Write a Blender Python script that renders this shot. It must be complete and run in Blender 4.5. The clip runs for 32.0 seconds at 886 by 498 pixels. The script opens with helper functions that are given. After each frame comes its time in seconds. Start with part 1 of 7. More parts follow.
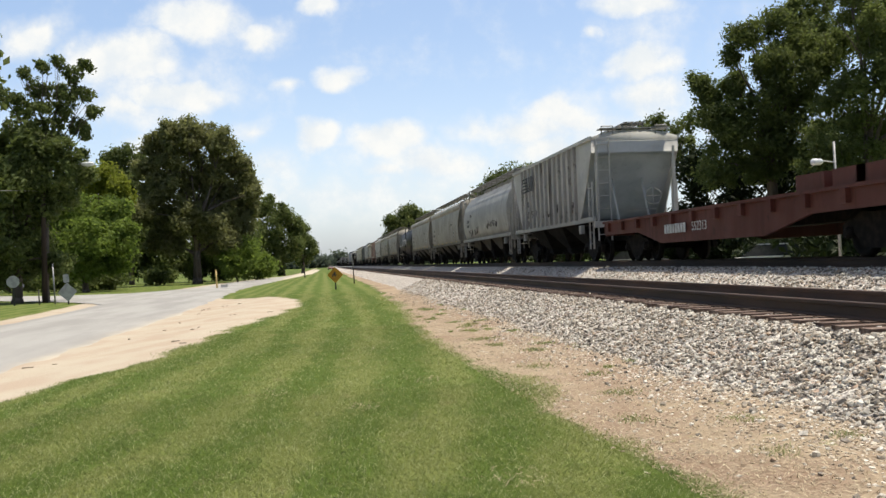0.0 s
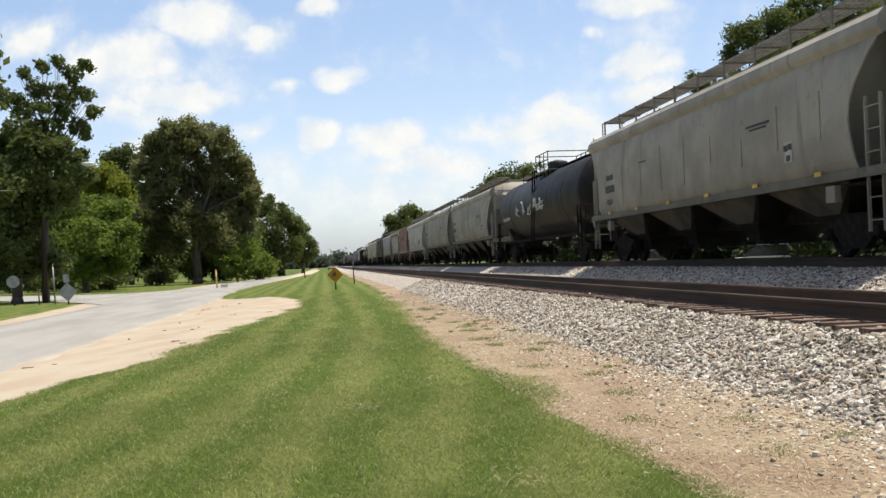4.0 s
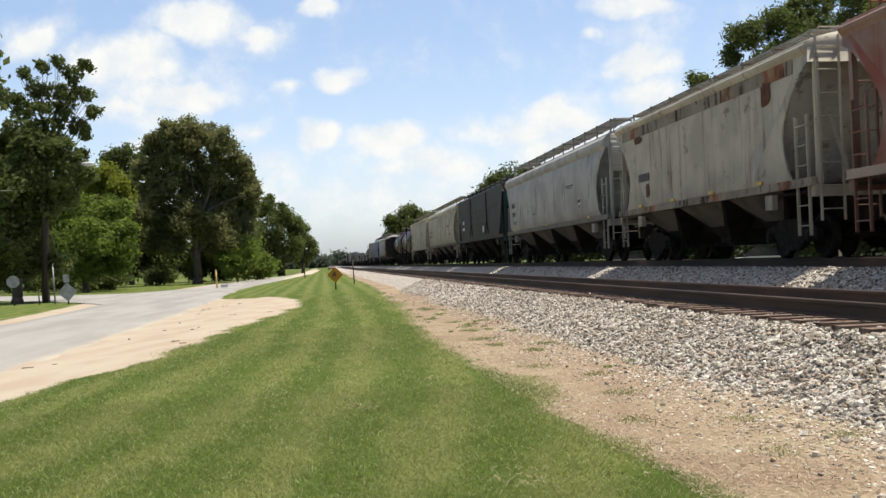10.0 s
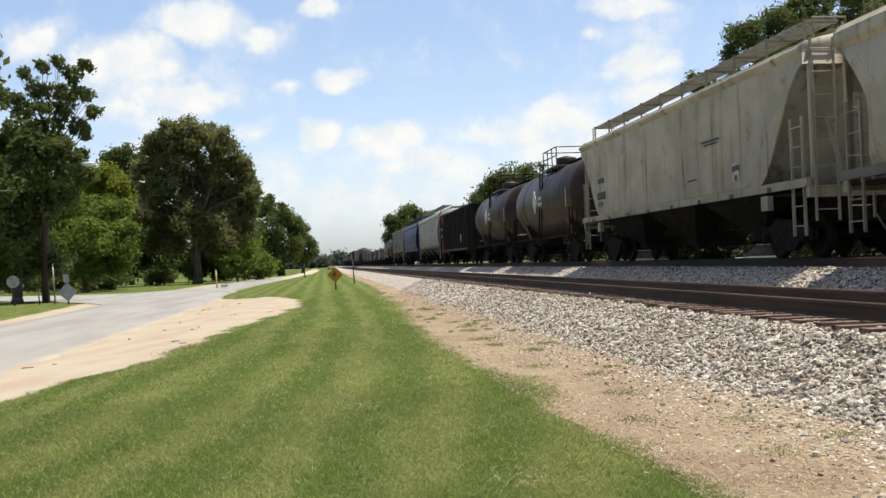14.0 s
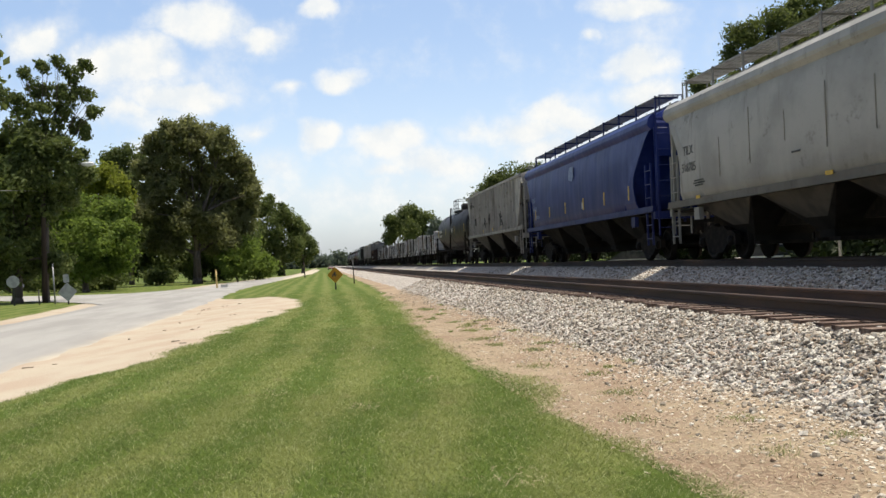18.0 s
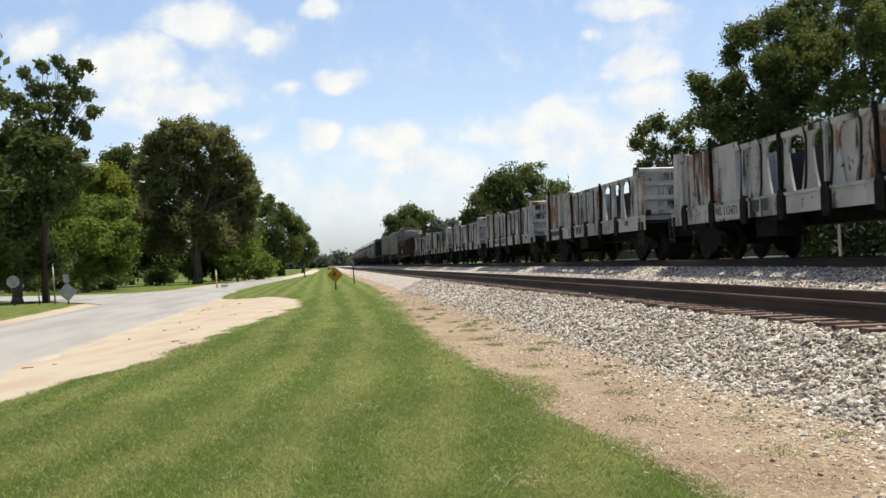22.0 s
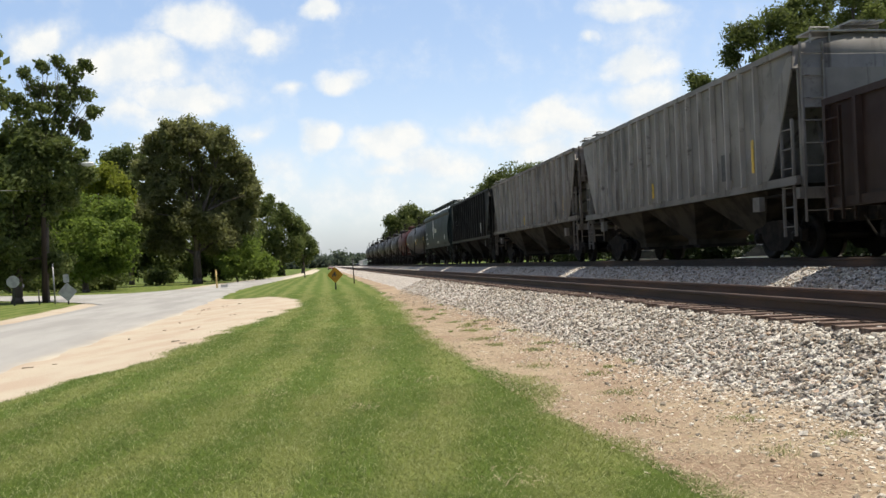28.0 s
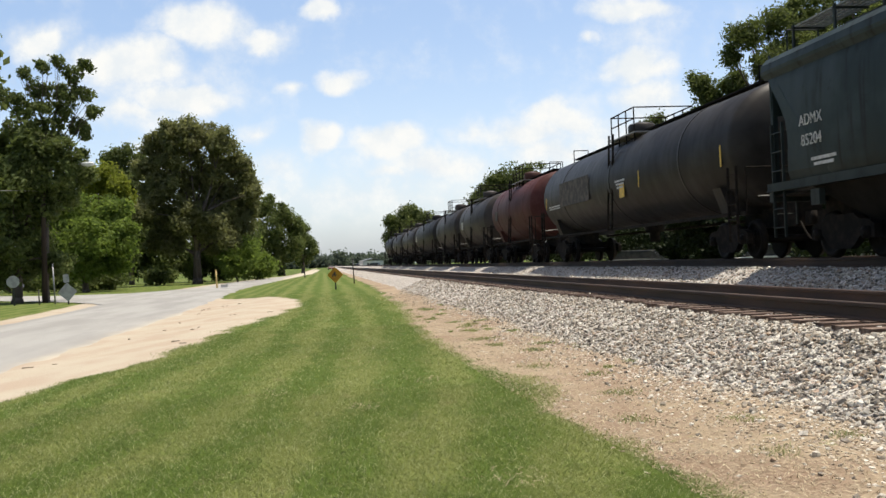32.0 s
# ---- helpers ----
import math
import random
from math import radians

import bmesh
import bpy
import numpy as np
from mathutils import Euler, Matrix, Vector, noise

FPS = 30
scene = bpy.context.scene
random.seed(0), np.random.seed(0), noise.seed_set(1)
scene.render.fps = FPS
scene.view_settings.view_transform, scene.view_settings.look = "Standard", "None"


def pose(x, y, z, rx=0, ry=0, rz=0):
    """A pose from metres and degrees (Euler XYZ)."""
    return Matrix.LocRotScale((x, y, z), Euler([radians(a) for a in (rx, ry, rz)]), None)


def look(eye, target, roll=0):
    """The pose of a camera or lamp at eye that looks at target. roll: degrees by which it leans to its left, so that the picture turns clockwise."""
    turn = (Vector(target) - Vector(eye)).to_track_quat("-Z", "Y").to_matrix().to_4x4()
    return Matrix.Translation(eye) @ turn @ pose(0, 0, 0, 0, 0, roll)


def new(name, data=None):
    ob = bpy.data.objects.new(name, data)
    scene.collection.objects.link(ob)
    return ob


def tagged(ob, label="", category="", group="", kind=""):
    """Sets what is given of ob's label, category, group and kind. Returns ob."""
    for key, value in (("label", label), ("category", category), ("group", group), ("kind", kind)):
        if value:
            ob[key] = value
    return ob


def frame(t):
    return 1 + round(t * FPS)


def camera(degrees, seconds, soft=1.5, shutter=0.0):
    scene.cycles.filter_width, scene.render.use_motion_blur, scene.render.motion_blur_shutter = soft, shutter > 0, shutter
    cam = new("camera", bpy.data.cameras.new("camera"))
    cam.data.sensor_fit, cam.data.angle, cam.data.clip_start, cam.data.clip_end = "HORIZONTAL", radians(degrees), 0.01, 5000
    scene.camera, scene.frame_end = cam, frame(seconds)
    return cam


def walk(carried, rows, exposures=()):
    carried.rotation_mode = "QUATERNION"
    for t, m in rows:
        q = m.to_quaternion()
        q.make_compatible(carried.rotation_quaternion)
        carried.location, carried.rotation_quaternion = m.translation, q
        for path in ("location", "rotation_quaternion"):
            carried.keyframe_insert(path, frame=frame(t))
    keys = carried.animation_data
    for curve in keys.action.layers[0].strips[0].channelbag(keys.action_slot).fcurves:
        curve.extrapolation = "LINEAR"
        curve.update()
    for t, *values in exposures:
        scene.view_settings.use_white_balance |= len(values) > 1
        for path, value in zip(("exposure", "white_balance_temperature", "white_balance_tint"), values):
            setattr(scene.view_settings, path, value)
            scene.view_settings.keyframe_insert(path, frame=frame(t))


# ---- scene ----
cam = camera(48.4, 32.0, soft=1.5, shutter=0.06)
EYE = Vector((0.0, 0.0, 1.4))
AIM = EYE + Vector((math.sin(radians(6.93)), math.cos(radians(6.93)), math.tan(radians(0.73))))
walk(cam, [(0.0, look(EYE, AIM, -2.2)), (32.0, look(EYE, AIM, -2.2))], [(0.0, 0.36, 6900, 8.5), (32.0, 0.36, 6900, 8.5)])

# ---- light ----
SUN_DIR = Vector((0.97 * math.cos(radians(75)), 0.25 * math.cos(radians(75)), math.sin(radians(75)))).normalized()
world = bpy.data.worlds.new("sky")
scene.world = world
world.use_nodes = True
wn = world.node_tree.nodes
sky = wn.new("ShaderNodeTexSky")
sky.sky_type, sky.sun_disc = "NISHITA", False
sky.sun_elevation = math.asin(SUN_DIR.z)
sky.sun_rotation = math.atan2(SUN_DIR.x, SUN_DIR.y)
sky.air_density, sky.dust_density, sky.ozone_density = 0.8, 2.2, 1.0
world.node_tree.links.new(sky.outputs[0], wn["Background"].inputs[0])
wn["Background"].inputs[1].default_value = 0.12
sun_data = bpy.data.lights.new("sun", "SUN")
sun_data.energy, sun_data.angle, sun_data.color = 4.2, radians(0.55), (1.0, 0.95, 0.87)
sun = new("sun", sun_data)
sun.matrix_basis = look(SUN_DIR * 100, (0, 0, 0))

# ---- plan, in metres: tracks run along y ----
V = 17.2                 # train speed
NEAR, FAR = 6.5, 10.7    # track centres
Z_NEAR, Z_FAR = 0.79, 1.18   # rail heads
RNG = random.Random(7)


# ---- materials ----
def nodes_of(name):
    m = bpy.data.materials.new(name)
    m.use_nodes = True
    nt = m.node_tree
    return m, nt, nt.nodes, nt.links, nt.nodes["Principled BSDF"]


def mixrgb(nt, fac, a, b, mode="MIX"):
    n = nt.nodes.new("ShaderNodeMix")
    n.data_type, n.blend_type = "RGBA", mode
    for sock, val in ((n.inputs[0], fac), (n.inputs[6], a), (n.inputs[7], b)):
        if isinstance(val, bpy.types.NodeSocket):
            nt.links.new(val, sock)
        elif isinstance(val, (int, float)):
            sock.default_value = val
        else:
            sock.default_value = (*val, 1)
    return n.outputs[2]


def math_node(nt, op, a, b=0.5, clamp=False):
    n = nt.nodes.new("ShaderNodeMath")
    n.operation, n.use_clamp = op, clamp
    for i, val in enumerate((a, b)):
        if isinstance(val, bpy.types.NodeSocket):
            nt.links.new(val, n.inputs[i])
        else:
            n.inputs[i].default_value = val
    return n.outputs[0]


def ramp(nt, value, lo, hi):
    n = nt.nodes.new("ShaderNodeMapRange")
    n.interpolation_type = "SMOOTHSTEP"
    nt.links.new(value, n.inputs[0])
    n.inputs[1].default_value, n.inputs[2].default_value = lo, hi
    return n.outputs[0]


def noise_tex(nt, scale, stretch=(1, 1, 1), detail=4.0, space="Object", seed=False, rough=0.55):
    tc = nt.nodes.new("ShaderNodeTexCoord")
    vec = tc.outputs[space]
    mp = nt.nodes.new("ShaderNodeMapping")
    nt.links.new(vec, mp.inputs[0])
    mp.inputs[3].default_value = stretch
    vec = mp.outputs[0]
    if seed:
        oi = nt.nodes.new("ShaderNodeObjectInfo")
        off = nt.nodes.new("ShaderNodeVectorMath")
        off.operation = "MULTIPLY_ADD"
        comb = nt.nodes.new("ShaderNodeCombineXYZ")
        for k in range(3):
            nt.links.new(oi.outputs["Random"], comb.inputs[k])
        nt.links.new(comb.outputs[0], off.inputs[0])
        off.inputs[1].default_value = (37.0, 91.0, 53.0)
        nt.links.new(vec, off.inputs[2])
        vec = off.outputs[0]
    n = nt.nodes.new("ShaderNodeTexNoise")
    n.inputs["Scale"].default_value, n.inputs["Detail"].default_value, n.inputs["Roughness"].default_value = scale, detail, rough
    nt.links.new(vec, n.inputs["Vector"])
    return n.outputs[0]


def bump(nt, bsdf, height, strength, dist=0.02):
    b = nt.nodes.new("ShaderNodeBump")
    b.inputs["Strength"].default_value, b.inputs["Distance"].default_value = strength, dist
    nt.links.new(height, b.inputs["Height"])
    nt.links.new(b.outputs[0], bsdf.inputs["Normal"])


def surf(name, base, second=None, scale=3.0, rough=0.7, metal=0.0, bumps=0.1, stretch=(1, 1, 1), lo=0.4, hi=0.65, fine=40.0):
    """A weathered plain surface: two colours mixed at a coarse scale, grain at a fine one."""
    m, nt, n, l, b = nodes_of(name)
    second = second or tuple(c * 0.7 for c in base)
    big = ramp(nt, noise_tex(nt, scale, stretch, seed=True), lo, hi)
    col = mixrgb(nt, big, base, second)
    grain = noise_tex(nt, fine, detail=3.0)
    col = mixrgb(nt, math_node(nt, "MULTIPLY", ramp(nt, grain, 0.35, 0.7), 0.25), col, tuple(c * 0.55 for c in base))
    l.new(col, b.inputs["Base Color"])
    b.inputs["Roughness"].default_value, b.inputs["Metallic"].default_value = rough, metal
    if bumps:
        bump(nt, b, grain, bumps)
    return m


def car_paint(name, base, stain, grime=0.5, streak=0.5, rough=0.55, fade=None, low=0.6):
    """Rail-car paint: faded patches, runs of dirt down the sheets, blotches, and road grime low down."""
    m, nt, n, l, b = nodes_of(name)
    fade = fade or tuple(min(1, c * 1.25 + 0.012) for c in base)
    col = mixrgb(nt, ramp(nt, noise_tex(nt, 0.7, (1, 1, 1.2), seed=True), 0.38, 0.62), base, fade)
    runs = noise_tex(nt, 3.4, (1, 1, 0.09), 7.0, seed=True, rough=0.62)
    st = ramp(nt, runs, 0.60 - 0.12 * streak, 0.74 - 0.06 * streak)
    fadeout = ramp(nt, noise_tex(nt, 0.8, (1, 1, 0.8), 3.0, seed=True), 0.42 - 0.25 * streak, 0.72 - 0.25 * streak)
    col = mixrgb(nt, math_node(nt, "MULTIPLY", math_node(nt, "MULTIPLY", st, fadeout), min(1.0, streak * 1.35)), col, stain)
    blot = ramp(nt, noise_tex(nt, 1.7, (1, 1, 1.1), 9.0, seed=True, rough=0.72), 0.58, 0.66)
    col = mixrgb(nt, math_node(nt, "MULTIPLY", blot, grime), col, tuple(c * 0.7 for c in stain))
    tc = nt.nodes.new("ShaderNodeTexCoord")
    sep = nt.nodes.new("ShaderNodeSeparateXYZ")
    l.new(tc.outputs["Object"], sep.inputs[0])
    hgt = math_node(nt, "ADD", sep.outputs[2], math_node(nt, "MULTIPLY", noise_tex(nt, 2.0, (1, 1, 0.25), 6.0, seed=True), 1.7))
    dust = n.new("ShaderNodeMapRange")
    l.new(hgt, dust.inputs[0])
    dust.inputs[1].default_value, dust.inputs[2].default_value, dust.inputs[3].default_value, dust.inputs[4].default_value = 1.7, 3.3, low, 0.0
    col = mixrgb(nt, dust.outputs[0], col, tuple(0.42 * c + d for c, d in zip(base, (0.022, 0.017, 0.010))))
    speck = ramp(nt, noise_tex(nt, 22.0, detail=5.0, seed=True), 0.62, 0.74)
    col = mixrgb(nt, math_node(nt, "MULTIPLY", speck, 0.35), col, tuple(c * 0.5 for c in stain))
    l.new(col, b.inputs["Base Color"])
    l.new(math_node(nt, "ADD", math_node(nt, "MULTIPLY", runs, 0.35), rough - 0.15), b.inputs["Roughness"])
    b.inputs["Specular IOR Level"].default_value = 0.17
    bump(nt, b, noise_tex(nt, 1.1, (1, 1, 0.5), 2.0, seed=True), 0.22, 0.03)
    return m


def flaking(name, base, rust):
    """Chalky white paint with black runs from the top, flaked spots and sheets of rust."""
    m, nt, n, l, b = nodes_of(name)
    col = mixrgb(nt, ramp(nt, noise_tex(nt, 0.9, (1, 1, 0.7), 5.0, seed=True), 0.36, 0.64), base, tuple(c * 0.72 for c in base))
    sheet = noise_tex(nt, 0.85, (1, 1, 0.5), 9.0, seed=True, rough=0.68)
    tone = mixrgb(nt, ramp(nt, noise_tex(nt, 3.0, (1, 1, 0.4), 6.0, seed=True), 0.38, 0.62), (0.30, 0.095, 0.03), (0.085, 0.03, 0.018))
    tone = mixrgb(nt, ramp(nt, noise_tex(nt, 1.6, (1, 1, 0.5), 4.0, seed=True), 0.5, 0.65), tone, (0.34, 0.20, 0.09))
    col = mixrgb(nt, math_node(nt, "MULTIPLY", ramp(nt, sheet, 0.60 - rust, 0.66 - rust), 0.85), col, tone)
    runs = noise_tex(nt, 2.6, (1, 1, 0.08), 8.0, seed=True, rough=0.66)
    where = ramp(nt, noise_tex(nt, 1.1, (1, 1, 0.6), 4.0, seed=True), 0.42, 0.6)
    col = mixrgb(nt, math_node(nt, "MULTIPLY", ramp(nt, runs, 0.50, 0.565), where), col, (0.035, 0.024, 0.018))
    spots = ramp(nt, noise_tex(nt, 5.5, (1, 1, 0.8), 7.0, seed=True, rough=0.7), 0.60, 0.64)
    col = mixrgb(nt, math_node(nt, "MULTIPLY", spots, 0.9), col, (0.05, 0.026, 0.017))
    l.new(col, b.inputs["Base Color"])
    b.inputs["Roughness"].default_value = 0.75
    b.inputs["Specular IOR Level"].default_value = 0.15
    bump(nt, b, noise_tex(nt, 1.6, (1, 1, 0.6), 3.0, seed=True), 0.3, 0.04)
    return m


CLOUD_GLOW, HAZE_GLOW = 0.80, 0.43
# clouds: (across, down, half width, half height, weight) on a far sheet, in thousandths of its width
CLOUDS = [(345, 40, 125, 52, 1.0), (455, 62, 70, 32, .7), (560, 6, 45, 28, .9), (55, 75, 75, 36, .8), (215, 105, 140, 66, 1.0), (320, 165, 120, 42, .95),
          (225, 195, 150, 50, .6), (595, 140, 62, 28, .85), (495, 150, 34, 20, .5), (562, 246, 55, 38, 1.0), (700, 255, 85, 46, 1.0), (770, 290, 125, 45, .7),
          (690, 308, 80, 22, .6), (440, 240, 55, 30, .5), (480, 300, 120, 45, .45), (1140, 112, 88, 50, 1.0), (1160, 170, 95, 60, .7), (1120, 8, 105, 32, .9),
          (1000, 208, 95, 42, .9), (940, 235, 140, 46, .7), (980, 270, 170, 55, .6), (838, 225, 70, 34, .45), (265, 268, 75, 34, .8), (1040, 60, 26, 18, .5), (600, 345, 460, 60, .4), (250, 150, 260, 110, .42), (1080, 240, 260, 110, .45), (760, 300, 240, 70, .4), (60, 60, 130, 50, .4), (420, 60, 180, 60, .3), (1130, 60, 130, 110, .3)]


def cloud_sheet():
    far = 2600.0
    half = far * math.tan(radians(24.2))
    px = half / 784.0
    verts, uvs, faces = [], [], []
    cols, rows = 13, 9
    for j in range(rows):
        for i in range(cols):
            x, y = -500 + 2600 * i / (cols - 1), -420 + 940 * j / (rows - 1)
            verts.append(((x - 784) * px, (441 - y) * px, 0.0))
            uvs.append((x / 1000, y / 1000))
    for j in range(rows - 1):
        for i in range(cols - 1):
            k = j * cols + i
            faces.append((k, k + cols, k + cols + 1, k + 1))
    me = bpy.data.meshes.new("cloud_backdrop")
    me.from_pydata(verts, [], faces)
    layer = me.uv_layers.new(name="place")
    for lp in me.loops:
        layer.data[lp.index].uv = uvs[lp.vertex_index]
    m = bpy.data.materials.new("bright_summer_clouds")
    m.use_nodes = True
    nt = m.node_tree
    n, l = nt.nodes, nt.links
    n.remove(n["Principled BSDF"])
    uv = n.new("ShaderNodeUVMap")
    uv.uv_map = "place"
    warp = n.new("ShaderNodeTexNoise")
    warp.inputs["Scale"].default_value, warp.inputs["Detail"].default_value = 9.0, 5.0
    l.new(uv.outputs[0], warp.inputs["Vector"])
    wv = n.new("ShaderNodeVectorMath")
    wv.operation = "MULTIPLY_ADD"
    l.new(warp.outputs["Color"], wv.inputs[0])
    wv.inputs[1].default_value = (0.12, 0.085, 0.0)
    off = n.new("ShaderNodeVectorMath")
    off.operation = "SUBTRACT"
    l.new(uv.outputs[0], off.inputs[0])
    off.inputs[1].default_value = (0.06, 0.0425, 0.0)
    l.new(off.outputs[0], wv.inputs[2])
    total = None
    for cx, cy, rx, ry, k in CLOUDS:
        d = n.new("ShaderNodeVectorMath")
        d.operation = "MULTIPLY_ADD"
        l.new(wv.outputs[0], d.inputs[0])
        d.inputs[1].default_value = (1000 / rx, 1000 / ry, 0)
        d.inputs[2].default_value = (-cx / rx, -cy / ry, 0)
        ln = n.new("ShaderNodeVectorMath")
        ln.operation = "LENGTH"
        l.new(d.outputs[0], ln.inputs[0])
        one = math_node(nt, "MULTIPLY", math_node(nt, "SUBTRACT", 1.0, ln.outputs["Value"], True), k)
        total = one if total is None else math_node(nt, "MAXIMUM", total, one)
    fine = n.new("ShaderNodeTexNoise")
    fine.inputs["Scale"].default_value, fine.inputs["Detail"].default_value, fine.inputs["Roughness"].default_value = 14.0, 7.0, 0.6
    l.new(uv.outputs[0], fine.inputs["Vector"])
    dens = math_node(nt, "ADD", total, math_node(nt, "MULTIPLY", math_node(nt, "SUBTRACT", fine.outputs[0], 0.5), 0.8))
    mask = ramp(nt, dens, -0.04, 0.6)
    em = n.new("ShaderNodeEmission")
    shade = mixrgb(nt, ramp(nt, fine.outputs[0], 0.35, 0.65), (0.80, 0.865, 0.95), (0.93, 0.955, 0.985))
    l.new(shade, em.inputs[0])
    em.inputs[1].default_value = CLOUD_GLOW
    haze = n.new("ShaderNodeEmission")
    sep = n.new("ShaderNodeSeparateXYZ")
    l.new(uv.outputs[0], sep.inputs[0])
    l.new(mixrgb(nt, ramp(nt, sep.outputs[1], 0.0, 0.47), (0.195, 0.31, 0.52), (0.52, 0.61, 0.75)), haze.inputs[0])
    haze.inputs[1].default_value = HAZE_GLOW
    clear = n.new("ShaderNodeBsdfTransparent")
    add = n.new("ShaderNodeAddShader")
    l.new(clear.outputs[0], add.inputs[0])
    l.new(haze.outputs[0], add.inputs[1])
    mix = n.new("ShaderNodeMixShader")
    l.new(mask, mix.inputs[0])
    l.new(add.outputs[0], mix.inputs[1])
    l.new(em.outputs[0], mix.inputs[2])
    l.new(mix.outputs[0], n["Material Output"].inputs[0])
    me.materials.append(m)
    ob = tagged(new("cloud_backdrop", me), "scattered white cumulus clouds in pale blue sky", "sky", kind="structure")
    ob.visible_shadow = False
    return ob, far


SKY_SHEET, SKY_FAR = cloud_sheet()
SKY_SHEET.matrix_basis = look(EYE, AIM, -2.2) @ pose(0, 0, -SKY_FAR)

M = {}
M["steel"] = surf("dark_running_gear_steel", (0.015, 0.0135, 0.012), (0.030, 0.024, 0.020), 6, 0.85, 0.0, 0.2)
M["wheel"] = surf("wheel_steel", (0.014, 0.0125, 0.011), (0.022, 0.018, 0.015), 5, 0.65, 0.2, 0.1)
# under and under_dark carry the shade beneath the cars in their colour
M["under"] = surf("shaded_bay_steel", (0.058, 0.050, 0.040), (0.022, 0.019, 0.016), 1.6, 0.9, 0, 0.2)
M["under_dark"] = surf("deep_shade_bay_steel", (0.022, 0.02, 0.018), (0.012, 0.011, 0.010), 1.6, 0.9, 0, 0.2)
M["rail"] = surf("rusty_rail_steel", (0.042, 0.026, 0.018), (0.085, 0.048, 0.030), 2, 0.7, 0.2, 0.15, (1, 0.2, 1))
M["tie"] = surf("weathered_tie_timber", (0.085, 0.052, 0.038), (0.24, 0.17, 0.13), 3, 0.9, 0, 0.4, (0.3, 2, 1))
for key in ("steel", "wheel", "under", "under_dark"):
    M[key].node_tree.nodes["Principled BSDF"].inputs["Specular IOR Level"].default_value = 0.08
# bay outer faces: shade in the colour too, but lighter than under_dark
M["bay"] = surf("half_shade_bay_sheet", (0.082, 0.070, 0.056), (0.036, 0.031, 0.026), 1.4, 0.85, 0, 0.15)
M["grate"] = surf("galvanised_walkway", (0.36, 0.355, 0.34), (0.24, 0.23, 0.21), 4, 0.6, 0.2, 0.1)
M["white_ladder"] = surf("pale_ladder_paint", (0.42, 0.41, 0.39), (0.3, 0.28, 0.25), 5, 0.6)
M["yellow"] = surf("yellow_reflector", (0.75, 0.48, 0.05), (0.5, 0.34, 0.06), 6, 0.5)
M["seam"] = surf("rust_weeping_weld_seam", (0.235, 0.21, 0.17), (0.17, 0.145, 0.115), 6, 0.8)
M["letter_dark"] = surf("dark_stencil_paint", (0.03, 0.03, 0.032), (0.06, 0.06, 0.06), 8, 0.6)
M["letter_white"] = surf("white_stencil_paint", (0.62, 0.62, 0.6), (0.4, 0.4, 0.38), 8, 0.6)


# ---- mesh helpers ----
def part(name, bm, material, parent, label="", m=None):
    """One mesh object under a thing or a part; bm may be a bmesh or a shared mesh."""
    if isinstance(bm, bpy.types.Mesh):
        me = bm
    else:
        me = bpy.data.meshes.new(name)
        bm.to_mesh(me)
        bm.free()
    if not me.materials:
        me.materials.append(None)
    ob = new(name, me)
    ob.material_slots[0].link = "OBJECT"
    ob.material_slots[0].material = material
    if parent is not None:
        ob.parent = parent
    if m is not None:
        ob.matrix_basis = m
    if label:
        ob["label"] = label
    return ob


def thing(name, label, category, m=None, group=""):
    ob = new(name)
    ob.empty_display_size = 0.3
    if m is not None:
        ob.matrix_basis = m
    return tagged(ob, label, category, group)


def box(bm, x0, x1, y0, y1, z0, z1):
    v = [bm.verts.new(p) for p in ((x0, y0, z0), (x1, y0, z0), (x1, y1, z0), (x0, y1, z0), (x0, y0, z1), (x1, y0, z1), (x1, y1, z1), (x0, y1, z1))]
    for f in ((3, 2, 1, 0), (4, 5, 6, 7), (0, 1, 5, 4), (1, 2, 6, 5), (2, 3, 7, 6), (3, 0, 4, 7)):
        bm.faces.new([v[i] for i in f])


def tube(bm, a, b, r0, r1=None, seg=8):
    a, b = Vector(a), Vector(b)
    r1 = r0 if r1 is None else r1
    q = (b - a).to_track_quat("Z", "Y").to_matrix()
    rings = []
    for p, r in ((a, r0), (b, r1)):
        rings.append([bm.verts.new(p + q @ Vector((r * math.cos(2 * math.pi * i / seg), r * math.sin(2 * math.pi * i / seg), 0))) for i in range(seg)])
    for i in range(seg):
        j = (i + 1) % seg
        f = bm.faces.new((rings[0][i], rings[0][j], rings[1][j], rings[1][i]))
        f.smooth = seg > 6
    bm.faces.new(rings[0][::-1])
    bm.faces.new(rings[1])


def pipe(bm, pts, r, seg=6):
    for a, b in zip(pts, pts[1:]):
        tube(bm, a, b, r, r, seg)


def loft(bm, rings, caps=True, smooth=False, closed=True):
    vs = [[bm.verts.new(p) for p in ring] for ring in rings]
    n = len(rings[0])
    for a, b in zip(vs, vs[1:]):
        for i in range(n if closed else n - 1):
            j = (i + 1) % n
            f = bm.faces.new((a[i], a[j], b[j], b[i]))
            f.smooth = smooth
    if caps:
        bm.faces.new(vs[0][::-1])
        bm.faces.new(vs[-1])


def turned(bm, centre, axis, prof, seg=24):
    """A turned form: prof holds (distance along axis, radius)."""
    c, ax = Vector(centre), Vector(axis).normalized()
    q = ax.to_track_quat("Z", "Y").to_matrix()
    loft(bm, [[c + q @ Vector((r * math.cos(2 * math.pi * i / seg), r * math.sin(2 * math.pi * i / seg), h)) for i in range(seg)] for h, r in prof], True, True)


MESH = {}


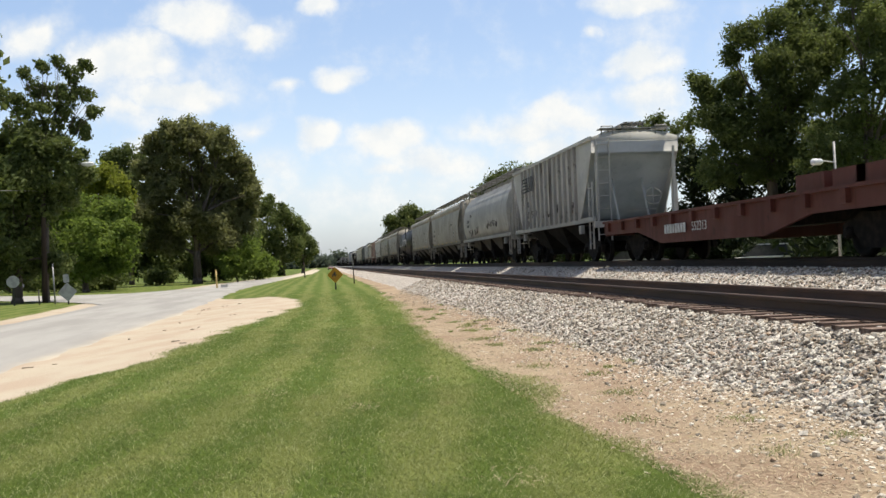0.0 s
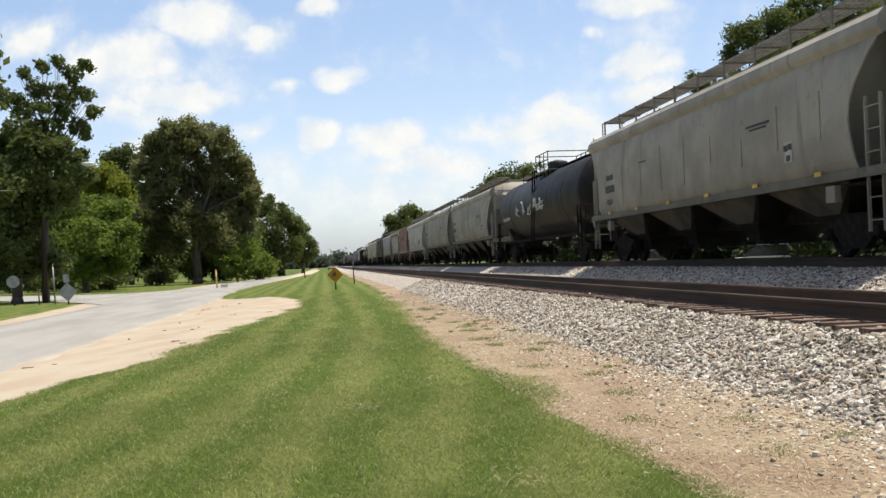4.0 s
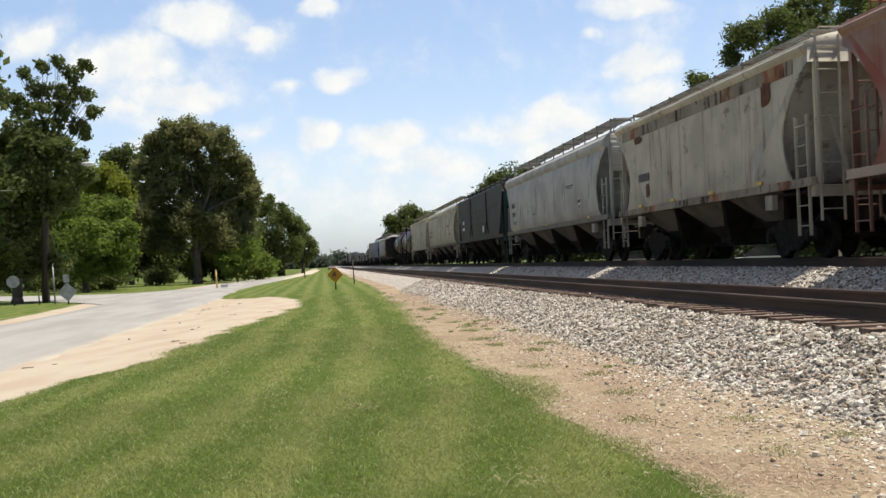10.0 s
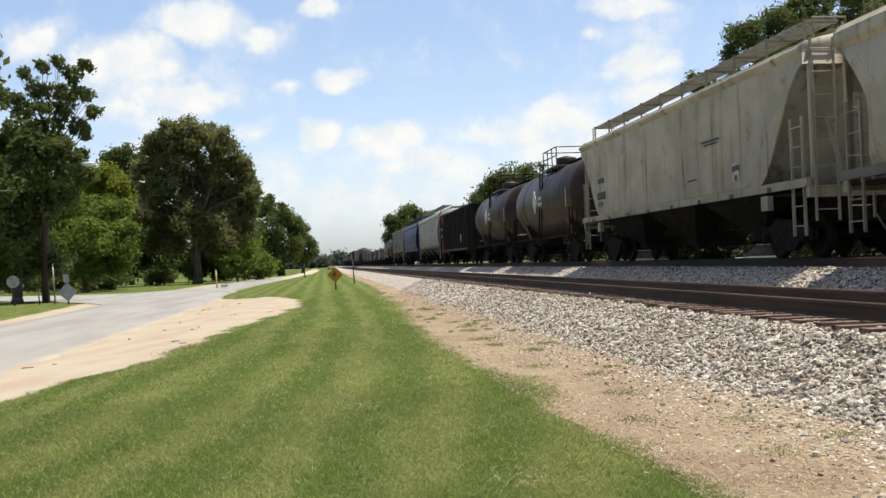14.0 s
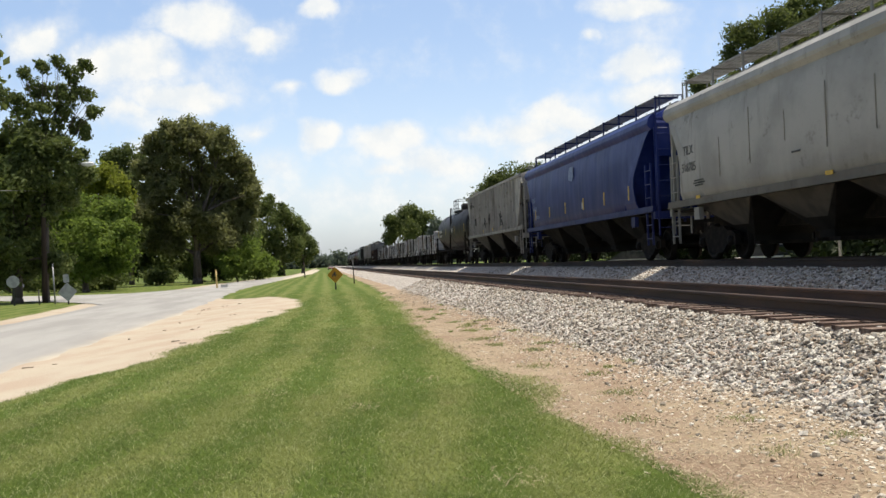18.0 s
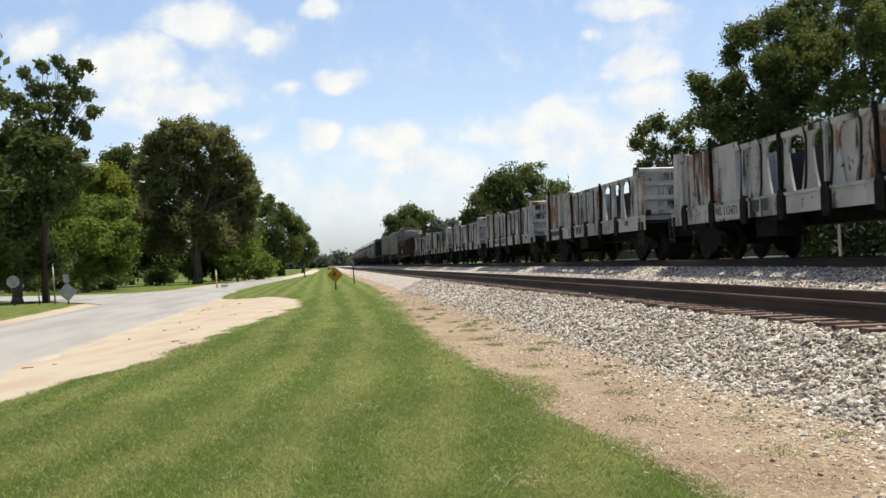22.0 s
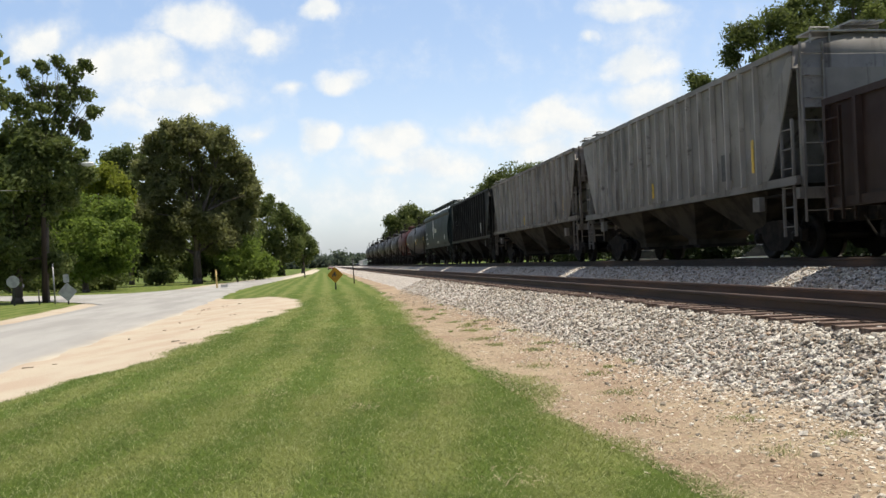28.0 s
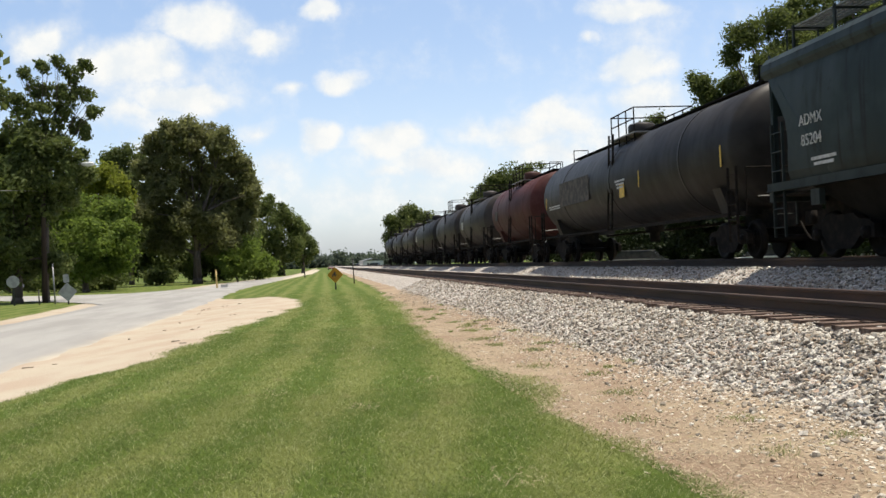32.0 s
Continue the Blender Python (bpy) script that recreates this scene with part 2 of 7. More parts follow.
def cached(key, build):
    if key not in MESH:
        bm = bmesh.new()
        build(bm)
        bmesh.ops.recalc_face_normals(bm, faces=bm.faces)
        me = bpy.data.meshes.new(key if isinstance(key, str) else key[0])
        bm.to_mesh(me)
        bm.free()
        MESH[key] = me
    return MESH[key]


# ---- ground ----
def lerp_table(table, y):
    for (y0, v0), (y1, v1) in zip(table, table[1:]):
        if y <= y1:
            k = max(0.0, (y - y0) / (y1 - y0))
            return v0 + (v1 - v0) * k
    return table[-1][1]


ROAD_R = [(-50, -5.3), (20, -5.3), (40, -5.3), (60, -5.8), (85, -6.6), (110, -5.9), (150, -4.8), (185, -1.8), (260, -1.4), (420, -1.5)]
ROAD_L = [(-50, -11.6), (20, -11.6), (45, -11.9), (60, -13.2), (110, -12.6), (150, -10.6), (195, -6.2), (260, -5.6), (420, -5.6)]
LOBE = [(-50, -6.0), (8, -4.9), (12.4, -4.4), (17, -2.9), (22, -2.3), (30, -1.5), (38, -0.95), (44, -1.2), (50, -2.8), (56, -5.2), (62, -7.0), (400, -7.5)]
GRAVEL = [(-50, 2.3), (6, 2.3), (10, 2.1), (20, 1.95), (32, 2.5), (60, 3.0), (400, 3.2)]


def ground_z(x, y):
    z = 0.0
    if x < -2.0:
        k = min(1.0, (-2.0 - x) / 3.5)
        z -= 0.26 * k * k * (3 - 2 * k)
    if x > 2.6:
        k = min(1.0, (x - 2.6) / 2.0)
        z += 0.1 * k
    z += 0.035 * noise.noise((x * 0.35, y * 0.35, 0.0)) + 0.012 * noise.noise((x * 1.3, y * 1.3, 3.0))
    return z


def edge_wobble(x, y):
    """Ragged outline of the turf, in metres."""
    return 0.42 * noise.noise((x * 0.55, y * 0.42, 9.0)) + 0.2 * noise.noise((x * 1.5, y * 1.1, 4.0)) + 0.1 * noise.noise((x * 3.6, y * 2.6, 6.0))


def mower_line(x, y):
    """Distance across the mower's curving passes."""
    return x + 1.6 - 2.1 * (1.0 - np.exp(-(np.maximum(y, 0.0) - 5.0) / 9.0))


def grid_axis(spans):
    out = []
    for a, b, step in spans:
        n = max(1, round((b - a) / step))
        out += [a + (b - a) * i / n for i in range(n)]
    return out + [spans[-1][1]]


def turf_colour(nt, k):
    """Green and pale mower passes, with dry patches."""
    n, l = nt.nodes, nt.links
    at = n.new("ShaderNodeAttribute")
    at.attribute_name = "mow"
    w = math_node(nt, "ADD", at.outputs["Fac"], math_node(nt, "MULTIPLY", noise_tex(nt, 0.45, (1, 0.4, 1), 3.0), 1.3))
    s = math_node(nt, "SINE", math_node(nt, "MULTIPLY", w, 5.6))
    s = math_node(nt, "ADD", math_node(nt, "MULTIPLY", s, 0.19), math_node(nt, "ADD", noise_tex(nt, 1.3, (1, 0.5, 1), 7.0, rough=0.65), math_node(nt, "MULTIPLY", math_node(nt, "SUBTRACT", noise_tex(nt, 4.5, (1, 0.4, 1), 5.0), 0.5), 0.5)))
    c = mixrgb(nt, ramp(nt, s, 0.3, 0.74), (0.112 * k, 0.172 * k, 0.026 * k), (0.222 * k, 0.255 * k, 0.072 * k))
    c = mixrgb(nt, math_node(nt, "MULTIPLY", ramp(nt, noise_tex(nt, 2.1, (1, 0.7, 1), 7.0), 0.58, 0.76), 0.6), c, (0.33 * k, 0.285 * k, 0.14 * k))
    return c


def make_ground():
    xs = grid_axis([(-3000, -400, 400), (-400, -60, 40), (-60, -16, 4), (-16, 6, 0.3), (6, 16, 2), (16, 80, 8), (80, 400, 60), (400, 3000, 500)])
    ys = grid_axis([(-1500, -100, 200), (-100, -10, 10), (-10, 1, 1), (1, 30, 0.3), (30, 70, 0.8), (70, 130, 3), (130, 500, 30), (500, 4000, 400)])
    verts, d_grass, mow = [], [], []
    for y in ys:
        for x in xs:
            verts.append((x, y, ground_z(x, y) - (0.0 if x < 5.2 or x > 15 else 0.4)))
            left = x - lerp_table(LOBE, y)
            right = lerp_table(GRAVEL, y) - x
            d = min(left, right) + edge_wobble(x, y)
            mow.append(float(mower_line(x, y)) if 0 < y < 200 else 0.0)
            if x < lerp_table(ROAD_L, y) + 0.5:
                d = lerp_table(ROAD_L, y) - 0.9 - x
            if x > 14.0:
                d = x - 15.5
            d_grass.append(d)
    nx = len(xs)
    faces = [(j * nx + i, j * nx + i + 1, (j + 1) * nx + i + 1, (j + 1) * nx + i) for j in range(len(ys) - 1) for i in range(nx - 1)]
    me = bpy.data.meshes.new("ground")
    me.from_pydata(verts, [], faces)
    att = me.attributes.new("edge", "FLOAT", "POINT")
    att.data.foreach_set("value", d_grass)
    att = me.attributes.new("mow", "FLOAT", "POINT")
    att.data.foreach_set("value", mow)
    me.polygons.foreach_set("use_smooth", [True] * len(faces))
    m, nt, n, l, b = nodes_of("lawn_and_dirt")
    at = n.new("ShaderNodeAttribute")
    at.attribute_name = "edge"
    wob = math_node(nt, "MULTIPLY", math_node(nt, "SUBTRACT", noise_tex(nt, 3.0, detail=8.0, rough=0.65), 0.5), 0.55)
    mask = ramp(nt, math_node(nt, "ADD", at.outputs["Fac"], wob), -0.12, 0.16)
    # lawn: mowing streaks along the track, dry patches, fine blades
    g1 = turf_colour(nt, 0.62)
    # soil: sandy by the road, brown straw by the track
    sep = n.new("ShaderNodeSeparateXYZ")
    tc = n.new("ShaderNodeTexCoord")
    l.new(tc.outputs["Object"], sep.inputs[0])
    side = ramp(nt, sep.outputs[0], -1.0, 0.5)
    sand = mixrgb(nt, ramp(nt, noise_tex(nt, 0.9, (1, 0.6, 1), 8.0), 0.38, 0.66), (0.42, 0.365, 0.285), (0.385, 0.31, 0.235))
    sand = mixrgb(nt, ramp(nt, noise_tex(nt, 3.0, (0.5, 1.6, 1), 9.0, rough=0.62), 0.62, 0.72), sand, (0.33, 0.25, 0.18))
    soil = mixrgb(nt, ramp(nt, noise_tex(nt, 1.3, detail=8.0), 0.38, 0.66), (0.33, 0.26, 0.178), (0.275, 0.205, 0.142))
    soil = mixrgb(nt, ramp(nt, noise_tex(nt, 22.0, (1, 1, 1), 8.0, rough=0.7), 0.5, 0.66), soil, (0.40, 0.335, 0.24))
    soil = mixrgb(nt, ramp(nt, noise_tex(nt, 30.0, (1, 1, 1), 8.0, rough=0.7), 0.6, 0.72), soil, (0.18, 0.135, 0.095))
    soil = mixrgb(nt, math_node(nt, "MULTIPLY", ramp(nt, noise_tex(nt, 3.0, detail=6.0), 0.6, 0.72), 0.7), soil, (0.17, 0.2, 0.06))
    soil = mixrgb(nt, math_node(nt, "MULTIPLY", ramp(nt, noise_tex(nt, 0.7, (1, 0.7, 1), 6.0), 0.42, 0.62), 0.65), soil, (0.23, 0.155, 0.11))
    col = mixrgb(nt, mask, mixrgb(nt, side, sand, soil), g1)
    l.new(col, b.inputs["Base Color"])
    b.inputs["Roughness"].default_value = 0.95
    b.inputs["Specular IOR Level"].default_value = 0.15
    bump(nt, b, noise_tex(nt, 26.0, (1, 0.7, 1), 5.0), 0.6, 0.03)
    me.materials.append(m)
    return tagged(new("ground", me), "mown green lawn with sandy and brown bare soil", "ground", kind="structure")


make_ground()


def strip(name, lefts, rights, ys, lift, material, label, cat):
    verts, faces = [], []
    cols = 7
    for y in ys:
        a, c = lerp_table(lefts, y), lerp_table(rights, y)
        for i in range(cols):
            x = a + (c - a) * i / (cols - 1)
            verts.append((x, y, ground_z(x, y) + (lift + 0.05 * (1 - (2 * i / (cols - 1) - 1) ** 2) if 0 < i < cols - 1 else -0.03)))
    for j in range(len(ys) - 1):
        for i in range(cols - 1):
            k = j * cols + i
            faces.append((k, k + 1, k + cols + 1, k + cols))
    me = bpy.data.meshes.new(name)
    me.from_pydata(verts, [], faces)
    me.materials.append(material)
    return tagged(new(name, me), label, cat, kind="structure")


def asphalt():
    m, nt, n, l, b = nodes_of("sun_bleached_asphalt")
    col = mixrgb(nt, ramp(nt, noise_tex(nt, 0.5, (1.5, 0.25, 1), 6.0), 0.35, 0.65), (0.33, 0.322, 0.30), (0.255, 0.247, 0.23))
    col = mixrgb(nt, math_node(nt, "MULTIPLY", ramp(nt, noise_tex(nt, 90.0, detail=2.0), 0.45, 0.7), 0.4), col, (0.22, 0.21, 0.20))
    sep = n.new("ShaderNodeSeparateXYZ")
    tc = n.new("ShaderNodeTexCoord")
    l.new(tc.outputs["Object"], sep.inputs[0])
    edge = math_node(nt, "ADD", sep.outputs[0], math_node(nt, "MULTIPLY", math_node(nt, "SUBTRACT", noise_tex(nt, 0.8, (1, 0.5, 1), 8.0), 0.5), 0.9))
    col = mixrgb(nt, ramp(nt, edge, -6.1, -5.4), col, (0.44, 0.385, 0.30))
    l.new(col, b.inputs["Base Color"])
    b.inputs["Roughness"].default_value = 0.9
    bump(nt, b, noise_tex(nt, 70.0), 0.3, 0.01)
    return m


M["asphalt"] = asphalt()
strip("road", ROAD_L, ROAD_R, grid_axis([(-30, 70, 2), (70, 160, 6), (160, 420, 26)]), 0.03, M["asphalt"], "sun-bleached grey asphalt road with crumbling sandy edges", "road")


def side_street(bm_name="side_road"):
    verts, faces = [], []
    prof = [(-12.0, 55.0, 99.0), (-13.2, 58.0, 92.0), (-16, 63.5, 83.0), (-23, 74, 87), (-40, 98, 109), (-120, 205, 220)]
    for x, y0, y1 in prof:
        for i in range(5):
            y = y0 + (y1 - y0) * i / 4
            verts.append((x, y, ground_z(x, y) + 0.034))
    for j in range(len(prof) - 1):
        for i in range(4):
            k = j * 5 + i
            faces.append((k, k + 5, k + 6, k + 1))
    me = bpy.data.meshes.new(bm_name)
    me.from_pydata(verts, [], faces)
    me.materials.append(M["asphalt"])
    return tagged(new(bm_name, me), "pale side street joining the main road", "road", kind="structure")


side_street()


# ---- tracks ----
def ballast_profile(y):
    """Cross-section of the gravel bed (x, z), from the lawn side to the far side."""
    toe = 3.85 + 0.35 * noise.noise((y * 0.3, 1.0, 0.0))
    tn, tf = Z_NEAR - 0.205, Z_FAR - 0.205
    return [(toe - 0.5, -0.12), (toe, 0.06), (4.95, tn - 0.08), (5.25, tn - 0.045), (5.65, tn - 0.035), (6.0, tn - 0.03), (7.0, tn - 0.03), (7.75, tn - 0.05), (8.0, tn + 0.0),
            (8.95, tf + 0.02), (9.3, tf + 0.03), (10.0, tf - 0.03), (11.4, tf - 0.03), (12.2, tf), (12.6, tf - 0.1), (14.2, 0.0), (15.2, -0.1)]


def make_ballast():
    ys = grid_axis([(-60, 0, 3), (0, 45, 0.25), (45, 120, 2), (120, 900, 20)])
    verts, faces = [], []
    cols = 46
    for y in ys:
        pr = ballast_profile(y)
        for i in range(cols):
            k = i * (len(pr) - 1) / (cols - 1)
            a = min(int(k), len(pr) - 2)
            x = pr[a][0] + (pr[a + 1][0] - pr[a][0]) * (k - a)
            z = pr[a][1] + (pr[a + 1][1] - pr[a][1]) * (k - a)
            verts.append((x, y, z + 0.03 * noise.noise((x * 3, y * 3, 0))))
    for j in range(len(ys) - 1):
        for i in range(cols - 1):
            k = j * cols + i
            faces.append((k, k + 1, k + cols + 1, k + cols))
    me = bpy.data.meshes.new("ballast")
    me.from_pydata(verts, [], faces)
    m, nt, n, l, b = nodes_of("crushed_granite")
    vor = n.new("ShaderNodeTexVoronoi")
    tc = n.new("ShaderNodeTexCoord")
    l.new(tc.outputs["Object"], vor.inputs["Vector"])
    vor.inputs["Scale"].default_value = 17.0
    hue = n.new("ShaderNodeSeparateColor")
    l.new(vor.outputs["Color"], hue.inputs[0])
    col = mixrgb(nt, hue.outputs[0], (0.26, 0.24, 0.215), (0.64, 0.595, 0.53))
    col = mixrgb(nt, ramp(nt, hue.outputs[1], 0.7, 0.95), col, (0.34, 0.25, 0.19))
    l.new(col, b.inputs["Base Color"])
    b.inputs["Roughness"].default_value = 0.9
    bump(nt, b, math_node(nt, "MULTIPLY", vor.outputs["Distance"], -1.0), 1.0, 0.05)
    me.materials.append(m)
    return tagged(new("ballast_bed", me), "crushed grey granite ballast bed under two tracks", "ballast", kind="structure")


make_ballast()


def stones(name, spots, label, size=(0.012, 0.032), squash=0.8, material=None):
    """Loose angular stones, joined: spots are (x, y, z)."""
    rng = np.random.default_rng(5)
    base = np.array([(1, 0, 0), (-1, 0, 0), (0, 1, 0), (0, -1, 0), (0, 0, 1), (0, 0, -1), (.6, .6, .5), (-.6, .5, .6), (.5, -.6, .6), (-.6, -.6, .4)], float)
    bmh = bmesh.new()
    shapes = []
    for s in range(10):
        bmh.clear()
        for p in base * rng.uniform(0.65, 1.2, (10, 3)):
            bmh.verts.new(p)
        res = bmesh.ops.convex_hull(bmh, input=bmh.verts)
        bmesh.ops.delete(bmh, geom=[e for e in res["geom_interior"] if isinstance(e, bmesh.types.BMVert)], context="VERTS")
        bmesh.ops.triangulate(bmh, faces=bmh.faces)
        bmh.verts.index_update()
        shapes.append((np.array([v.co for v in bmh.verts]), np.array([[v.index for v in f.verts] for f in bmh.faces])))
    bmh.free()
    vv, ff, off = [], [], 0
    for x, y, z in spots:
        sv, sf = shapes[rng.integers(10)]
        sz = rng.uniform(*size) * (1.0 if rng.random() > 0.12 else 1.5)
        e = Euler(rng.uniform(0, 6.28, 3)).to_matrix()
        p = (sv * sz * rng.uniform(0.7, 1.25, 3)) @ np.array(e).T * (1, 1, squash)
        vv.append(p + (x, y, z))
        ff.append(sf + off)
        off += len(sv)
    me = bpy.data.meshes.new(name)
    me.from_pydata(np.concatenate(vv).tolist(), [], np.concatenate(ff).tolist())
    me.materials.append(material or M["stone"])
    return tagged(new(name, me), label, "gravel", kind="stuff")


def stone_mat(name, table):
    m, nt, n, l, b = nodes_of(name)
    geo = n.new("ShaderNodeNewGeometry")
    r = geo.outputs["Random Per Island"]
    cr = n.new("ShaderNodeValToRGB")
    l.new(r, cr.inputs[0])
    els = cr.color_ramp.elements
    els[0].position, els[0].color = 0.0, table[0][1]
    els[1].position, els[1].color = 1.0, table[-1][1]
    for pos, c in table[1:-1]:
        e = els.new(pos)
        e.color = c
    col = mixrgb(nt, math_node(nt, "MULTIPLY", ramp(nt, noise_tex(nt, 50.0), 0.4, 0.7), 0.4), cr.outputs[0], (0.2, 0.18, 0.16))
    l.new(col, b.inputs["Base Color"])
    b.inputs["Roughness"].default_value = 0.85
    return m


M["stone"] = stone_mat("granite_stone", [(0.0, (0.085, 0.072, 0.06, 1)), (0.2, (0.21, 0.185, 0.155, 1)), (0.4, (0.39, 0.34, 0.265, 1)), (0.5, (0.34, 0.245, 0.165, 1)), (0.6, (0.45, 0.41, 0.34, 1)), (0.84, (0.59, 0.55, 0.475, 1)), (1.0, (0.74, 0.71, 0.63, 1))])
M["chip"] = stone_mat("soil_chip", [(0.0, (0.26, 0.20, 0.14, 1)), (0.35, (0.40, 0.32, 0.225, 1)), (0.7, (0.52, 0.45, 0.35, 1)), (1.0, (0.74, 0.69, 0.6, 1))])


def scatter_ballast():
    rng = random.Random(3)
    spots, chips = [], []
    for y0, y1, n in ((4, 10, 11500), (10, 18, 13000), (18, 30, 10500), (30, 50, 6500)):
        for _ in range(n):
            y = rng.uniform(y0, y1)
            pr = ballast_profile(y)
            x = rng.uniform(pr[1][0] - 0.35, 5.7) if rng.random() < 0.72 else rng.uniform(7.5, 9.3)
            for (xa, za), (xb, zb) in zip(pr, pr[1:]):
                if xa <= x <= xb:
                    z = za + (zb - za) * (x - xa) / (xb - xa)
                    break
            spots.append((x, y, z + 0.03 * noise.noise((x * 3, y * 3, 0)) + 0.012))
    # the shoulder's ragged foot, thinning out over the soil
    for lo, hi, n in ((4, 10, 700), (10, 20, 1200), (20, 48, 2000)):
        for _ in range(n):
            y = rng.uniform(lo, hi)
            x = 4.15 - rng.expovariate(3.2)
            if x > 2.4 and noise.noise((x * 0.9, y * 0.7, 5.0)) > rng.uniform(-0.9, 0.3):
                spots.append((x, y, ground_z(x, y) + 0.008))
    stones("ballast_stones", spots, "loose angular crushed granite stones on the track shoulder")
    # a scatter over the bare soil, thinning out from the ballast
    for lo, hi, n, size in ((4, 10, 13000, 0), (10, 20, 13000, 0), (20, 46, 11000, 0)):
        for _ in range(n):
            y = rng.uniform(lo, hi)
            x = 4.1 - rng.expovariate(1.9)
            if x > 2.0 and rng.random() < (52 - y) / 26 and noise.noise((x * 1.2, y * 0.8, 2.0)) > rng.uniform(-0.7, 0.35):
                chips.append((x, y, ground_z(x, y) + 0.002))
    stones("scattered_stones", chips, "scattered pale stone chips lying on bare soil", (0.006, 0.021), 0.5, M["chip"])


scatter_ballast()


def rail_mesh(bm, y0, y1):
    prof = [(-0.07, 0), (0.07, 0), (0.07, 0.012), (0.012, 0.03), (0.009, 0.13), (0.036, 0.14), (0.036, 0.176), (0.026, 0.186), (-0.026, 0.186), (-0.036, 0.176), (-0.036, 0.14), (-0.009, 0.13), (-0.012, 0.03), (-0.07, 0.012)]
    loft(bm, [[(x, y, z) for x, z in prof] for y in (y0, 90.0, y1)])


def tracks():
    for name, xc, zr in (("near", NEAR, Z_NEAR), ("far", FAR, Z_FAR)):
        tr = tagged(new("track"), "rusty steel railway track on timber ties", "railway track", group="railway tracks")
        tr.matrix_basis = pose(xc, 0, zr)
        for sx in (-0.755, 0.755):
            bm = bmesh.new()
            rail_mesh(bm, -60, 700)
            for v in bm.verts:
                v.co.x += sx
                v.co.z -= 0.186
            part("rail", bm, M["rail"], tr, "rust-brown steel rail")
        tie = cached("tie", lambda bm: box(bm, -1.3, 1.3, -0.115, 0.115, -0.17, 0))
        bm = bmesh.new()
        rng = random.Random(11)
        y, count = -20.0, 0
        while y < 330:
            if 3 < y < 75 and name == "near" or 20 < y < 50 and name == "far":
                part("tie", tie, M["tie"], tr, m=pose(rng.uniform(-0.06, 0.06), y, -0.194, rng.uniform(-0.5, 0.5), 0, rng.uniform(-1.2, 1.2)))
            else:
                box(bm, -1.3, 1.3, y - 0.115, y + 0.115, -0.364, -0.194)
            y += 0.5 + rng.uniform(-0.02, 0.02)
        rest = part("ties", bm, M["tie"], tr)
        rest["kind"] = "stuff"
        plate = cached("tie_plate", lambda b2: box(b2, -0.17, 0.17, -0.095, 0.095, 0, 0.012))
        if name == "near":
            for i in range(100):
                part("tie_plate", plate, M["rail"], tr, m=pose(-0.755, 3.2 + 0.5 * i, -0.196))


tracks()


# ---- trees ----
def foliage(name, c1, c2, trans=0.36):
    m, nt, n, l, b = nodes_of(name)
    geo = n.new("ShaderNodeNewGeometry")
    col = mixrgb(nt, geo.outputs["Random Per Island"], c1, c2)
    col = mixrgb(nt, ramp(nt, noise_tex(nt, 0.35, detail=3.0), 0.35, 0.65), col, tuple(x * 0.72 for x in c1))
    l.new(col, b.inputs["Base Color"])
    b.inputs["Roughness"].default_value = 0.62
    b.inputs["Specular IOR Level"].default_value = 0.14
    tr = n.new("ShaderNodeBsdfTranslucent")
    l.new(mixrgb(nt, 0.5, col, (c2[0] * 1.3, c2[1] * 1.4, c2[2])), tr.inputs[0])
    mx = n.new("ShaderNodeMixShader")
    mx.inputs[0].default_value = trans
    l.new(b.outputs[0], mx.inputs[1])
    l.new(tr.outputs[0], mx.inputs[2])
    l.new(mx.outputs[0], n["Material Output"].inputs[0])
    return m


M["bark"] = surf("grey_brown_bark", (0.10, 0.08, 0.062), (0.17, 0.14, 0.115), 5, 0.95, 0, 0.6, (1, 1, 0.2))
M["leaf_dark"] = foliage("dark_green_leaves", (0.09, 0.118, 0.04), (0.185, 0.215, 0.074))
M["leaf_bright"] = foliage("bright_green_leaves", (0.12, 0.175, 0.034), (0.23, 0.295, 0.07), 0.45)
# leaf_shrub: tree shade is painted into the leaf colour
M["leaf_shrub"] = foliage("shade_dark_shrub_leaves", (0.013, 0.022, 0.007), (0.028, 0.041, 0.012), 0.1)
M["leaf_sunny"] = foliage("sunlit_olive_leaves", (0.09, 0.118, 0.042), (0.192, 0.222, 0.076), 0.42)
M["leaf_lime"] = foliage("yellow_green_leaves", (0.15, 0.175, 0.022), (0.25, 0.275, 0.05), 0.45)
M["leaf_oak"] = foliage("olive_oak_leaves", (0.145, 0.152, 0.07), (0.275, 0.275, 0.125), 0.45)
M["leaf_mid"] = foliage("mid_green_leaves", (0.085, 0.112, 0.038), (0.185, 0.215, 0.08))
# leaf_far: the haze of distance is mixed into the colour
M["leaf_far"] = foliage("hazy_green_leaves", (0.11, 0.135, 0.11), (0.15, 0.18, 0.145))


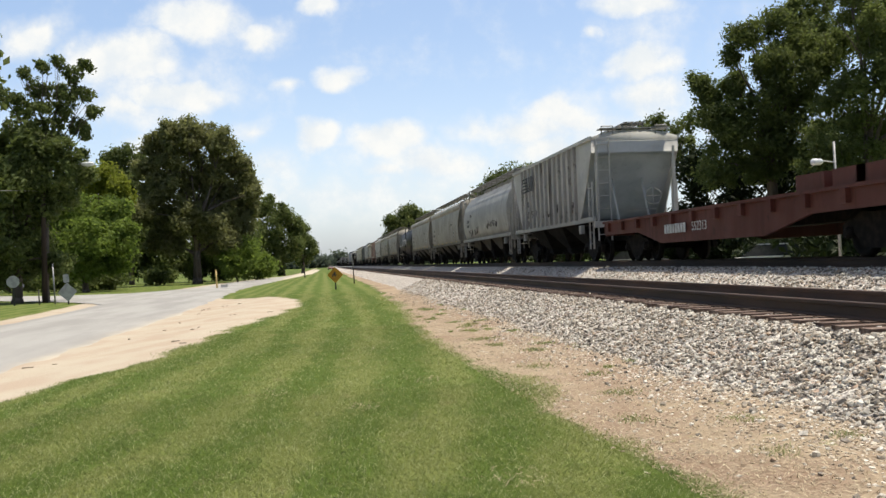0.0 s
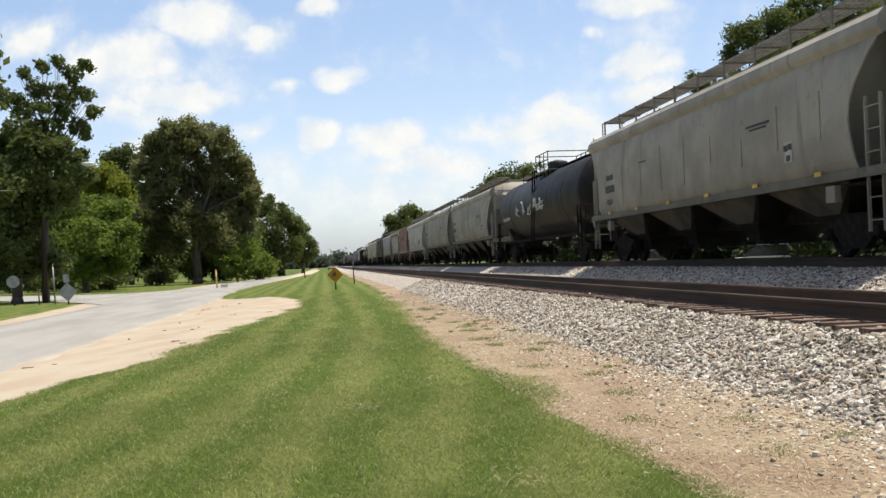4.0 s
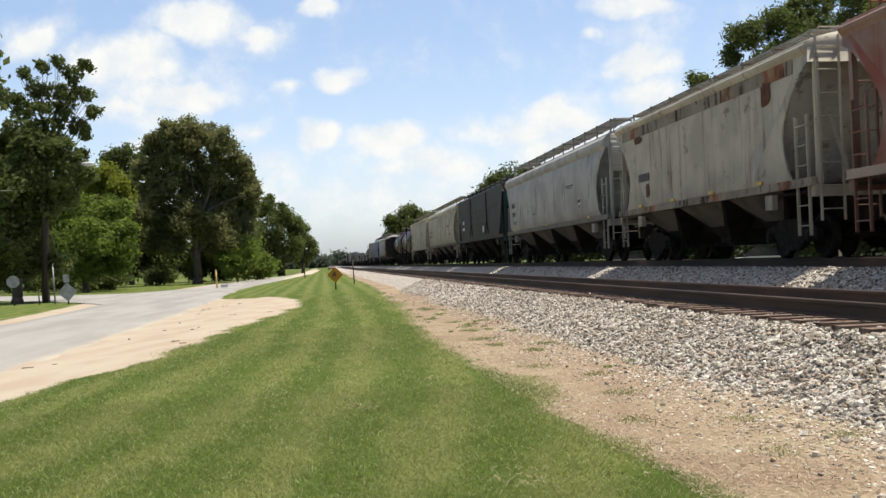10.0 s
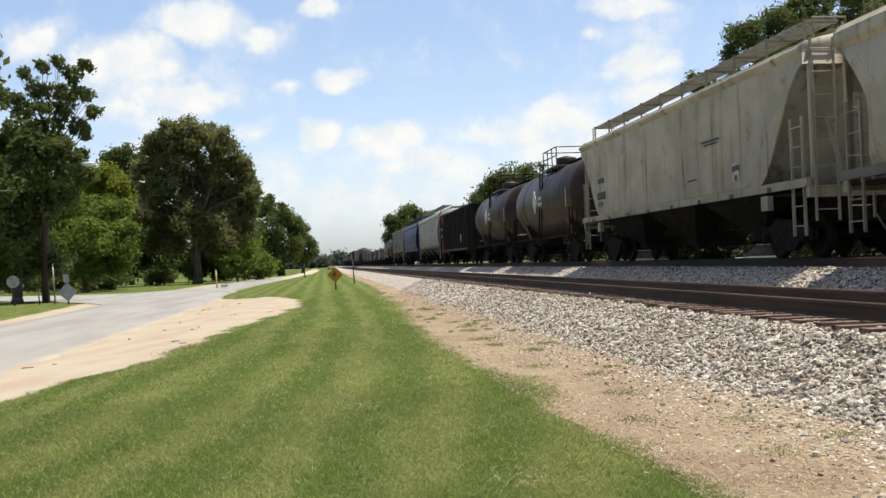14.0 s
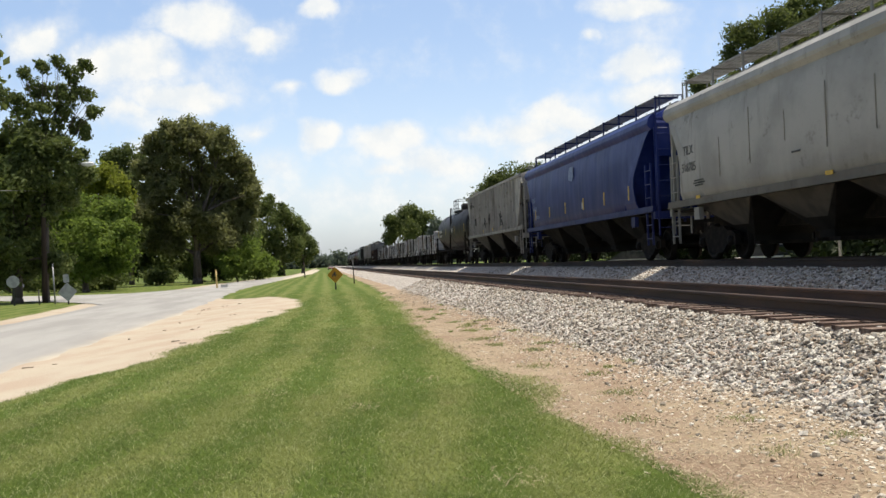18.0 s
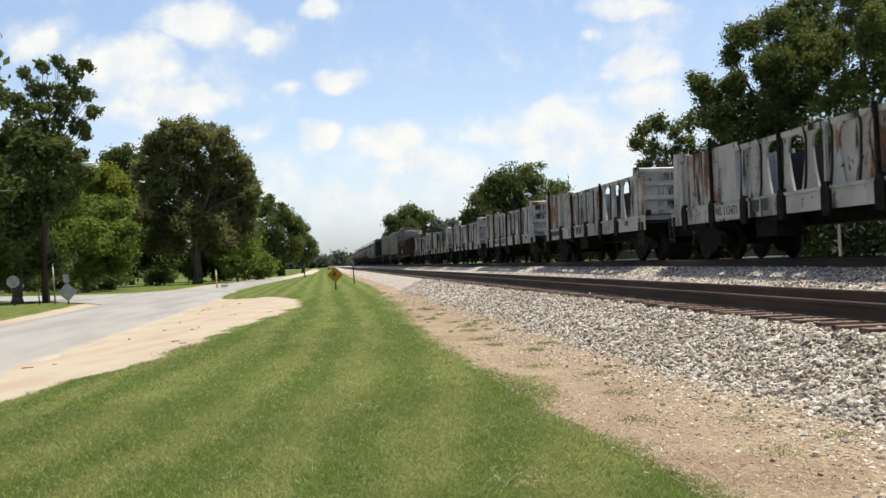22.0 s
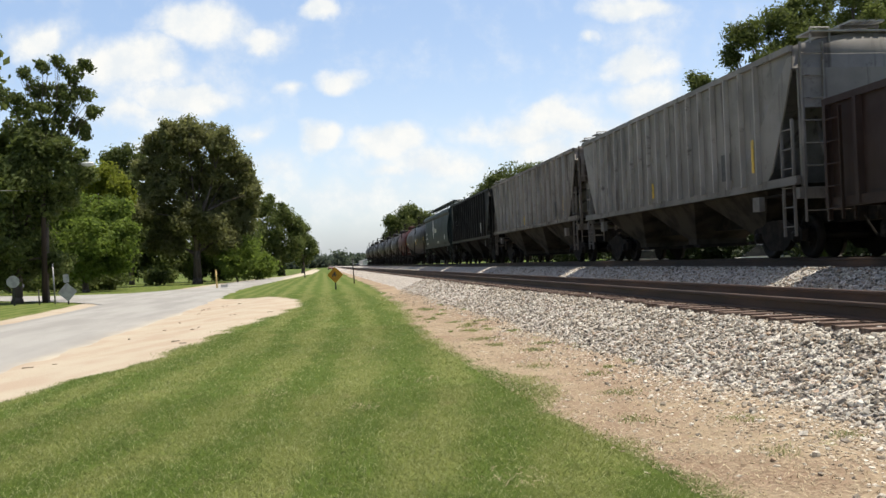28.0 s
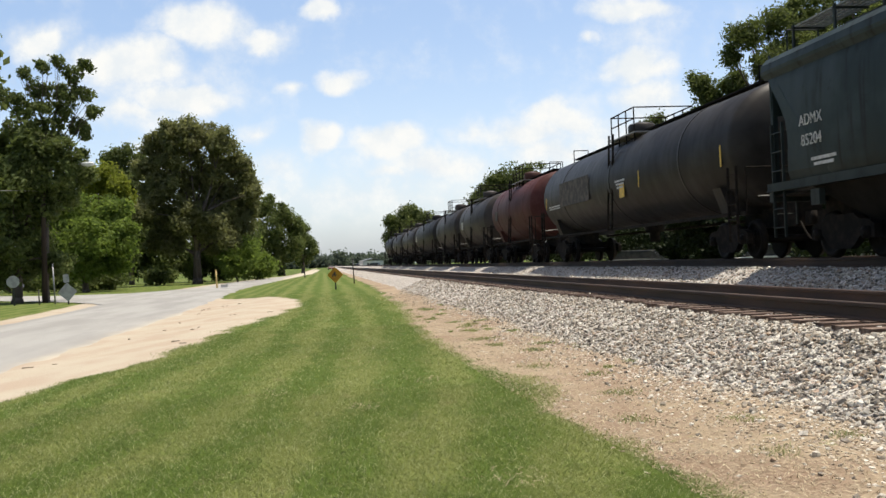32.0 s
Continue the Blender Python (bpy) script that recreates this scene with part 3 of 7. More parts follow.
def leaf_cloud(lobes, count, size, seed, hollow=0.55):
    """Small folded leaf sprays in a set of (x, y, z, rx, ry, rz) lobes."""
    rng = np.random.default_rng(seed)
    vol = np.array([a[3] * a[4] + a[4] * a[5] + a[3] * a[5] for a in lobes])
    pick = rng.choice(len(lobes), count, p=vol / vol.sum())
    L = np.array(lobes)[pick]
    d = rng.normal(size=(count, 3))
    d /= np.linalg.norm(d, axis=1)[:, None]
    rad = hollow + (1 - hollow) * rng.random(count) ** 0.6
    rad *= 1 + 0.07 * np.clip(rng.normal(size=count), -2, 2)
    # clumping along directions, so that the outline is uneven
    clump = np.sin(d[:, 0] * 7 + L[:, 0]) * np.sin(d[:, 1] * 8 + L[:, 1] * 2) * np.sin(d[:, 2] * 7 + L[:, 2])
    rad *= 1 + 0.25 * clump
    p = L[:, :3] + d * rad[:, None] * L[:, 3:]
    # leaves gather in sprays round a smaller number of twig ends
    tips = p[rng.integers(0, count, max(1, count // 22))]
    own = rng.integers(0, len(tips), count)
    spray = rng.normal(size=(count, 3)) * size * 1.9
    spray[:, 2] *= 0.6
    gather = rng.random(count) < 0.85
    p[gather] = (tips[own] + spray)[gather]
    n = len(p)
    u = rng.normal(size=(n, 3)) + d * 0.4
    u /= np.linalg.norm(u, axis=1)[:, None]
    v = np.cross(u, rng.normal(size=(n, 3)))
    v /= np.linalg.norm(v, axis=1)[:, None]
    w = np.cross(u, v)
    s = size * rng.uniform(0.55, 1.5, n)[:, None]
    q = np.stack([p - u * s, p + v * s * 0.55 + w * s * 0.2, p + u * s, p - v * s * 0.55 + w * s * 0.2], 1)
    verts = q.reshape(-1, 3)
    k = np.arange(n) * 4
    faces = np.concatenate([np.stack([k, k + 1, k + 2], 1), np.stack([k, k + 2, k + 3], 1)])
    return verts, faces


def clump_cloud(lobes, count, size, seed, clump, droop=0.0):
    """Leaves gathered in rounded clumps over the shells of (x, y, z, r) lobes, with a thin fill inside."""
    rng = np.random.default_rng(seed)
    L = np.array(lobes)
    centres, radii = [], []
    for x, y, z, r in lobes:
        n = max(6, int(3.4 * (r / clump) ** 2))
        d = rng.normal(size=(n, 3))
        d /= np.linalg.norm(d, axis=1)[:, None]
        centres.append(np.array((x, y, z)) + d * r * rng.uniform(0.5, 0.98, n)[:, None])
        radii.append(clump * rng.uniform(0.35, 1.15, n))
    C, R = np.concatenate(centres), np.concatenate(radii)
    gap = np.linalg.norm(C[:, None, :] - L[None, :, :3], axis=2) / L[None, :, 3]
    free = gap.min(axis=1) > 0.42
    C, R = C[free], R[free]
    pick = rng.choice(len(C), count, p=R ** 2 / (R ** 2).sum())
    d = rng.normal(size=(count, 3))
    d /= np.linalg.norm(d, axis=1)[:, None]
    p = C[pick] + d * (R[pick] * np.abs(rng.normal(0.62, 0.34, count)))[:, None] * (1, 1, 0.9)
    fill = rng.random(count) < 0.24
    k = rng.integers(0, len(L), count)
    inner = L[k, :3] + d * (L[k, 3] * rng.random(count) ** 0.5 * 0.92)[:, None]
    p[fill] = inner[fill]
    nrm = d * 0.8 + rng.normal(size=(count, 3)) * 0.7 + (0, 0, 0.2)
    u = np.cross(nrm, rng.normal(size=(count, 3)))
    u[:, 2] -= droop * np.linalg.norm(u, axis=1)
    u /= np.linalg.norm(u, axis=1)[:, None]
    v = np.cross(nrm, u)
    v /= np.linalg.norm(v, axis=1)[:, None]
    w = np.cross(u, v)
    sz = size * rng.uniform(0.55, 1.45, count)[:, None]
    q = np.stack([p - u * sz, p + v * sz * 0.55 + w * sz * 0.2, p + u * sz, p - v * sz * 0.55 + w * sz * 0.2], 1)
    k = np.arange(count) * 4
    return q.reshape(-1, 3), np.concatenate([np.stack([k, k + 1, k + 2], 1), np.stack([k, k + 2, k + 3], 1)])


F = 1744.5
LENS_TURN = look(EYE, AIM, -2.2).to_3x3()


def at_view(px, dist):
    """Lateral place of a column at a distance along the track."""
    ang = math.atan((px - 784) / F) + radians(6.93)
    return dist * math.tan(ang)


def sighted(px, py, dist):
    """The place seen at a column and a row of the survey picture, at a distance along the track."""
    d = LENS_TURN @ Vector(((px - 784) / F, (441 - py) / F, -1.0))
    return EYE + d * (dist / d.y)


def surveyed_tree(label, foot, dist, lobes, count, size, leaf, seed, trunk=0.35, clump=0.9, fork=0.3, droop=0.0, bare=0):
    """A tree whose crown lobes are given as column, row and radius at its distance."""
    rng = random.Random(seed)
    x = at_view(foot, dist)
    z = ground_z(x, dist) - 0.05
    t = thing("tree", label, "tree", pose(x, dist, z), "trees")
    crown = []
    for px, py, r in lobes:
        rad = r * dist / F * 1.02
        p = sighted(px, py, dist) - Vector((x, dist, z))
        crown.append((p.x, rng.uniform(-0.9, 0.9) * rad * 1.3, p.z, rad))
    top = max(c[2] + c[3] for c in crown)
    foot_z = min(c[2] - c[3] for c in crown)
    th = max(foot_z + (top - foot_z) * fork, 1.2)
    sway = sum(c[0] for c in crown) / len(crown) * 0.35
    head = Vector((sway, 0, th))
    bm = bmesh.new()
    tube(bm, (0, 0, 0), (sway * 0.05, 0, th * 0.1), trunk * 1.5, trunk * 1.08, 12)
    tube(bm, (sway * 0.05, 0, th * 0.1), (sway * 0.4, 0.05, th * 0.5), trunk * 1.08, trunk * 0.85, 12)
    tube(bm, (sway * 0.4, 0.05, th * 0.5), head, trunk * 0.85, trunk * 0.6, 12)
    part("trunk", bm, M["bark"], t)
    for c in crown:
        c3 = Vector(c[:3])
        start = Vector((sway * 0.6, 0, 0)).lerp(head, rng.uniform(0.75, 1.0)) if c3.z > th else Vector((sway * 0.3, 0, th * rng.uniform(0.4, 0.8)))
        mid = start.lerp(c3, 0.5) + Vector((rng.uniform(-.3, .3), rng.uniform(-.3, .3), rng.uniform(0.1, .5)))
        bm = bmesh.new()
        tube(bm, start, mid, trunk * 0.34, trunk * 0.2, 8)
        tube(bm, mid, c3, trunk * 0.2, trunk * 0.09, 8)
        for _ in range(4 + bare):
            tip = c3 + Vector((rng.uniform(-1, 1), rng.uniform(-1, 1), rng.uniform(-.5, 1))) * c[3] * 0.85
            tube(bm, mid.lerp(c3, rng.random()), tip, trunk * 0.07, 0.012, 5)
        part("limb", bm, M["bark"], t)
    verts, faces = clump_cloud(crown, count, size, seed, clump, droop)
    me = bpy.data.meshes.new("crown")
    me.from_pydata(verts.tolist(), [], faces.tolist())
    part("crown", me, leaf, t)
    return t


def lobe_row(text):
    """Lobes written as column,row,radius."""
    return [tuple(float(v) for v in item.split(",")) for item in text.split()]


surveyed_tree("tall open-crowned pecan tree beside the road", 80, 67, lobe_row("105,112,13 130,130,17 151,114,11 76,118,12 45,130,12 60,152,19 92,160,21 124,170,21 153,168,14 166,198,12 35,185,19 8,172,18 108,200,23 75,205,24 135,222,18 153,240,12 98,232,22 148,272,8 20,222,24"),
              10500, 0.12, M["leaf_mid"], 21, 0.16, 0.34, 0.15, 0.3, 2)
surveyed_tree("dense dark pecan tree behind the road signs", 28, 67, lobe_row("20,262,50 75,268,40 118,275,30 138,303,24 90,312,40 40,322,48 8,362,50 62,360,38 108,345,30 16,420,50 -34,300,70 -44,400,80 2,460,38 60,440,36 100,470,26 30,478,26"),
              38000, 0.15, M["leaf_dark"], 22, 0.3, 0.8, 0.3, 0.2)
surveyed_tree("bright green bushy tree on the lawn", 150, 100, lobe_row("122,368,34 160,378,40 203,378,28 224,402,15 82,388,32 62,430,32 110,428,40 165,428,43 210,430,25 90,462,32 150,468,38 198,466,25 52,362,15 40,400,20"),
              40000, 0.19, M["leaf_bright"], 23, 0.3, 1.0, 0.25, -0.2)
surveyed_tree("yellow-green tree standing behind the bright tree", 195, 112, lobe_row("160,318,24 190,308,26 214,330,22 176,345,28 222,352,17 205,360,24 190,400,30"),
              14000, 0.2, M["leaf_lime"], 24, 0.25, 1.0, 0.25)
surveyed_tree("dark leafy tree in the shade by the side street", 60, 126, lobe_row("20,380,60 80,370,60 130,400,60 190,420,50 60,450,50 140,455,45 220,450,36"),
              9000, 0.42, M["leaf_dark"], 25, 0.3, 1.6)
surveyed_tree("very large dark oak tree by the road", 348, 129, lobe_row("272,252,25 300,241,24 335,245,30 365,241,27 394,260,27 418,286,25 434,320,22 450,342,12 286,290,35 330,292,40 380,300,40 412,332,32 262,330,31 302,342,40 350,346,43 398,362,38 438,366,19 258,378,28 300,396,34 342,392,34 384,402,30 428,396,24 250,300,19 275,425,24 310,432,22 372,432,24 412,428,22"),
              90000, 0.2, M["leaf_oak"], 26, 0.5, 1.05, 0.3)
surveyed_tree("dark tree in the shade behind the oak", 300, 152, lobe_row("240,420,42 290,415,48 340,420,48 390,425,45 430,420,36 255,460,34 300,465,32 345,465,30 390,465,30 430,462,28 220,470,24"),
              34000, 0.3, M["leaf_dark"], 27, 0.4, 1.5)
surveyed_tree("grey-green tree behind the big oak", 232, 148, lobe_row("201,286,14 221,279,16 240,288,18 214,308,18 234,328,20 238,366,20 240,408,20 222,345,16"),
              15000, 0.22, M["leaf_mid"], 28, 0.3, 1.0)
surveyed_tree("dark tree standing along the road", 500, 206, lobe_row("470,366,20 492,380,22 518,398,22 478,415,32 512,440,26 462,445,30 490,462,22"),
              26000, 0.25, M["leaf_dark"], 29, 0.4, 1.5)
surveyed_tree("dark tree at the end of the row", 535, 264, lobe_row("530,412,18 545,428,14 550,448,10 535,455,16 522,440,16"),
              12000, 0.28, M["leaf_dark"], 30, 0.4, 1.4)
surveyed_tree("large leafy tree behind the railway", 1375, 50, lobe_row("1312,72,30 1345,118,40 1395,62,52 1440,20,50 1388,150,60 1450,118,62 1340,198,50 1306,152,24 1290,232,44 1243,148,21 1262,175,22 1256,212,30 1420,225,72 1350,272,56 1275,290,44 1480,60,50 1290,105,15"),
              90000, 0.088, M["leaf_sunny"], 31, 0.35, 0.62, 0.3)
surveyed_tree("large leafy tree behind the railway", 1535, 44, lobe_row("1525,62,46 1565,120,70 1500,185,62 1560,10,56 1500,-24,46 1625,60,80 1640,190,90 1480,285,80 1575,270,80"),
              60000, 0.088, M["leaf_sunny"], 32, 0.35, 0.66, 0.3)
# undergrowth below the canopy, its shade carried by the leaf colour
surveyed_tree("dense shade-dark undergrowth tree behind the railway", 1330, 57, lobe_row("1235,310,42 1300,320,48 1370,300,55 1440,310,55 1240,375,45 1310,390,48 1385,375,52 1450,385,50 1270,435,38 1350,440,42 1430,440,42"),
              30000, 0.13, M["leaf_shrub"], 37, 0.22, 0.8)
surveyed_tree("dense shade-dark undergrowth tree behind the railway", 1540, 51, lobe_row("1500,250,55 1560,240,60 1630,250,70 1500,330,60 1570,330,62 1640,340,65 1500,405,52 1570,410,55 1650,420,60"),
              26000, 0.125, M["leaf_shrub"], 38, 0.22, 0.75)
surveyed_tree("light green sapling behind the railway", 1180, 64, lobe_row("1134,236,18 1163,222,20 1194,228,22 1222,216,22 1150,264,24 1190,272,28 1226,262,30 1122,258,12 1143,292,16 1180,305,22"),
              7500, 0.105, M["leaf_sunny"], 33, 0.13, 0.5, 0.15, 0.0, 1)
surveyed_tree("round leafy tree beyond the railway", 908, 105, lobe_row("870,342,32 905,313,33 944,312,32 974,340,32 1000,362,20 850,372,27 910,362,45 958,372,40 830,386,18"),
              33000, 0.15, M["leaf_mid"], 34, 0.35, 1.0)
surveyed_tree("dark round tree beyond the railway", 722, 190, lobe_row("700,398,21 725,380,21 745,388,18 690,420,15 720,414,28 754,410,13"),
              20000, 0.22, M["leaf_dark"], 35, 0.35, 1.3)
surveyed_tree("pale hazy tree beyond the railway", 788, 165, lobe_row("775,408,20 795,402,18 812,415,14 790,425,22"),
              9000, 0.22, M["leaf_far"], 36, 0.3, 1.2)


def overhang():
    """A branch tip of a nearer tree, at the edge of the view."""
    x, y = at_view(-30, 34), 34.0
    t = thing("tree", "leafy branch of a tree standing by the road", "tree", pose(x - 3.5, y, ground_z(x - 3.5, y) - 0.05), "trees")
    bm = bmesh.new()
    tube(bm, (0, 0, 0), (0.2, 0, 6.5), 0.26, 0.18, 10)
    part("trunk", bm, M["bark"], t)
    bm = bmesh.new()
    pipe(bm, [(0.2, 0, 6.3), (1.6, 0, 8.2), (3.3, 0, 9.0)], 0.06)
    pipe(bm, [(1.2, 0, 7.6), (2.6, 0, 8.0), (3.4, 0, 8.0)], 0.04)
    part("limb", bm, M["bark"], t)
    verts, faces = leaf_cloud([(3.25, 0, 9.15, 0.7, 0.8, 0.5), (3.25, 0, 8.05, 0.7, 0.8, 0.4), (0.5, 0, 9.5, 2.6, 2.6, 2.2), (-0.4, 0, 7.5, 2.4, 2.6, 1.6)], 7000, 0.16, 5)
    me = bpy.data.meshes.new("crown")
    me.from_pydata(verts.tolist(), [], faces.tolist())
    part("crown", me, M["leaf_mid"], t)


overhang()


def bush(label, px, dist, w, h, count, leaf, seed, size=0.2):
    x = at_view(px, dist)
    rng = random.Random(seed)
    t = thing("bush", label, "bush", pose(x, dist, ground_z(x, dist) - 0.03), "bushes")
    bm = bmesh.new()
    for _ in range(9):
        a = rng.uniform(0, 6.28)
        tube(bm, (0.1 * math.cos(a), 0.1 * math.sin(a), 0), (w * 0.3 * math.cos(a), w * 0.3 * math.sin(a), h * 0.7), 0.04, 0.015, 6)
    part("stem", bm, M["bark"], t)
    lobes = [(rng.uniform(-.5, .5) * w * 0.7, rng.uniform(-.5, .5) * w * 0.7, h * rng.uniform(0.3, 0.72), w * 0.26, w * 0.26, h * 0.27) for _ in range(10)]
    verts, faces = leaf_cloud(lobes, count, size, seed, 0.4)
    me = bpy.data.meshes.new("leaves")
    me.from_pydata(verts.tolist(), [], faces.tolist())
    part("leaves", me, leaf, t)


bush("pale green arching shrub beside the road", 420, 128, 5.0, 6.2, 6000, M["leaf_bright"], 61)
bush("yellow-green arching shrub beside the road", 452, 140, 4.4, 4.8, 5000, M["leaf_bright"], 62)
bush("dark shrub beneath the oak", 280, 134, 4.6, 2.2, 2500, M["leaf_mid"], 63)
bush("dark shrub in the shade by the side street", 20, 112, 8.0, 3.4, 4500, M["leaf_dark"], 65)
bush("dark shrub in the shade by the side street", 110, 112, 7.0, 2.8, 4000, M["leaf_dark"], 66)
bush("dark shrub beneath the bright tree", 195, 108, 5.5, 2.2, 3000, M["leaf_dark"], 64)
# shrubs seen beneath the train, darkened by leaf colour for tree shade
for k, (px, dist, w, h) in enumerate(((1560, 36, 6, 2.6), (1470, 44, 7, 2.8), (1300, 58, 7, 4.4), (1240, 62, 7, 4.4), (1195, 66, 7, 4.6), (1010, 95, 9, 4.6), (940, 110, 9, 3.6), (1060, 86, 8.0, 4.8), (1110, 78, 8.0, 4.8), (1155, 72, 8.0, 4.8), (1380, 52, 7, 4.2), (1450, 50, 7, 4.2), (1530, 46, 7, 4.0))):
    bush("shade-dark green shrub behind the railway", px, dist, w, h, 3600, M["leaf_shrub"], 70 + k, 0.16)


def far_woods():
    lobes = []
    rng = random.Random(9)
    for i in range(150):
        x = -420 + i * 7.0
        y = 850 + rng.uniform(-40, 60)
        h = rng.uniform(9, 13)
        lobes.append((x, y, h * 0.5, rng.uniform(6, 11), 8, h * 0.5))
    verts, faces = leaf_cloud(lobes, 80000, 1.5, 77, 0.1)
    me = bpy.data.meshes.new("far_woods")
    me.from_pydata(verts.tolist(), [], faces.tolist())
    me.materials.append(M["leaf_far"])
    tagged(new("far_woods", me), "hazy distant tree line", "woods", kind="stuff")


far_woods()


# ---- roadside things ----
M["galv"] = surf("galvanised_steel", (0.30, 0.30, 0.30), (0.2, 0.2, 0.2), 6, 0.5, 0.5, 0.05)
M["sign_back"] = surf("bare_aluminium_sign_back", (0.42, 0.42, 0.43), (0.32, 0.32, 0.33), 4, 0.45, 0.3, 0.03)
M["post_dark"] = surf("dark_green_post_steel", (0.05, 0.055, 0.045), (0.09, 0.075, 0.06), 6, 0.7, 0.2)
M["sign_yellow"] = surf("faded_yellow_sign_sheet", (0.55, 0.27, 0.012), (0.45, 0.20, 0.012), 5, 0.6, 0, 0.03)
M["pole_wood"] = surf("creosoted_pole_timber", (0.035, 0.022, 0.016), (0.06, 0.04, 0.028), 4, 0.9, 0, 0.4, (1, 1, 0.1))
M["white_paint"] = surf("weathered_white_paint", (0.70, 0.69, 0.66), (0.55, 0.53, 0.5), 4, 0.6)
M["yellow_post"] = surf("yellow_marker_plastic", (0.62, 0.45, 0.16), (0.5, 0.36, 0.14), 4, 0.6)
M["lamp_glass"] = surf("pale_lamp_lens", (0.75, 0.76, 0.78), (0.6, 0.6, 0.62), 4, 0.3)
M["dark_plastic"] = surf("black_marker_plastic", (0.03, 0.03, 0.03), (0.05, 0.05, 0.05), 4, 0.6)
M["tin"] = surf("white_metal_siding", (0.62, 0.63, 0.64), (0.5, 0.5, 0.5), 3, 0.5, 0.0, 0.1, (6, 6, 0.3))
M["glass"] = surf("dark_window_glass", (0.03, 0.035, 0.04), (0.05, 0.055, 0.06), 3, 0.1)
M["tyre"] = surf("black_rubber", (0.02, 0.02, 0.02), (0.035, 0.035, 0.035), 8, 0.9)


def px_at(px, dist):
    x = at_view(px, dist)
    return x, dist, ground_z(x, dist)


def rounded_plate(bm, pts, t=0.006):
    loft(bm, [[(x, y, z) for x, z in pts] for y in (-t / 2, t / 2)])
    bmesh.ops.bevel(bm, geom=[e for e in bm.edges if abs(e.verts[0].co.y - e.verts[1].co.y) > 1e-4], offset=0.03, segments=3, affect="EDGES")


def diamond(bm, r):
    rounded_plate(bm, [(-r, 0), (0, -r), (r, 0), (0, r)])


def sign(label, px, dist, post_h, plates, post_mat, turn=0.0, lean=0.0):
    """plates: (name, builder, height of its middle, material, label)."""
    x, y, z = px_at(px, dist)
    t = thing("road_sign", label, "road sign", pose(x, y, z, 0, lean, turn), "road signs")

    def chan(bm):
        box(bm, -0.035, 0.035, -0.02, -0.008, -0.2, post_h)
        for sx in (-1, 1):
            box(bm, sx * 0.035 - 0.006, sx * 0.035 + 0.006, -0.02, 0.02, -0.2, post_h)
    bm = bmesh.new()
    chan(bm)
    part("post", bm, post_mat, t)
    for name, build, h, mt, lb in plates:
        bm = bmesh.new()
        build(bm)
        p = part(name, bm, mt, t, lb, pose(0, -0.035, h))
        for zz in (-0.12, 0.12):
            part("bolt", cached("sign_bolt", lambda b2: turned(b2, (0, 0, 0), (0, -1, 0), [(0, 0.016), (0.012, 0.014)], 8)), M["galv"], p, m=pose(0, -0.004, zz))
    return t


y_sign = sign("faded yellow diamond warning sign on a short post in the grass", 592, 58.5, 1.0,
              [("sign_plate", lambda bm: diamond(bm, 0.475), 0.86, M["sign_yellow"], "faded yellow diamond plate")], M["post_dark"], lean=-1.0)
bm = bmesh.new()
for k in range(4):
    box(bm, -0.18 + 0.07 * k, -0.12 + 0.07 * k, -0.003, 0.003, -0.12 + 0.09 * (k % 2), 0.05 + 0.07 * (k % 3))
part("sign_symbol", bm, M["letter_dark"], y_sign.children[1] if y_sign.children[1].name.startswith("sign_plate") else y_sign, "faded dark symbol", pose(0, -0.012, 0))
sign("grey back of a diamond road sign with a small plate above", 119, 60, 1.8,
     [("sign_plate", lambda bm: diamond(bm, 0.56), 0.72, M["sign_back"], ""), ("upper_plate", lambda bm: rounded_plate(bm, [(-0.17, -0.24), (0.17, -0.24), (0.17, 0.24), (-0.17, 0.24)]), 1.52, M["sign_back"], "")], M["post_dark"], lean=-4)
sign("grey back of an octagonal stop sign beside the side street", 23, 61, 1.85,
     [("sign_plate", lambda bm: rounded_plate(bm, [(0.38 * math.cos(math.radians(22.5 + 45 * i)), 0.38 * math.sin(math.radians(22.5 + 45 * i))) for i in range(8)]), 1.42, M["sign_back"], "")], M["post_dark"], 12, -2)
sign("small white road sign beyond the side street", 36, 80, 1.5,
     [("sign_plate", lambda bm: rounded_plate(bm, [(-0.2, -0.36), (0.2, -0.36), (0.2, 0.36), (-0.2, 0.36)]), 1.3, M["sign_back"], "")], M["post_dark"], 30)


def stake_post(label, px, dist, h, r, mt, cap=None, name="marker_post", lean=-2.0):
    x, y, z = px_at(px, dist)
    t = thing(name, label, "post", pose(x, y, z, 0, lean, 0), "posts")
    bm = bmesh.new()
    tube(bm, (0, 0, -0.2), (0, 0, h), r, r * 0.92, 10)
    part("shaft", bm, mt, t)
    bm = bmesh.new()
    turned(bm, (0, 0, h), (0, 0, 1), [(0, r * 1.15), (0.06, r * 1.15), (0.1, r * 0.5)], 10)
    part("cap", bm, cap or mt, t)
    return t


stake_post("tall grey steel pipe post beside the road", 95, 61, 2.3, 0.045, M["galv"], name="pipe_post")
stake_post("short dark stake beside the side street", 67, 61, 0.8, 0.04, M["post_dark"], name="stake")
stake_post("thin dark marker post beside the track", 625, 74, 1.8, 0.045, M["dark_plastic"], lean=-2.5)
stake_post("yellow marker post by the driveway", 382, 90, 1.6, 0.07, M["yellow_post"])
stake_post("dark post by the road bend", 538, 130, 2.0, 0.07, M["pole_wood"])


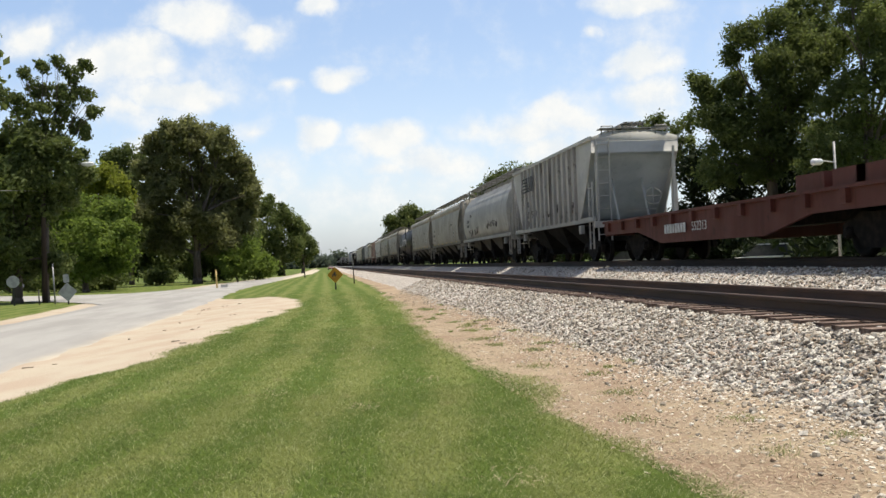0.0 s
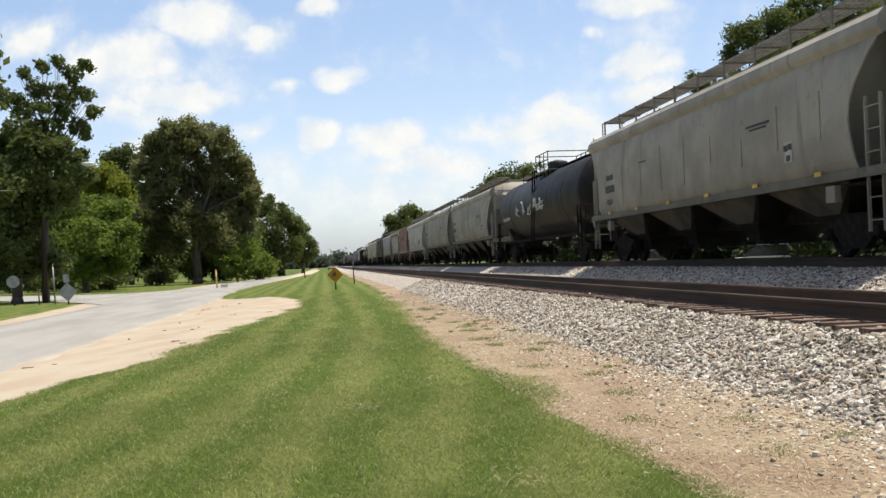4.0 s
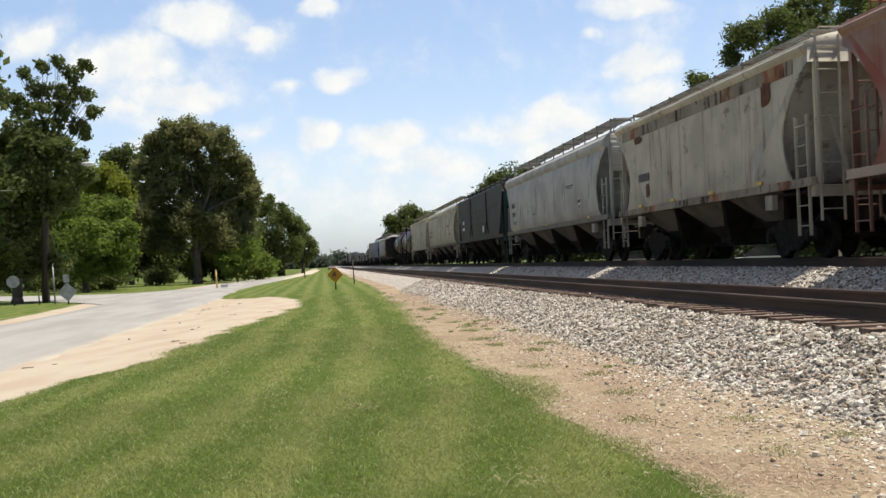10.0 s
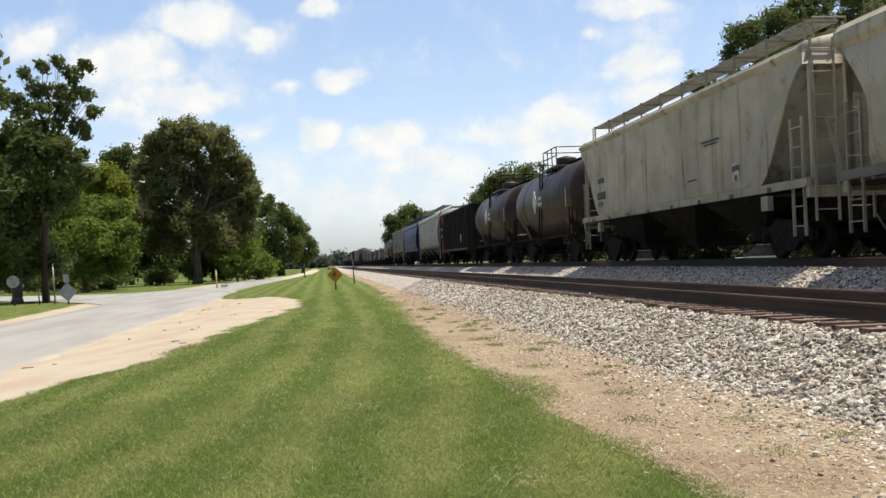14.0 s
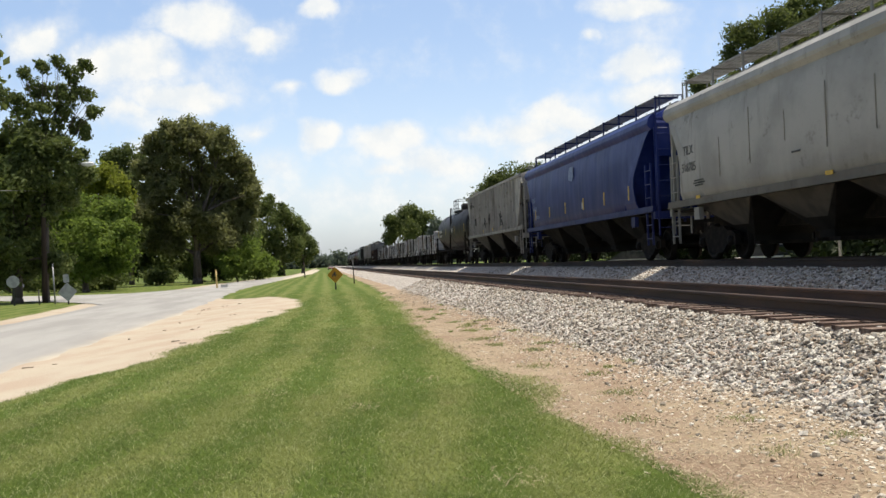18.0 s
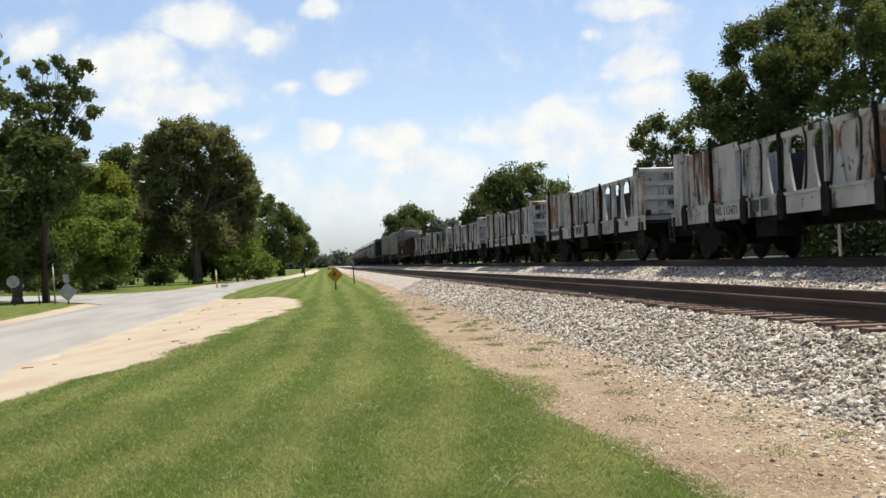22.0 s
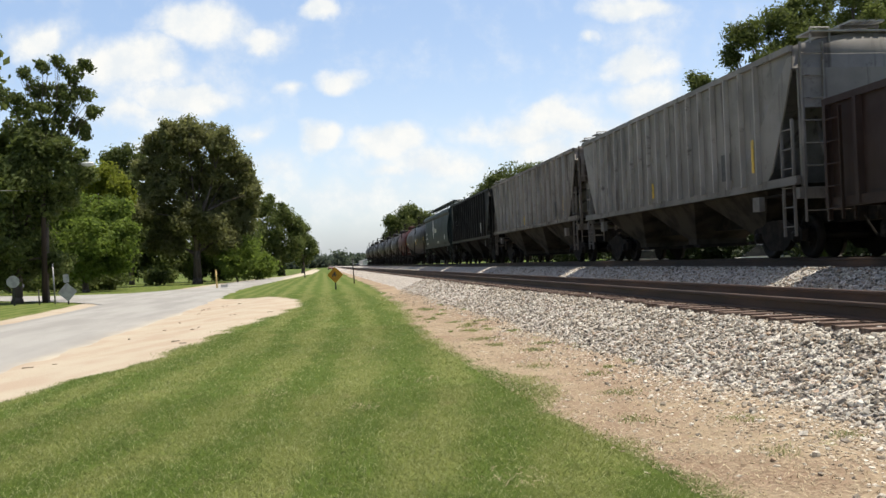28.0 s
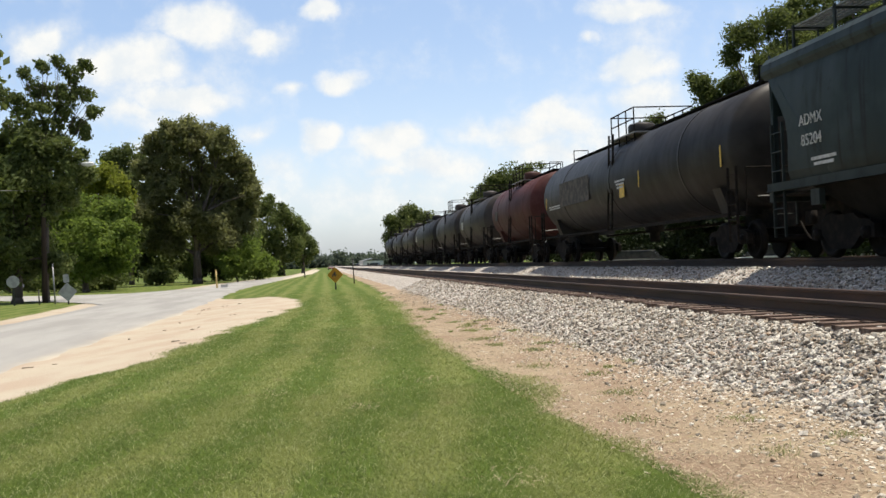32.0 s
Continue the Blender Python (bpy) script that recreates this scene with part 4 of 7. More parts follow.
def mailbox():
    x, y, z = px_at(395, 92)
    t = thing("mailbox", "small white box standing by the driveway", "mailbox", pose(x, y, z))
    bm = bmesh.new()
    box(bm, -0.3, 0.3, -0.2, 0.2, 0.02, 0.3)
    bmesh.ops.bevel(bm, geom=bm.edges[:], offset=0.03, segments=2, affect="EDGES")
    part("box", bm, M["white_paint"], t)
    bm = bmesh.new()
    box(bm, -0.32, 0.32, -0.22, 0.22, 0.3, 0.36)
    part("lid", bm, M["white_paint"], t)


mailbox()


def utility_pole():
    x, y, z = px_at(77, 66)
    t = thing("utility_pole", "dark creosoted timber utility pole with a street lamp arm", "utility pole", pose(x, y, z, 0, 0.8, 0))
    bm = bmesh.new()
    tube(bm, (0, 0, -0.3), (0, 0, 9.2), 0.19, 0.13, 14)
    part("shaft", bm, M["pole_wood"], t)
    bm = bmesh.new()
    pipe(bm, [(0, 0, 8.2), (1.2, 0, 8.75), (2.5, 0, 8.95)], 0.04)
    arm = part("lamp_arm", bm, M["galv"], t)
    bm = bmesh.new()
    loft(bm, [[(2.4 + dx, w * math.cos(a) * 0.2, 8.93 + w * (0.12 * math.sin(a) if math.sin(a) > 0 else 0.2 * math.sin(a))) for a in [2 * math.pi * i / 12 for i in range(12)]] for dx, w in ((0, 0.3), (0.1, 0.8), (0.5, 1.0), (0.75, 0.7), (0.82, 0.2))], True, True)
    part("lamp_head", bm, M["lamp_glass"], arm, "pale street lamp head")
    bm = bmesh.new()
    pts = [(0.0 - 16 * k / 8, -30 * k / 8, 7.2 - 1.0 * math.sin(math.pi * k / 8) * 0.6) for k in range(9)]
    pipe(bm, pts, 0.018)
    part("wire", bm, M["galv"], t)
    bm = bmesh.new()
    for zz in (7.2, 8.2):
        turned(bm, (0, -0.16, zz), (0, -1, 0), [(0, 0.05), (0.06, 0.06), (0.1, 0.03)], 10)
    part("insulator", bm, M["galv"], t)


utility_pole()


def yard_lamp():
    t = thing("lamp_post", "slender white lamp post behind the railway", "lamp post", pose(14.9, 27.0, 0.1, 0, -1.0, 0))
    bm = bmesh.new()
    tube(bm, (0, 0, -0.3), (0, 0, 4.35), 0.05, 0.035, 10)
    part("shaft", bm, M["galv"], t)
    bm = bmesh.new()
    pipe(bm, [(0, 0, 3.75), (-0.35, 0, 3.8)], 0.02)
    arm = part("lamp_arm", bm, M["white_paint"], t)
    bm = bmesh.new()
    turned(bm, (-0.38, 0, 3.78), (-1, 0, 0), [(0, 0.05), (0.05, 0.09), (0.3, 0.1), (0.36, 0.04)], 12)
    part("lamp_head", bm, M["lamp_glass"], arm)


yard_lamp()


def parked_vehicle(label, px, dist, paint, turn, kind="car"):
    x, y, z = px_at(px, dist)
    t = thing("parked_car", label, "car", pose(x, y, z, 0, 0, turn), "parked cars")
    L, W = (4.5, 1.75)
    low = [(-L / 2, 0.35), (-L / 2, 0.75), (-L / 2 + 0.15, 0.92), (-0.9, 1.0), (1.0, 1.0), (L / 2 - 0.2, 0.9), (L / 2, 0.7), (L / 2, 0.35)]
    top = [(-1.9, 0.98), (-1.3, 1.48), (0.6, 1.52), (1.35, 0.98)] if kind == "car" else [(-2.1, 0.98), (-1.9, 1.75), (0.7, 1.78), (1.3, 0.98)]
    bm = bmesh.new()
    loft(bm, [[(yy, xx, zz) for xx, zz in low] for yy in (-W / 2, -W / 2 + 0.06, W / 2 - 0.06, W / 2)])
    bmesh.ops.bevel(bm, geom=[e for e in bm.edges if e.is_boundary or e.calc_face_angle(0) > 0.6], offset=0.05, segments=2, affect="EDGES")
    part("body", bm, paint, t)
    bm = bmesh.new()
    loft(bm, [[(yy, xx, zz) for xx, zz in top] for yy in (-W / 2 + 0.12, W / 2 - 0.12)])
    part("cabin", bm, M["glass"], t, "dark glazed cabin")
    bm = bmesh.new()
    box(bm, -W / 2 + 0.16, W / 2 - 0.16, top[1][0], top[2][0], top[1][1] + 0.005, top[2][1] + 0.03)
    part("roof", bm, paint, t)
    for sx in (-1, 1):
        for yy in (-1.35, 1.35):
            bm = bmesh.new()
            turned(bm, (0, 0, 0), (1, 0, 0), [(-0.1, 0.26), (-0.08, 0.33), (0.08, 0.33), (0.1, 0.26)], 20)
            w = part("wheel", bm, M["tyre"], t, m=pose(sx * (W / 2 - 0.1), yy, 0.33))
            bm = bmesh.new()
            turned(bm, (0, 0, 0), (1, 0, 0), [(-0.11, 0.1), (-0.105, 0.2), (0.105, 0.2), (0.11, 0.1)], 14)
            part("rim", bm, M["galv"], w)
        bm = bmesh.new()
        box(bm, sx * 0.6 - 0.18, sx * 0.6 + 0.18, L / 2 - 0.03, L / 2 + 0.02, 0.62, 0.76)
        part("headlight", bm, M["lamp_glass"], t)
    return t


M["car_white"] = surf("white_car_paint", (0.72, 0.72, 0.71), (0.66, 0.66, 0.65), 2, 0.3, 0, 0)
M["car_silver"] = surf("silver_car_paint", (0.36, 0.37, 0.38), (0.3, 0.31, 0.32), 2, 0.3, 0.5, 0)
M["car_red"] = surf("dark_red_car_paint", (0.15, 0.02, 0.02), (0.12, 0.02, 0.02), 2, 0.3, 0, 0)
parked_vehicle("white car parked beyond the railway", 1365, 43, M["car_white"], 70)
parked_vehicle("white car parked beyond the railway", 1530, 36, M["car_white"], 80)
parked_vehicle("silver car parked beyond the railway", 1120, 62, M["car_silver"], 60)
parked_vehicle("silver car parked beyond the railway", 1430, 46, M["car_silver"], 75)
parked_vehicle("white van parked far beyond the railway", 628, 330, M["car_white"], 20, "van")
parked_vehicle("white van parked far along the street", 660, 330, M["car_white"], 60, "van")
parked_vehicle("dark red car standing far down the road", 584, 360, M["car_red"], 5)


def shed(label, px, dist, w, d, h, turn):
    x, y, z = px_at(px, dist)
    t = thing("building", label, "building", pose(x, y, z, 0, 0, turn), "buildings")
    bm = bmesh.new()
    for a in ((-w / 2, w / 2, -d / 2, -d / 2 + 0.2), (-w / 2, w / 2, d / 2 - 0.2, d / 2), (-w / 2, -w / 2 + 0.2, -d / 2 + 0.2, d / 2 - 0.2), (w / 2 - 0.2, w / 2, -d / 2 + 0.2, d / 2 - 0.2)):
        box(bm, *a, -0.2, h)
    wall = part("wall", bm, M["tin"], t, "white metal siding")
    bm = bmesh.new()
    loft(bm, [[(-w / 2 - 0.3, yy, h - 0.05), (0, yy, h + 0.9), (w / 2 + 0.3, yy, h - 0.05), (w / 2 + 0.3, yy, h + 0.05), (0, yy, h + 1.05), (-w / 2 - 0.3, yy, h + 0.05)] for yy in (-d / 2 - 0.3, d / 2 + 0.3)])
    part("roof", bm, M["galv"], t)
    n = max(1, int(w / 3.2))
    for k in range(n):
        xx = -w / 2 + (k + 0.5) * w / n
        bm = bmesh.new()
        box(bm, xx - 0.5, xx + 0.5, -d / 2 - 0.03, -d / 2 + 0.01, 1.0, 2.0)
        win = part("window", bm, M["glass"], t)
        bm = bmesh.new()
        for a in ((-0.56, 0.56, 0.94, 1.0), (-0.56, 0.56, 2.0, 2.06), (-0.56, -0.5, 1.0, 2.0), (0.5, 0.56, 1.0, 2.0)):
            box(bm, xx + a[0], xx + a[1], -d / 2 - 0.06, -d / 2 - 0.031, a[2], a[3])
        part("frame", bm, M["white_paint"], win)
    return t


shed("low white building far down the line", 656, 420, 9, 8, 2.8, 10)


# ---- grass blades ----
def blade_mesh(name, spots, label, rng, lean_by):
    """Curved grass blades, joined: spots are rows of x, y, height, half width."""
    n = len(spots)
    z = np.array([ground_z(px, py) for px, py in spots[:, :2]])
    h = spots[:, 2] * rng.uniform(0.5, 1.3, n)
    a = rng.uniform(0, 6.283, n)
    side = np.stack([np.cos(a), np.sin(a), np.zeros(n)], 1) * spots[:, 3:4]
    lean = rng.normal(0, lean_by, (n, 2)) * h[:, None]
    root = np.stack([spots[:, 0], spots[:, 1], z - 0.004], 1)
    mid = root + np.stack([lean[:, 0] * 0.35, lean[:, 1] * 0.35, h * 0.6], 1)
    tip = root + np.stack([lean[:, 0], lean[:, 1], h], 1)
    verts = np.stack([root - side, root + side, mid - side * 0.7, mid + side * 0.7, tip], 1).reshape(-1, 3)
    k = np.arange(n) * 5
    faces = np.concatenate([np.stack([k, k + 1, k + 3], 1), np.stack([k, k + 3, k + 2], 1), np.stack([k + 2, k + 3, k + 4], 1)])
    me = bpy.data.meshes.new(name)
    me.from_pydata(verts.tolist(), [], faces.tolist())
    att = me.attributes.new("mow", "FLOAT", "POINT")
    att.data.foreach_set("value", np.repeat(mower_line(spots[:, 0], spots[:, 1]), 5))
    me.materials.append(M["blades"])
    return tagged(new(name, me), label, "grass", kind="stuff")


def blade_mat():
    m, nt, nn, l, bs = nodes_of("grass_blades")
    geo = nn.new("ShaderNodeNewGeometry")
    r = geo.outputs["Random Per Island"]
    col = turf_colour(nt, 0.66)
    col = mixrgb(nt, math_node(nt, "MULTIPLY", ramp(nt, r, 0.72, 1.0), 0.85), col, (0.44, 0.46, 0.25))
    col = mixrgb(nt, math_node(nt, "MULTIPLY", ramp(nt, r, 0.5, 0.0), 0.5), col, (0.055, 0.10, 0.016))
    l.new(col, bs.inputs["Base Color"])
    # soft shading, as of a closed sward
    geo2 = nn.new("ShaderNodeVectorMath")
    geo2.operation = "MULTIPLY_ADD"
    l.new(geo.outputs["Normal"], geo2.inputs[0])
    geo2.inputs[1].default_value, geo2.inputs[2].default_value = (0.3, 0.3, 0.3), (0, 0, 0.8)
    unit = nn.new("ShaderNodeVectorMath")
    unit.operation = "NORMALIZE"
    l.new(geo2.outputs[0], unit.inputs[0])
    l.new(unit.outputs[0], bs.inputs["Normal"])
    bs.inputs["Roughness"].default_value = 0.6
    bs.inputs["Specular IOR Level"].default_value = 0.2
    thru = nn.new("ShaderNodeBsdfTranslucent")
    l.new(mixrgb(nt, 0.35, col, (0.34, 0.40, 0.13)), thru.inputs["Color"])
    mix = nn.new("ShaderNodeMixShader")
    mix.inputs[0].default_value = 0.5
    l.new(bs.outputs[0], mix.inputs[1])
    l.new(thru.outputs[0], mix.inputs[2])
    out = [q for q in nn if q.type == "OUTPUT_MATERIAL"][0]
    l.new(mix.outputs[0], out.inputs["Surface"])
    return m


M["blades"] = blade_mat()


def lawn_blades():
    rng = np.random.default_rng(12)
    zones = ((3.0, 6.0, 100000, 0.032, 0.0019), (6.0, 11.0, 100000, 0.031, 0.0028), (11.0, 22.0, 70000, 0.027, 0.005), (22.0, 60.0, 42000, 0.024, 0.011))
    out = []
    for y0, y1, n, h, w in zones:
        y = rng.uniform(y0, y1, n)
        tan = np.tan(np.radians(-24.2 + 6.93 - 1.5))
        lobe = np.interp(y, [a for a, _ in LOBE], [b for _, b in LOBE])
        grav = np.interp(y, [a for a, _ in GRAVEL], [b for _, b in GRAVEL])
        xl = np.maximum(tan * y - 0.6, lobe - 0.6)
        x = xl + (grav + 0.7 - xl) * rng.random(n)
        wob = np.array([edge_wobble(a, b) for a, b in zip(x, y)])
        d = np.minimum(x - lobe, grav - x) + wob
        keep = (d + rng.normal(0, 0.09, n) > 0.0) & (rng.random(n) < np.clip((60 - y) / 34, 0, 1))
        out.append(np.stack([x, y, np.full(n, h), np.full(n, w)], 1)[keep])
    blade_mesh("grass", np.concatenate(out), "short mown lawn grass with pale mower passes", rng, 1.25)
    # weedy tufts on the bare soil
    out = []
    tufts = [(2.75, 17.2, 0.3), (2.9, 9.6, 0.22), (3.3, 7.6, 0.16), (2.65, 12.5, 0.25), (3.6, 6.6, 0.12), (3.1, 14.5, 0.2)]
    tufts += [(rng.uniform(2.3, 4.2), rng.uniform(6, 32), rng.uniform(0.04, 0.2)) for _ in range(34)]
    for cx, cy, r in tufts:
        n = int(900 * r + 40)
        x, y = cx + rng.normal(0, r * 0.5, n), cy + rng.normal(0, r * 0.7, n)
        out.append(np.stack([x, y, np.full(n, 0.035), np.full(n, 0.0012 + 0.0002 * cy)], 1))
    blade_mesh("weed_tufts", np.concatenate(out), "sparse green weed tufts on bare soil", rng, 0.8)


lawn_blades()


def straw():
    """Dead grass slivers on the bare soil by the ballast."""
    rng = np.random.default_rng(31)
    n = 62000
    y = 4 + 40 * rng.random(n) ** 1.9
    g = np.interp(y, [a for a, _ in GRAVEL], [b for _, b in GRAVEL])
    x = g - 0.2 + np.abs(rng.normal(0, 0.9, n))
    ok = x < 4.3
    x, y = x[ok], y[ok]
    n = len(x)
    z = np.array([ground_z(a, b) for a, b in zip(x, y)]) + rng.uniform(0.002, 0.012, n)
    a = rng.uniform(0, 6.283, n)
    ln, w = rng.uniform(0.008, 0.03, n), rng.uniform(0.001, 0.0028, n)
    u = np.stack([np.cos(a) * ln, np.sin(a) * ln, rng.normal(0, 0.25, n) * ln], 1)
    v = np.stack([-np.sin(a) * w, np.cos(a) * w, np.zeros(n)], 1)
    c = np.stack([x, y, z], 1)
    # dry thatch left in small patches on the lawn
    for k, (px, py, r) in enumerate(((487, 695, 0.26), (640, 636, 0.7), (646, 712, 0.2), (744, 666, 0.28), (915, 838, 0.2), (640, 618, 0.6))):
        d = sighted(px, py, 10.0) - EYE
        mid = EYE + d * (-1.36 / d.z)
        pick = np.arange(k * 110, k * 110 + 110)
        c[pick] = np.stack([mid.x + rng.normal(0, r * 0.5, 110), mid.y + rng.normal(0, r * 0.9, 110), ground_z(mid.x, mid.y) + rng.uniform(0.01, 0.026, 110)], 1)
    verts = np.stack([c - u - v, c - u + v, c + u + v, c + u - v], 1).reshape(-1, 3)
    k = np.arange(n) * 4
    me = bpy.data.meshes.new("straw")
    me.from_pydata(verts.tolist(), [], np.stack([k, k + 1, k + 2, k + 3], 1).tolist())
    m, nt, nn, l, bs = nodes_of("dead_grass")
    geo = nn.new("ShaderNodeNewGeometry")
    l.new(mixrgb(nt, geo.outputs["Random Per Island"], (0.16, 0.10, 0.055), (0.58, 0.49, 0.33)), bs.inputs["Base Color"])
    bs.inputs["Roughness"].default_value = 0.8
    me.materials.append(m)
    tagged(new("straw", me), "dead straw scattered over bare soil", "straw", kind="stuff")


straw()


def road_litter():
    """Bark, twigs and broken asphalt along the road's edge and over the sandy ground."""
    rng = random.Random(64)
    bm = bmesh.new()
    for k in range(20):
        y = 11 + 38 * rng.random() ** 0.8
        if k % 2:
            x = lerp_table(ROAD_R, y) + rng.gauss(0.35, 0.35)
        else:
            x = rng.uniform(lerp_table(ROAD_R, y), lerp_table(LOBE, y) - 0.3)
        ln, w, a = rng.uniform(0.02, 0.11), rng.uniform(0.008, 0.022), rng.gauss(0.1, 0.5)
        z = ground_z(x, y) + 0.012
        u, v = (math.cos(a) * ln, math.sin(a) * ln), (-math.sin(a) * w, math.cos(a) * w)
        ring = [(x + su * u[0] + sv * v[0], y + su * u[1] + sv * v[1]) for su, sv in ((-1, -1), (-0.3, -1.4), (1, -0.6), (0.8, 1), (-0.4, 1.3))]
        loft(bm, [[(px, py, zz) for px, py in ring] for zz in (z - 0.02, z + rng.uniform(0.002, 0.01))])
    me = bpy.data.meshes.new("road_litter")
    bm.to_mesh(me)
    bm.free()
    me.materials.append(surf("bark_and_asphalt_scraps", (0.27, 0.22, 0.165), (0.36, 0.3, 0.23), 9, 0.9))
    tagged(new("road_litter", me), "dark bark scraps and broken asphalt along the road edge", "litter", kind="stuff")


road_litter()


def dead_leaf():
    x, y = at_view(1462, 8.4) - 0.33, 8.4
    t = thing("dead_leaf", "curled brown dead leaf on the gravelly soil", "leaf", pose(x, y, ground_z(x, y) + 0.03, 10, 0, 40))
    bm = bmesh.new()
    rows = []
    for i in range(7):
        u = i / 6
        w = 0.045 * math.sin(math.pi * (0.08 + 0.88 * u))
        rows.append([(0.13 * (u - 0.5), -w, 0.03 * math.sin(3 * u) + 0.02), (0.13 * (u - 0.5), 0, 0.03 * math.sin(3 * u)), (0.13 * (u - 0.5), w, 0.03 * math.sin(3 * u) + 0.03)])
    loft(bm, rows, False, True, False)
    part("blade", bm, surf("brown_leaf", (0.16, 0.06, 0.03), (0.1, 0.04, 0.02), 20, 0.7), t)
    bm = bmesh.new()
    tube(bm, (0.065, 0, 0.005), (0.11, 0.01, 0.02), 0.003, 0.002, 5)
    part("stalk", bm, M["bark"], t)


dead_leaf()


# ---- the train ----
TRAIN = []      # (car, place of its middle at the start)
WHEELSETS = []  # one list for each of the two axles of a truck


def wheelset_mesh(bm):
    tube(bm, (-0.95, 0, 0), (0.95, 0, 0), 0.085, seg=10)
    for s in (-1, 1):
        turned(bm, (s * 0.755 - s * 0.07, 0, 0), (s, 0, 0), [(-0.035, 0.44), (0.0, 0.475), (0.03, 0.45), (0.1, 0.445), (0.105, 0.36), (0.07, 0.33), (0.05, 0.18), (0.11, 0.12), (0.14, 0.12)], 28)
        for k in range(3):
            a = k * 2.094
            tube(bm, (s * 0.8, 0.2 * math.cos(a), 0.2 * math.sin(a)), (s * 0.83, 0.2 * math.cos(a), 0.2 * math.sin(a)), 0.035, seg=6)


def side_frame_mesh(bm):
    prof = [(-1.12, 0.36), (-1.12, 0.6), (-0.98, 0.68), (-0.62, 0.72), (-0.45, 0.82), (0.45, 0.82), (0.62, 0.72), (0.98, 0.68), (1.12, 0.6), (1.12, 0.36),
            (0.98, 0.36), (0.95, 0.5), (0.75, 0.48), (0.45, 0.24), (0.3, 0.17), (-0.3, 0.17), (-0.45, 0.24), (-0.75, 0.48), (-0.95, 0.5), (-0.98, 0.36)]
    loft(bm, [[(x, y, z) for y, z in prof] for x in (-0.07, 0.07)])
    for y in (-0.87, 0.87):
        box(bm, -0.1, 0.1, y - 0.13, y + 0.13, 0.36, 0.56)


def spring_mesh(bm):
    for y in (-0.17, 0.0, 0.17):
        turned(bm, (0, y, 0.27), (0, 0, 1), [(0.03 * i, 0.07 if i % 2 else 0.055) for i in range(9)], 10)


def truck(parent, y):
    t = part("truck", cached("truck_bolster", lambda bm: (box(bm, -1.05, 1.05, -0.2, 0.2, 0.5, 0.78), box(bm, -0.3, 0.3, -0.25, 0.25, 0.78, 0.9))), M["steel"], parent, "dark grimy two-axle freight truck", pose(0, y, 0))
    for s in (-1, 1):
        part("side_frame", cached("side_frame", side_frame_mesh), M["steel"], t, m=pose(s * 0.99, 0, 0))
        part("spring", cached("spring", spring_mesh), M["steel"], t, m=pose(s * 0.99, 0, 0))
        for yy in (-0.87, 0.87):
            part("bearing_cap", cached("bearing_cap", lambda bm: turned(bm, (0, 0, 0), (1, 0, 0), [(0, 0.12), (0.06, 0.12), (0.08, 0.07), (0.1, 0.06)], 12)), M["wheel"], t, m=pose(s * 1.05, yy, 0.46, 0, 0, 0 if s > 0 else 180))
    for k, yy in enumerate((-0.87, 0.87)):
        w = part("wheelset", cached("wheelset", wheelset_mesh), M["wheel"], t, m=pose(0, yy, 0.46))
        WHEELSETS.append((w, yy))
    return t


def coupler_mesh(bm):
    box(bm, -0.1, 0.1, -0.75, 0.05, 0.78, 0.98)
    box(bm, -0.17, 0.17, 0.05, 0.3, 0.72, 1.02)
    box(bm, -0.17, -0.06, 0.3, 0.48, 0.74, 1.0)
    tube(bm, (0.12, 0.36, 0.72), (0.12, 0.36, 1.02), 0.07)


def air_hose(bm):
    pts = [(0.3, 0.1, 0.8), (0.32, 0.3, 0.62), (0.3, 0.5, 0.42), (0.24, 0.62, 0.4)]
    pipe(bm, pts, 0.025)


def ladder_mesh(bm, h, w=0.46, n=8):
    for s in (-1, 1):
        box(bm, s * w / 2 - 0.016, s * w / 2 + 0.016, -0.028, 0.028, 0, h)
    for i in range(n):
        z = h * (i + 0.5) / n
        tube(bm, (-w / 2, -0.02, z), (w / 2, -0.02, z), 0.013, seg=6)


def ladder(car, h, m, material, label="", w=0.46, n=8):
    return part("ladder", cached(("ladder", round(h, 2), w, n), lambda bm: ladder_mesh(bm, h, w, n)), material, car, label, m)


def grab_iron(car, m, material, w=0.45):
    def build(bm):
        pipe(bm, [(-w / 2, 0.0, 0), (-w / 2, -0.07, 0), (w / 2, -0.07, 0), (w / 2, 0.0, 0)], 0.014)
    return part("grab_iron", cached(("grab_iron", w), build), material, car, "", m)


def running_gear(car, L, inset=1.95, reach=0.0):
    for s in (-1, 1):
        truck(car, s * (L / 2 - inset))
        flip = pose(0, s * (L / 2 + 0.12 + reach), 0, 0, 0, 0 if s > 0 else 180)
        part("coupler", cached("coupler", coupler_mesh), M["steel"], car, m=flip)
        part("air_hose", cached("air_hose", air_hose), M["steel"], car, m=flip)


def width_at(prof, z):
    for (z0, w0), (z1, w1) in zip(prof, prof[1:]):
        if z <= z1:
            k = (z - z0) / (z1 - z0)
            return w0 + (w1 - w0) * max(0, k)
    return prof[-1][1]


